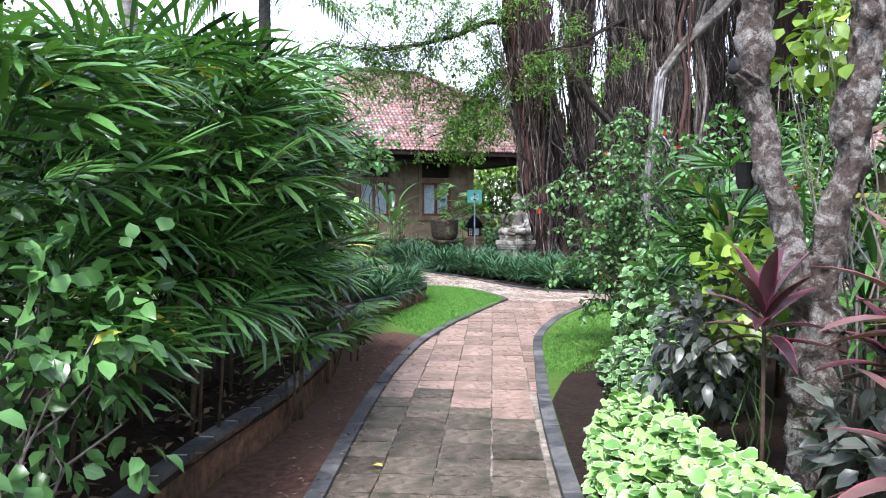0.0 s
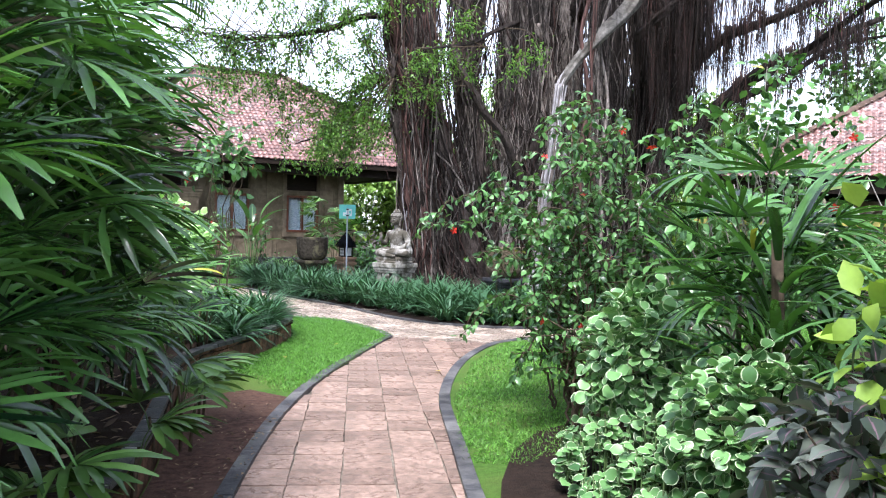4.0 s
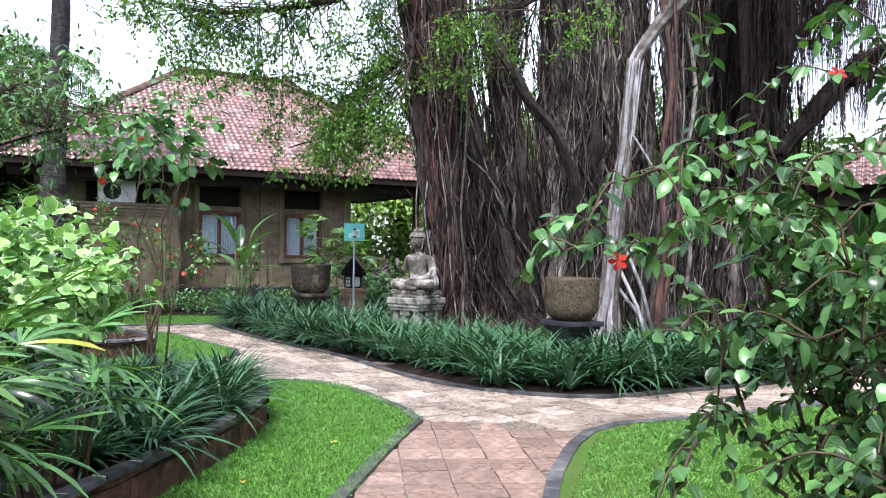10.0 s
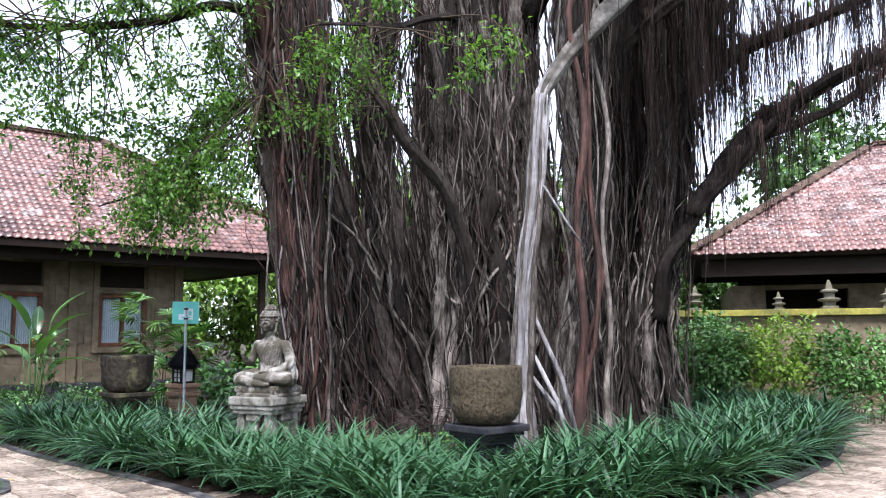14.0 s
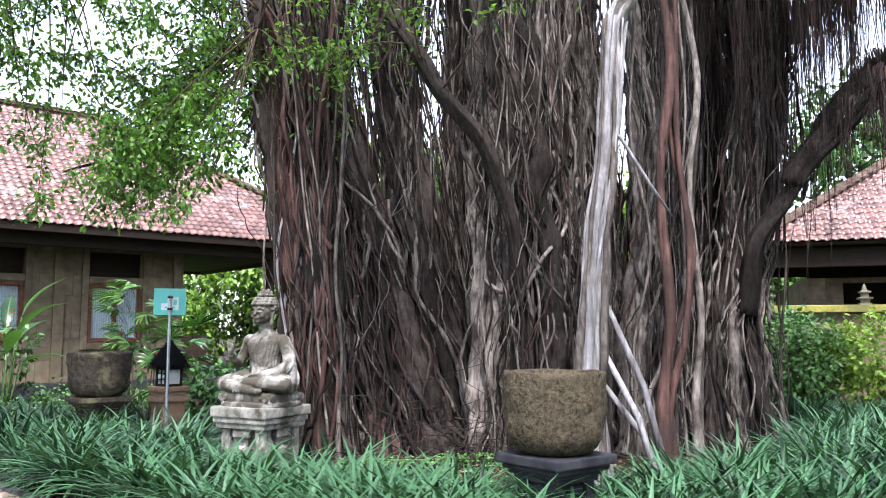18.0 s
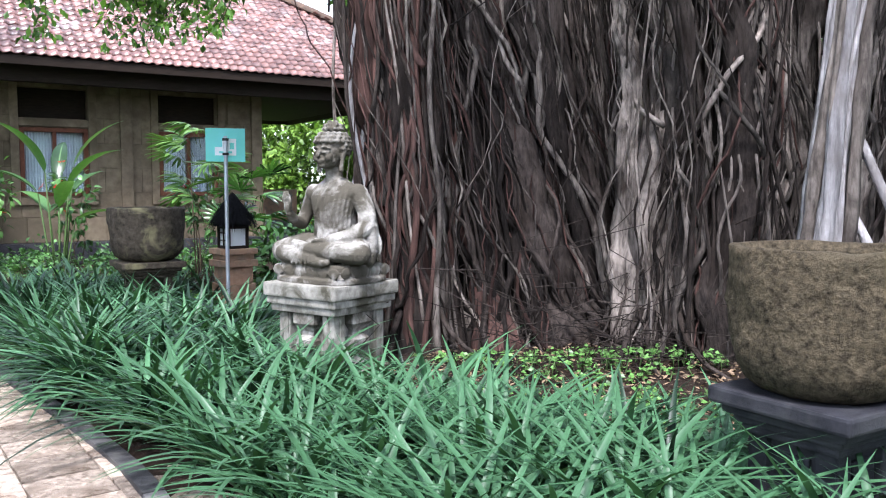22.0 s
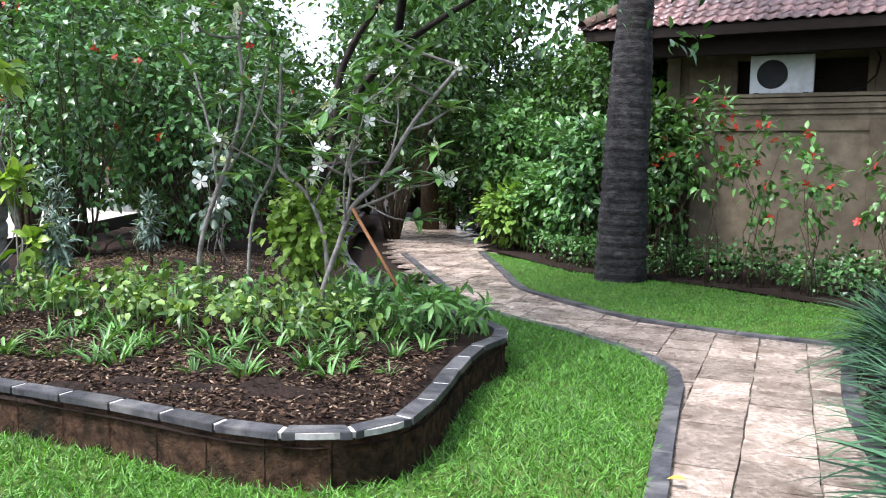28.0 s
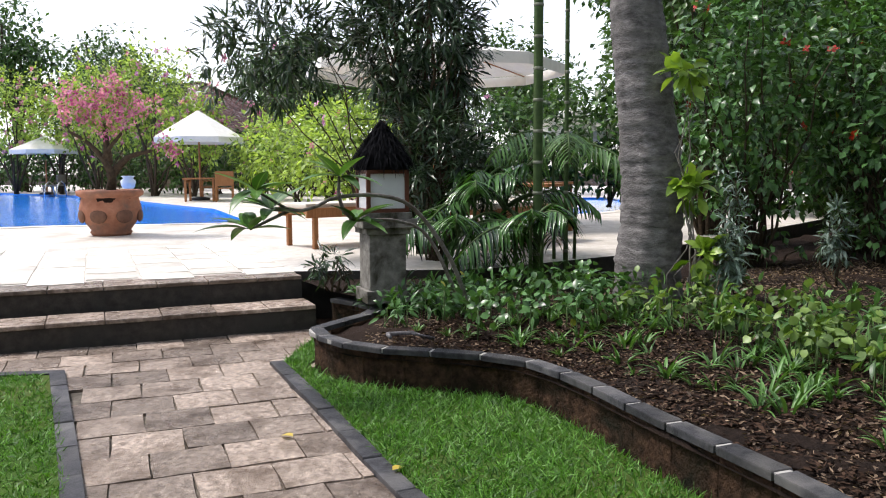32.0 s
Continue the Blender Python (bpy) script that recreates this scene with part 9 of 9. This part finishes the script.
frangipani((-3.98, 18.1, 0.36), [([(-3.98, 18.1, 0.3), (-3.97, 18.16, 0.55), (-3.92, 18.24, 0.82), (-3.86, 18.31, 1.08), (-3.78, 18.42, 1.2), (-3.76, 18.55, 1.38), (-3.73, 18.78, 1.71), (-3.61, 19.07, 2.07)], 0.035), ([(-3.9, 18.26, 0.95), (-3.87, 18.3, 1.2), (-3.88, 18.3, 1.38), (-3.95, 18.4, 1.6)], 0.022), ([(-3.86, 18.31, 1.05), (-3.75, 18.45, 1.12), (-3.62, 18.6, 1.22)], 0.016), ([(-3.9, 18.28, 0.92), (-3.8, 18.2, 1.3), (-3.75, 18.3, 1.75)], 0.015), ([(-3.76, 18.55, 1.38), (-3.85, 18.7, 1.7), (-3.95, 18.75, 1.9)], 0.014)], "young frangipani leaning on a wooden stake with white flowers", 0)
stake = thing("stake", (-3.45, 18.55, 0.34), "thin brown wooden stake propping the frangipani", "stake")
link("pole", tube([(0, 0, -0.03), (-0.4, -0.25, 0.72)], [0.012, 0.012], 6), M["teak"], stake)
frangipani((-5.28, 17.9, 0.38), [([(-5.28, 17.9, 0.3), (-5.28, 17.9, 0.69), (-5.23, 18.0, 1.09), (-5.18, 18.1, 1.4), (-5.22, 18.24, 1.84), (-5.32, 18.26, 2.45)], 0.035), ([(-5.2, 18.02, 1.05), (-5.45, 18.1, 1.5), (-5.75, 18.1, 2.1), (-6.0, 18.1, 2.3)], 0.02), ([(-5.18, 18.1, 1.3), (-4.95, 18.2, 1.7), (-4.85, 18.3, 2.3)], 0.018), ([(-4.45, 18.52, 0.4), (-4.5, 18.52, 0.81), (-4.71, 18.49, 1.15), (-4.95, 18.4, 1.35), (-5.05, 18.5, 2.0)], 0.03), ([(-4.92, 18.1, 0.35), (-4.92, 18.16, 0.97), (-4.8, 18.3, 1.4), (-4.75, 18.3, 2.1)], 0.024), ([(-4.6, 18.5, 1.05), (-4.4, 18.6, 1.5), (-4.35, 18.7, 2.0)], 0.014), ([(-4.85, 18.3, 1.5), (-4.65, 18.4, 1.9)], 0.012)], "multi-stemmed frangipani with sparse leaves and white flowers", 0)
frangipani((-5.9, 15.25, 0.3), [([(-5.9, 15.25, 0.25), (-5.77, 15.1, 0.7), (-5.62, 14.87, 1.06), (-5.44, 14.67, 1.17), (-5.19, 14.4, 1.17), (-5.05, 14.25, 1.1), (-4.92, 14.06, 1.11)], 0.026), ([(-5.3, 14.5, 1.02), (-5.2, 14.42, 1.12), (-5.2, 14.42, 1.3)], 0.022), ([(-5.0, 14.15, 1.1), (-4.82, 13.96, 1.0)], 0.018), ([(-5.0, 14.15, 1.1), (-4.9, 13.98, 1.22)], 0.016), ([(-6.0, 15.2, 0.25), (-5.8, 14.95, 0.85), (-5.55, 14.75, 1.0), (-5.3, 14.5, 1.02)], 0.024)], "low frangipani branch reaching over the steps", 0, False, (0.2, 0.33), 0.085, 0, 9)
shrub("lime_shrub", "bright lime green leafy shrub in the raised bed", "shrub", (-4.88, 18.65, 0.38), (-4.85, 18.6, 0.85), (0.42, 0.38, 0.5), 130, 9, 0.09, 0.055, "lime", "oval", 0.3, None, None, "", 0.06, 0.1, 8)
for x, y, h in ((-7.4, 17.5, 0.9), (-6.9, 18.2, 0.6), (-5.7, 17.0, 0.55)):
    shrub("grey_shrub", "upright grey-green narrow-leaved shrub", "shrub", (x, y, 0.36), (x, y, 0.36 + h * 0.7), (0.16, 0.16, h * 0.6), 30, 9, 0.11, 0.02, "grey_leaf", "lance", 0.4, None, None, "grey-green shrubs in the raised bed", 0.03, 0.0, 4)
for x, y, z in ((-5.95, 16.72, 2.0), (-5.75, 16.85, 0.75), (-6.0, 16.75, 1.2)):
    shrub("palm_sapling", "bright young leaves against the palm trunk", "seedling", (x, y, 0.36), (x, y, z), (0.12, 0.12, 0.12), 6, 6, 0.15, 0.085, "lime", "oval", 0.3, "twig", None, "young shoots by the palm trunk", 0.04, 0.0, 3, 0.008)
wf = shrub("white_hibiscus", "thin shrub with large white flowers", "shrub", (-6.9, 18.9, 0.36), (-6.9, 18.9, 1.1), (0.3, 0.3, 0.5), 16, 6, 0.12, 0.07, "grey_leaf", "oval", 0.3, "twig", (5, "white_petal", 0.09), "", 0.06, 0.1, 6, 0.007)

# ---- tall hedge, trees and palms behind the bed ----
HEDGE = [(-9.0, 18.2), (-9.6, 19.6), (-10.6, 20.8), (-11.8, 22.0), (-13.0, 23.4), (-14.4, 24.8), (-8.4, 19.4), (-16.2, 26.4), (-17.6, 28.4)]
for k, (x, y) in enumerate(HEDGE):
    shrub("tall_hibiscus", "tall dense hedge shrub with small red flowers", "shrub", (x, y, 0.2), (x, y, 2.0), (1.25, 1.15, 1.95), 420, 8, 0.115, 0.065, "tree_leaf" if k % 3 else "hib", "oval", 0.3, "stem", (9, "red_petal", 0.06), "tall flowering hedge behind the bed", 0.1, 0.2, 26, 0.018, 2)
for x, y, h, r, m in ((-9.2, 30.5, 7.0, 2.6, "tree_leaf"), (-6.6, 24.75, 2.3, 0.7, "hib"), (-5.9, 25.2, 2.6, 0.75, "tree_leaf"), (-11.5, 25.0, 5.6, 2.2, "tree_leaf"), (-14.0, 22.0, 6.0, 2.6, "tree_leaf"), (-18.5, 25.0, 6.5, 3.0, "tree_leaf"), (-9.6, 26.6, 2.6, 1.3, "hib_l"), (-8.0, 25.6, 1.4, 0.85, "hib_l"), (-8.6, 25.2, 1.0, 0.6, "tree_light"), (-10.5, 27.4, 3.2, 1.5, "tree_leaf"), (-13.0, 30.5, 4.5, 2.2, "tree_leaf"), (-17.5, 31.5, 5.0, 2.6, "tree_leaf"), (-9.0, 28.8, 4.8, 2.0, "tree_leaf"), (-7.3, 25.4, 0.9, 0.6, "hib"), (-12.0, 18.6, 5.2, 2.0, "tree_leaf")):
    shrub("garden_tree", "dense dark green garden tree", "tree", (x, y, 0.0), (x, y, h * 0.62), (r, r, h * 0.48), int(230 * r), 10, 0.17, 0.09, m, "oval", 0.3, "stem", None, "trees along the far path", 0.16, 0.2, 16, 0.035, 2)
dark_arm = thing("leaning_tree", (-7.4, 20.4, 0.2), "dark leaning tree limbs over the bed", "tree")
for a in ([(0, 0, 0), (0.3, -0.4, 0.9), (0.9, -0.6, 1.15), (1.7, -0.4, 1.2)], [(0, 0, 0), (0.3, 0.0, 1.4), (1.1, 0.3, 2.4), (2.4, 0.8, 3.1), (3.4, 1.0, 3.4)], [(0.3, 0, 1.4), (0.2, 0.3, 2.4), (0.8, 0.6, 3.4), (1.2, 0.6, 4.4)], [(1.1, 0.3, 2.4), (1.6, 0.1, 3.2), (2.6, 0.0, 3.9)]):
    sm = smooth_line(a, 0.15)
    link("limb", tube(sm, list(np.linspace(0.05, 0.016, len(sm))), 10, 0.4, len(a)), M["root_dark"], dark_arm)
lt = np.array([(3.4, 1.0, 3.4), (2.8, 0.9, 3.3), (2.4, 0.2, 3.8), (1.2, 0.6, 4.3), (1.8, 0.6, 3.2), (2.6, 0.0, 3.9), (0.6, 0.4, 3.6), (3.0, 1.3, 3.0), (3.7, 0.6, 3.6)])
lf_ = np.repeat(lt, 32, 0) + RNG.normal(size=(288, 3)) * (0.85, 0.85, 0.45) + np.array([0, 0, 0.25])
link("foliage", leaf_cluster(lf_, 9, 0.12, 0.17, 0.055, "lance", 0.35, 0.1, 0.2, 3), M["hib"], dark_arm)
link("brushwood", tubes([([Vector(lt[RNG.integers(9)]), Vector(q)], [0.008, 0.003]) for q in lf_[::2]], 4), M["stem"], dark_arm)
link("blossom", flowers(lf_[RNG.choice(288, 18, False)], "white_petal", 0.045), M["white_petal"], dark_arm, "white flowers")


def areca(at, h, n, L, label, mat="hib_l"):
    p = thing("areca_palm", at, label, "palm", "areca palms by the terrace")
    for k in range(3):
        a = 2.1 * k
        link("cane", tube([(0.12 * math.cos(a), 0.12 * math.sin(a), -0.05), (0.15 * math.cos(a), 0.15 * math.sin(a), h * 0.55)], [0.02, 0.014], 8), M["green_stem"], p)
    fronds(p, (0, 0, h * 0.5), n, L, 0.3, mat, 1.0, 1.35, 40, 0.028)
    return p


areca((-8.35, 15.55, 0.3), 1.3, 8, 1.25, "arching areca palm beside the lantern", "rhapis")
areca((-8.75, 16.2, 0.3), 2.6, 7, 1.3, "tall areca palm with hanging fronds")
areca((-7.7, 15.1, 0.3), 0.9, 6, 0.9, "low areca palm beside the lantern", "rhapis")
areca((-8.15, 15.25, 0.3), 1.5, 8, 1.1, "arching areca palm under the oleander", "rhapis")
areca((-7.55, 15.75, 0.3), 1.0, 7, 0.9, "low areca palm under the palm tree", "rhapis")
shrub("oleander", "dense dark oleander skirting the terrace", "shrub", (-8.7, 14.85, 0.36), (-8.75, 14.85, 1.35), (0.75, 0.85, 1.0), 190, 13, 0.17, 0.028, "oleander", "lance", 0.3, "stem", None, "", 0.07, 0.1, 16, 0.016, 3)
for x, y, r in ((-7.95, 15.85, 0.045), (-8.25, 16.15, 0.022)):
    b = thing("bamboo_cane", (x, y, 0.28), "tall smooth green cane with pale rings", "bamboo", "green canes by the terrace")
    zs = np.arange(0, 5.2, 0.04)
    link("cane", tube([(0.01 * z, 0, z - 0.05) for z in zs], [r] * len(zs), 12), M["green_stem"], b)
    for q in range(1, 18):
        link("node_ring", tube([(0.01 * z, 0, z - 0.05) for z in (0.29 * q, 0.29 * q + 0.015, 0.29 * q + 0.03)], [r * 1.04, r * 1.14, r * 1.04], 12), M["grey_ring"], b)
shrub("oleander", "tall dark oleander with many upright stems", "shrub", (-9.4, 14.7, 0.35), (-9.4, 14.6, 2.9), (1.2, 1.1, 1.75), 460, 14, 0.19, 0.03, "oleander", "lance", 0.3, "stem", (4, "pink_petal", 0.05), "", 0.08, 0.1, 40, 0.03, 3)
shrub("oleander", "dark oleander with leaning stems", "shrub", (-9.3, 14.4, 0.38), (-8.9, 13.1, 2.7), (0.8, 1.1, 0.9), 130, 14, 0.19, 0.03, "oleander", "lance", 0.3, "stem", (4, "pink_petal", 0.05), "", 0.07, 0.1, 5, 0.012, 3)
shrub("oleander", "low oleander seedling by the steps", "shrub", (-7.0, 14.05, 0.32), (-6.95, 14.0, 0.55), (0.22, 0.22, 0.2), 14, 12, 0.12, 0.018, "oleander", "lance", 0.3, None, None, "", 0.03, 0.0, 5)
hose = thing("hose", (-5.2, 14.75, 0.28), "short pale curved pipe lying on the soil", "pipe")
link("pipe", tube([(0.0, 0.25, 0.0), (-0.1, 0.1, 0.02), (-0.05, -0.05, 0.02), (0.05, -0.02, 0.02)], [0.014] * 4, 7), M["root_pale"], hose)

# ---- round the pool ----
bg = thing("bougainvillea", (-12.2, 9.78, 0.95), "pot-grown bougainvillea with magenta flowers", "bougainvillea")
arms = [[(0, 0, 0), (-0.06, 0.02, 0.3), (0.02, -0.05, 0.6), (0.2, 0.3, 0.95)], [(0, 0, 0.05), (0.08, 0.06, 0.4), (-0.05, -0.3, 0.8), (0.0, -0.6, 1.0)], [(0, 0, 0.3), (0.0, 0.3, 0.6), (0.0, 0.7, 0.7)], [(0, 0, 0.5), (0.1, 0.0, 1.2)]]
link("brushwood", tubes([(list(smooth_line(a, 0.1)), list(np.linspace(0.07, 0.02, len(smooth_line(a, 0.1))))) for a in arms], 9), M["stem"], bg)
bp = np.concatenate([crown_points(150, (0, 0.05, 1.32), (0.7, 0.98, 0.6), 0.3), crown_points(16, (0, 0.95, 0.75), (0.2, 0.3, 0.25), 0.2)])
link("foliage", leaf_cluster(bp, 8, 0.08, 0.07, 0.045, "oval", 0.2, 0.2, 0.1, 2), M["lime"], bg)
fp = bp[RNG.choice(len(bp), 88, False)]
link("blossom", flowers(np.repeat(fp, 7, 0) + 0.06 * RNG.normal(size=(len(fp) * 7, 3)), "pink_petal", 0.06, 3), M["pink_petal"], bg, "magenta flowers")


def far_hedge(px0, px1, d0, d1, h, n, label, m="tree_leaf", bloom=None):
    for i in range(n):
        f = i / max(1, n - 1)
        p = along_view(32, px0 + (px1 - px0) * f, d0 + (d1 - d0) * f, 0.39)
        shrub("hedge_shrub", label, "shrub", p, (p[0], p[1], h * 0.55 + 0.3), (1.7, 1.7, h * 0.6), 170, 8, 0.22, 0.11, m, "oval", 0.3, None, bloom, "hedge round the pool terrace", 0.18, 0.1, 6, 0.03, 2)


far_hedge(-60, 560, 41, 31, 2.8, 12, "dense green hedge beyond the pool")
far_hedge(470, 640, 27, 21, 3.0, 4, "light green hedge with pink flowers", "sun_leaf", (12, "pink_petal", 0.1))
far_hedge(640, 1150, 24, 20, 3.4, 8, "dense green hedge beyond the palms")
# sunlit look comes from the pale leaf colour, not from the sun lamp
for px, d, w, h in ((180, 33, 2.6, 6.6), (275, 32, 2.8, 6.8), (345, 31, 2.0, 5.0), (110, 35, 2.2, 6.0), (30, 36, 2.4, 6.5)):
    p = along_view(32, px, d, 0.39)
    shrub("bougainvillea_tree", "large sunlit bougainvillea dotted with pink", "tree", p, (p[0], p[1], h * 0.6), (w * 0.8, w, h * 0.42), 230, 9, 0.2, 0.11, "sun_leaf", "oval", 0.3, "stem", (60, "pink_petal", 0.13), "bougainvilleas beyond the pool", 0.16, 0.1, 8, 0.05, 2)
hc_ = thing("house", along_view(32, 345, 52, 0.0), "far house with a red tiled roof", "house", rz=60)
hip_roof(hc_, -6, 6, -5, 5, 3.6, 3.2, 0)
part("wall", box(-5, 5, -4, 4, 0, 3.6), M["house_wall"], hc_)


# ---- trees that close the garden ----
def tree_kind(k, h, r, mat, lsize, n):
    t = thing("tree", (0, 0, 0), "tall leafy tree closing the garden", "tree", "trees round the garden")
    pts = np.concatenate([crown_points(n // 3, (0.3 * r * math.cos(a), 0.3 * r * math.sin(a), h * z), (r * 0.75, r * 0.75, h * 0.24), 0.3) for a, z in ((0.5 + k, 0.62), (2.6 + k, 0.75), (4.6 + k, 0.56))])
    link("crown", leaf_cluster(pts, 9, 0.3, lsize, lsize * 0.5, "oval", 0.3, 0.2, 0.2, 2), M[mat], t)
    link("trunk", tube([(0, 0, -0.1), (0.1, 0, h * 0.25), (0.0, 0.1, h * 0.6)], [0.035 * h, 0.025 * h, 0.012 * h], 12, 0.2, k), M["stem"], t)
    link("brushwood", tubes(branches((0, 0.05, h * 0.35), pts, 14, 0.012 * h, 0.3), 6), M["stem"], t)
    return t


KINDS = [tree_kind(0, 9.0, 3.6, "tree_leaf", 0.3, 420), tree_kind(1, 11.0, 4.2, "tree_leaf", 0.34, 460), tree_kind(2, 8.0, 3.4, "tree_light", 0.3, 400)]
KINDS[0].matrix_basis, KINDS[1].matrix_basis, KINDS[2].matrix_basis = pose(4.5, 48, 0), pose(-13, 36, 0, 0, 0, 40), pose(9, 40, 0)
# those behind the walk's start stay unseen, added to keep side light down
for x, y, k, s in ((-20, 33, 0, 1.0), (-24, 27, 1, 0.9), (16, 33, 2, 1.0), (22, 30, 1, 1.0), (14, 40, 0, 1.1), (-4, 44, 2, 1.0), (21, 21, 0, 0.9), (23, 12, 1, 0.9), (13, 9, 0, 0.75), (11, 3, 2, 0.8), (8, -4, 1, 0.8), (-8, 4, 0, 0.8), (-9, -3, 1, 0.8), (0, -14, 0, 0.9), (-14, 45, 0, 1.2), (-46, 6, 1, 0.9), (-52, -10, 0, 1.0), (-40, 18, 2, 0.9), (-48, -22, 1, 1.0), (-30, 29, 0, 0.9), (-22, 20.5, 1, 0.75), (-44, 26, 1, 1.0), (-10.5, 34, 0, 1.0), (-16, 30.5, 1, 0.9), (-13.2, 27.5, 0, 0.75), (-21, 24, 0, 0.85), (-37, 12, 1, 0.8), (-33, 17, 0, 0.85), (-41, -2, 0, 0.9), (-28, 22, 1, 0.8), (7.6, 30.5, 2, 0.9), (-41, -8, 1, 1.0), (-36, 8.5, 0, 0.9), (-31, 13, 2, 0.75), (-49.5, -6, 0, 1.2), (-55, 2, 1, 1.1)):
    copy_thing(KINDS[k], pose(x, y, 0, 0, 0, random.uniform(0, 360)) @ Matrix.Scale(s, 4))


# ---- dense planting that closes the view at the garden's edge; some unseen, against side light ----
def thicket(k, mat):
    t = thing("hedge_tree", (0, 0, 0), "dense dark hedge tree at the garden's edge", "tree", "hedge trees at the garden's edge")
    pts = np.concatenate([crown_points(260, (rnd(1)[0] * 0.8, rnd(1)[0] * 0.8, z), (2.0, 2.0, 1.5), 0.3) for z in (1.3, 2.6, 3.9)])
    link("crown", leaf_cluster(pts, 8, 0.2, 0.24, 0.12, "oval", 0.3, 0.2, 0.15, 2), M[mat], t)
    link("trunk", tube([(0, 0, -0.1), (0.1, 0.1, 1.5), (0, 0, 3.5)], [0.16, 0.12, 0.06], 10, 0.2, k), M["stem"], t)
    return t


TH = [thicket(0, "tree_leaf"), thicket(1, "tree_leaf"), thicket(2, "tree_light")]
TH[0].matrix_basis, TH[1].matrix_basis, TH[2].matrix_basis = pose(-12.6, 32.5, 0), pose(-15.5, 33.0, 0), pose(9.5, 27.5, 0)
for x, y, k, s in ((-19.5, 30.5, 1, 1.0), (-10.0, 31.5, 0, 0.9), (-7.5, 30.0, 1, 0.9), (-21, 27.5, 0, 1.1), (-16.5, 22.5, 1, 1.0), (-19.5, 22.0, 0, 1.2), (7.0, 27.5, 0, 1.0), (12.0, 28.5, 2, 1.0), (7.5, 9.0, 0, 0.9), (6.0, 6.5, 1, 0.85), (5.2, 4.0, 0, 0.8), (9.5, 11.0, 1, 0.9), (12.0, 12.5, 0, 1.0), (15.5, 14.5, 1, 1.0), (4.6, 2.0, 1, 0.8), (18, 17, 0, 1.0), (-5.4, 2.0, 1, 0.55), (4.4, -1.0, 0, 0.9), (-4.4, -1.5, 1, 0.9), (-13, 28, 0, 0.7), (5.5, 21.8, 2, 0.45), (-1.6, 44, 2, 1.2), (0.3, 44.6, 2, 1.2), (2.1, 44.2, 2, 1.2), (4.0, 43.2, 2, 1.3), (6.0, 41.5, 2, 1.2), (17.0, 31.0, 1, 1.1), (14.5, 30.5, 0, 1.0), (19.5, 31.5, 0, 1.1)):
    copy_thing(TH[k], pose(x, y, 0, 0, 0, random.uniform(0, 360)) @ Matrix.Scale(s, 4))

pave(path_bed_s, [p for p in trunk_poly if p[1] > -3], np.array([-0.06, 4.0]), math.radians(-3.5), 0.3, 0.008, M["paver_red"], 0.10, (0.2, 4.5), 0.0, 300, 5.9)
pave(path_bed, [p for p in main_poly], np.array([0.0, 16.0]), math.radians(24), 0.345, 0.008, M["paver"], 0.10, (0.2, 16.5), 0.5)
pave(terrace, [tuple(s_a + sn * 0.95), tuple(s_b + sn * 0.95), tuple(s_b + sn * 4.2), tuple(s_a + sn * 4.2)], s_b + sn * 0.95, math.atan2(sd[1], sd[0]), 0.45, 0.014, M["terrace"], 0.0, tuple(s_b + sn), 0.5, 160, None, 0.404)
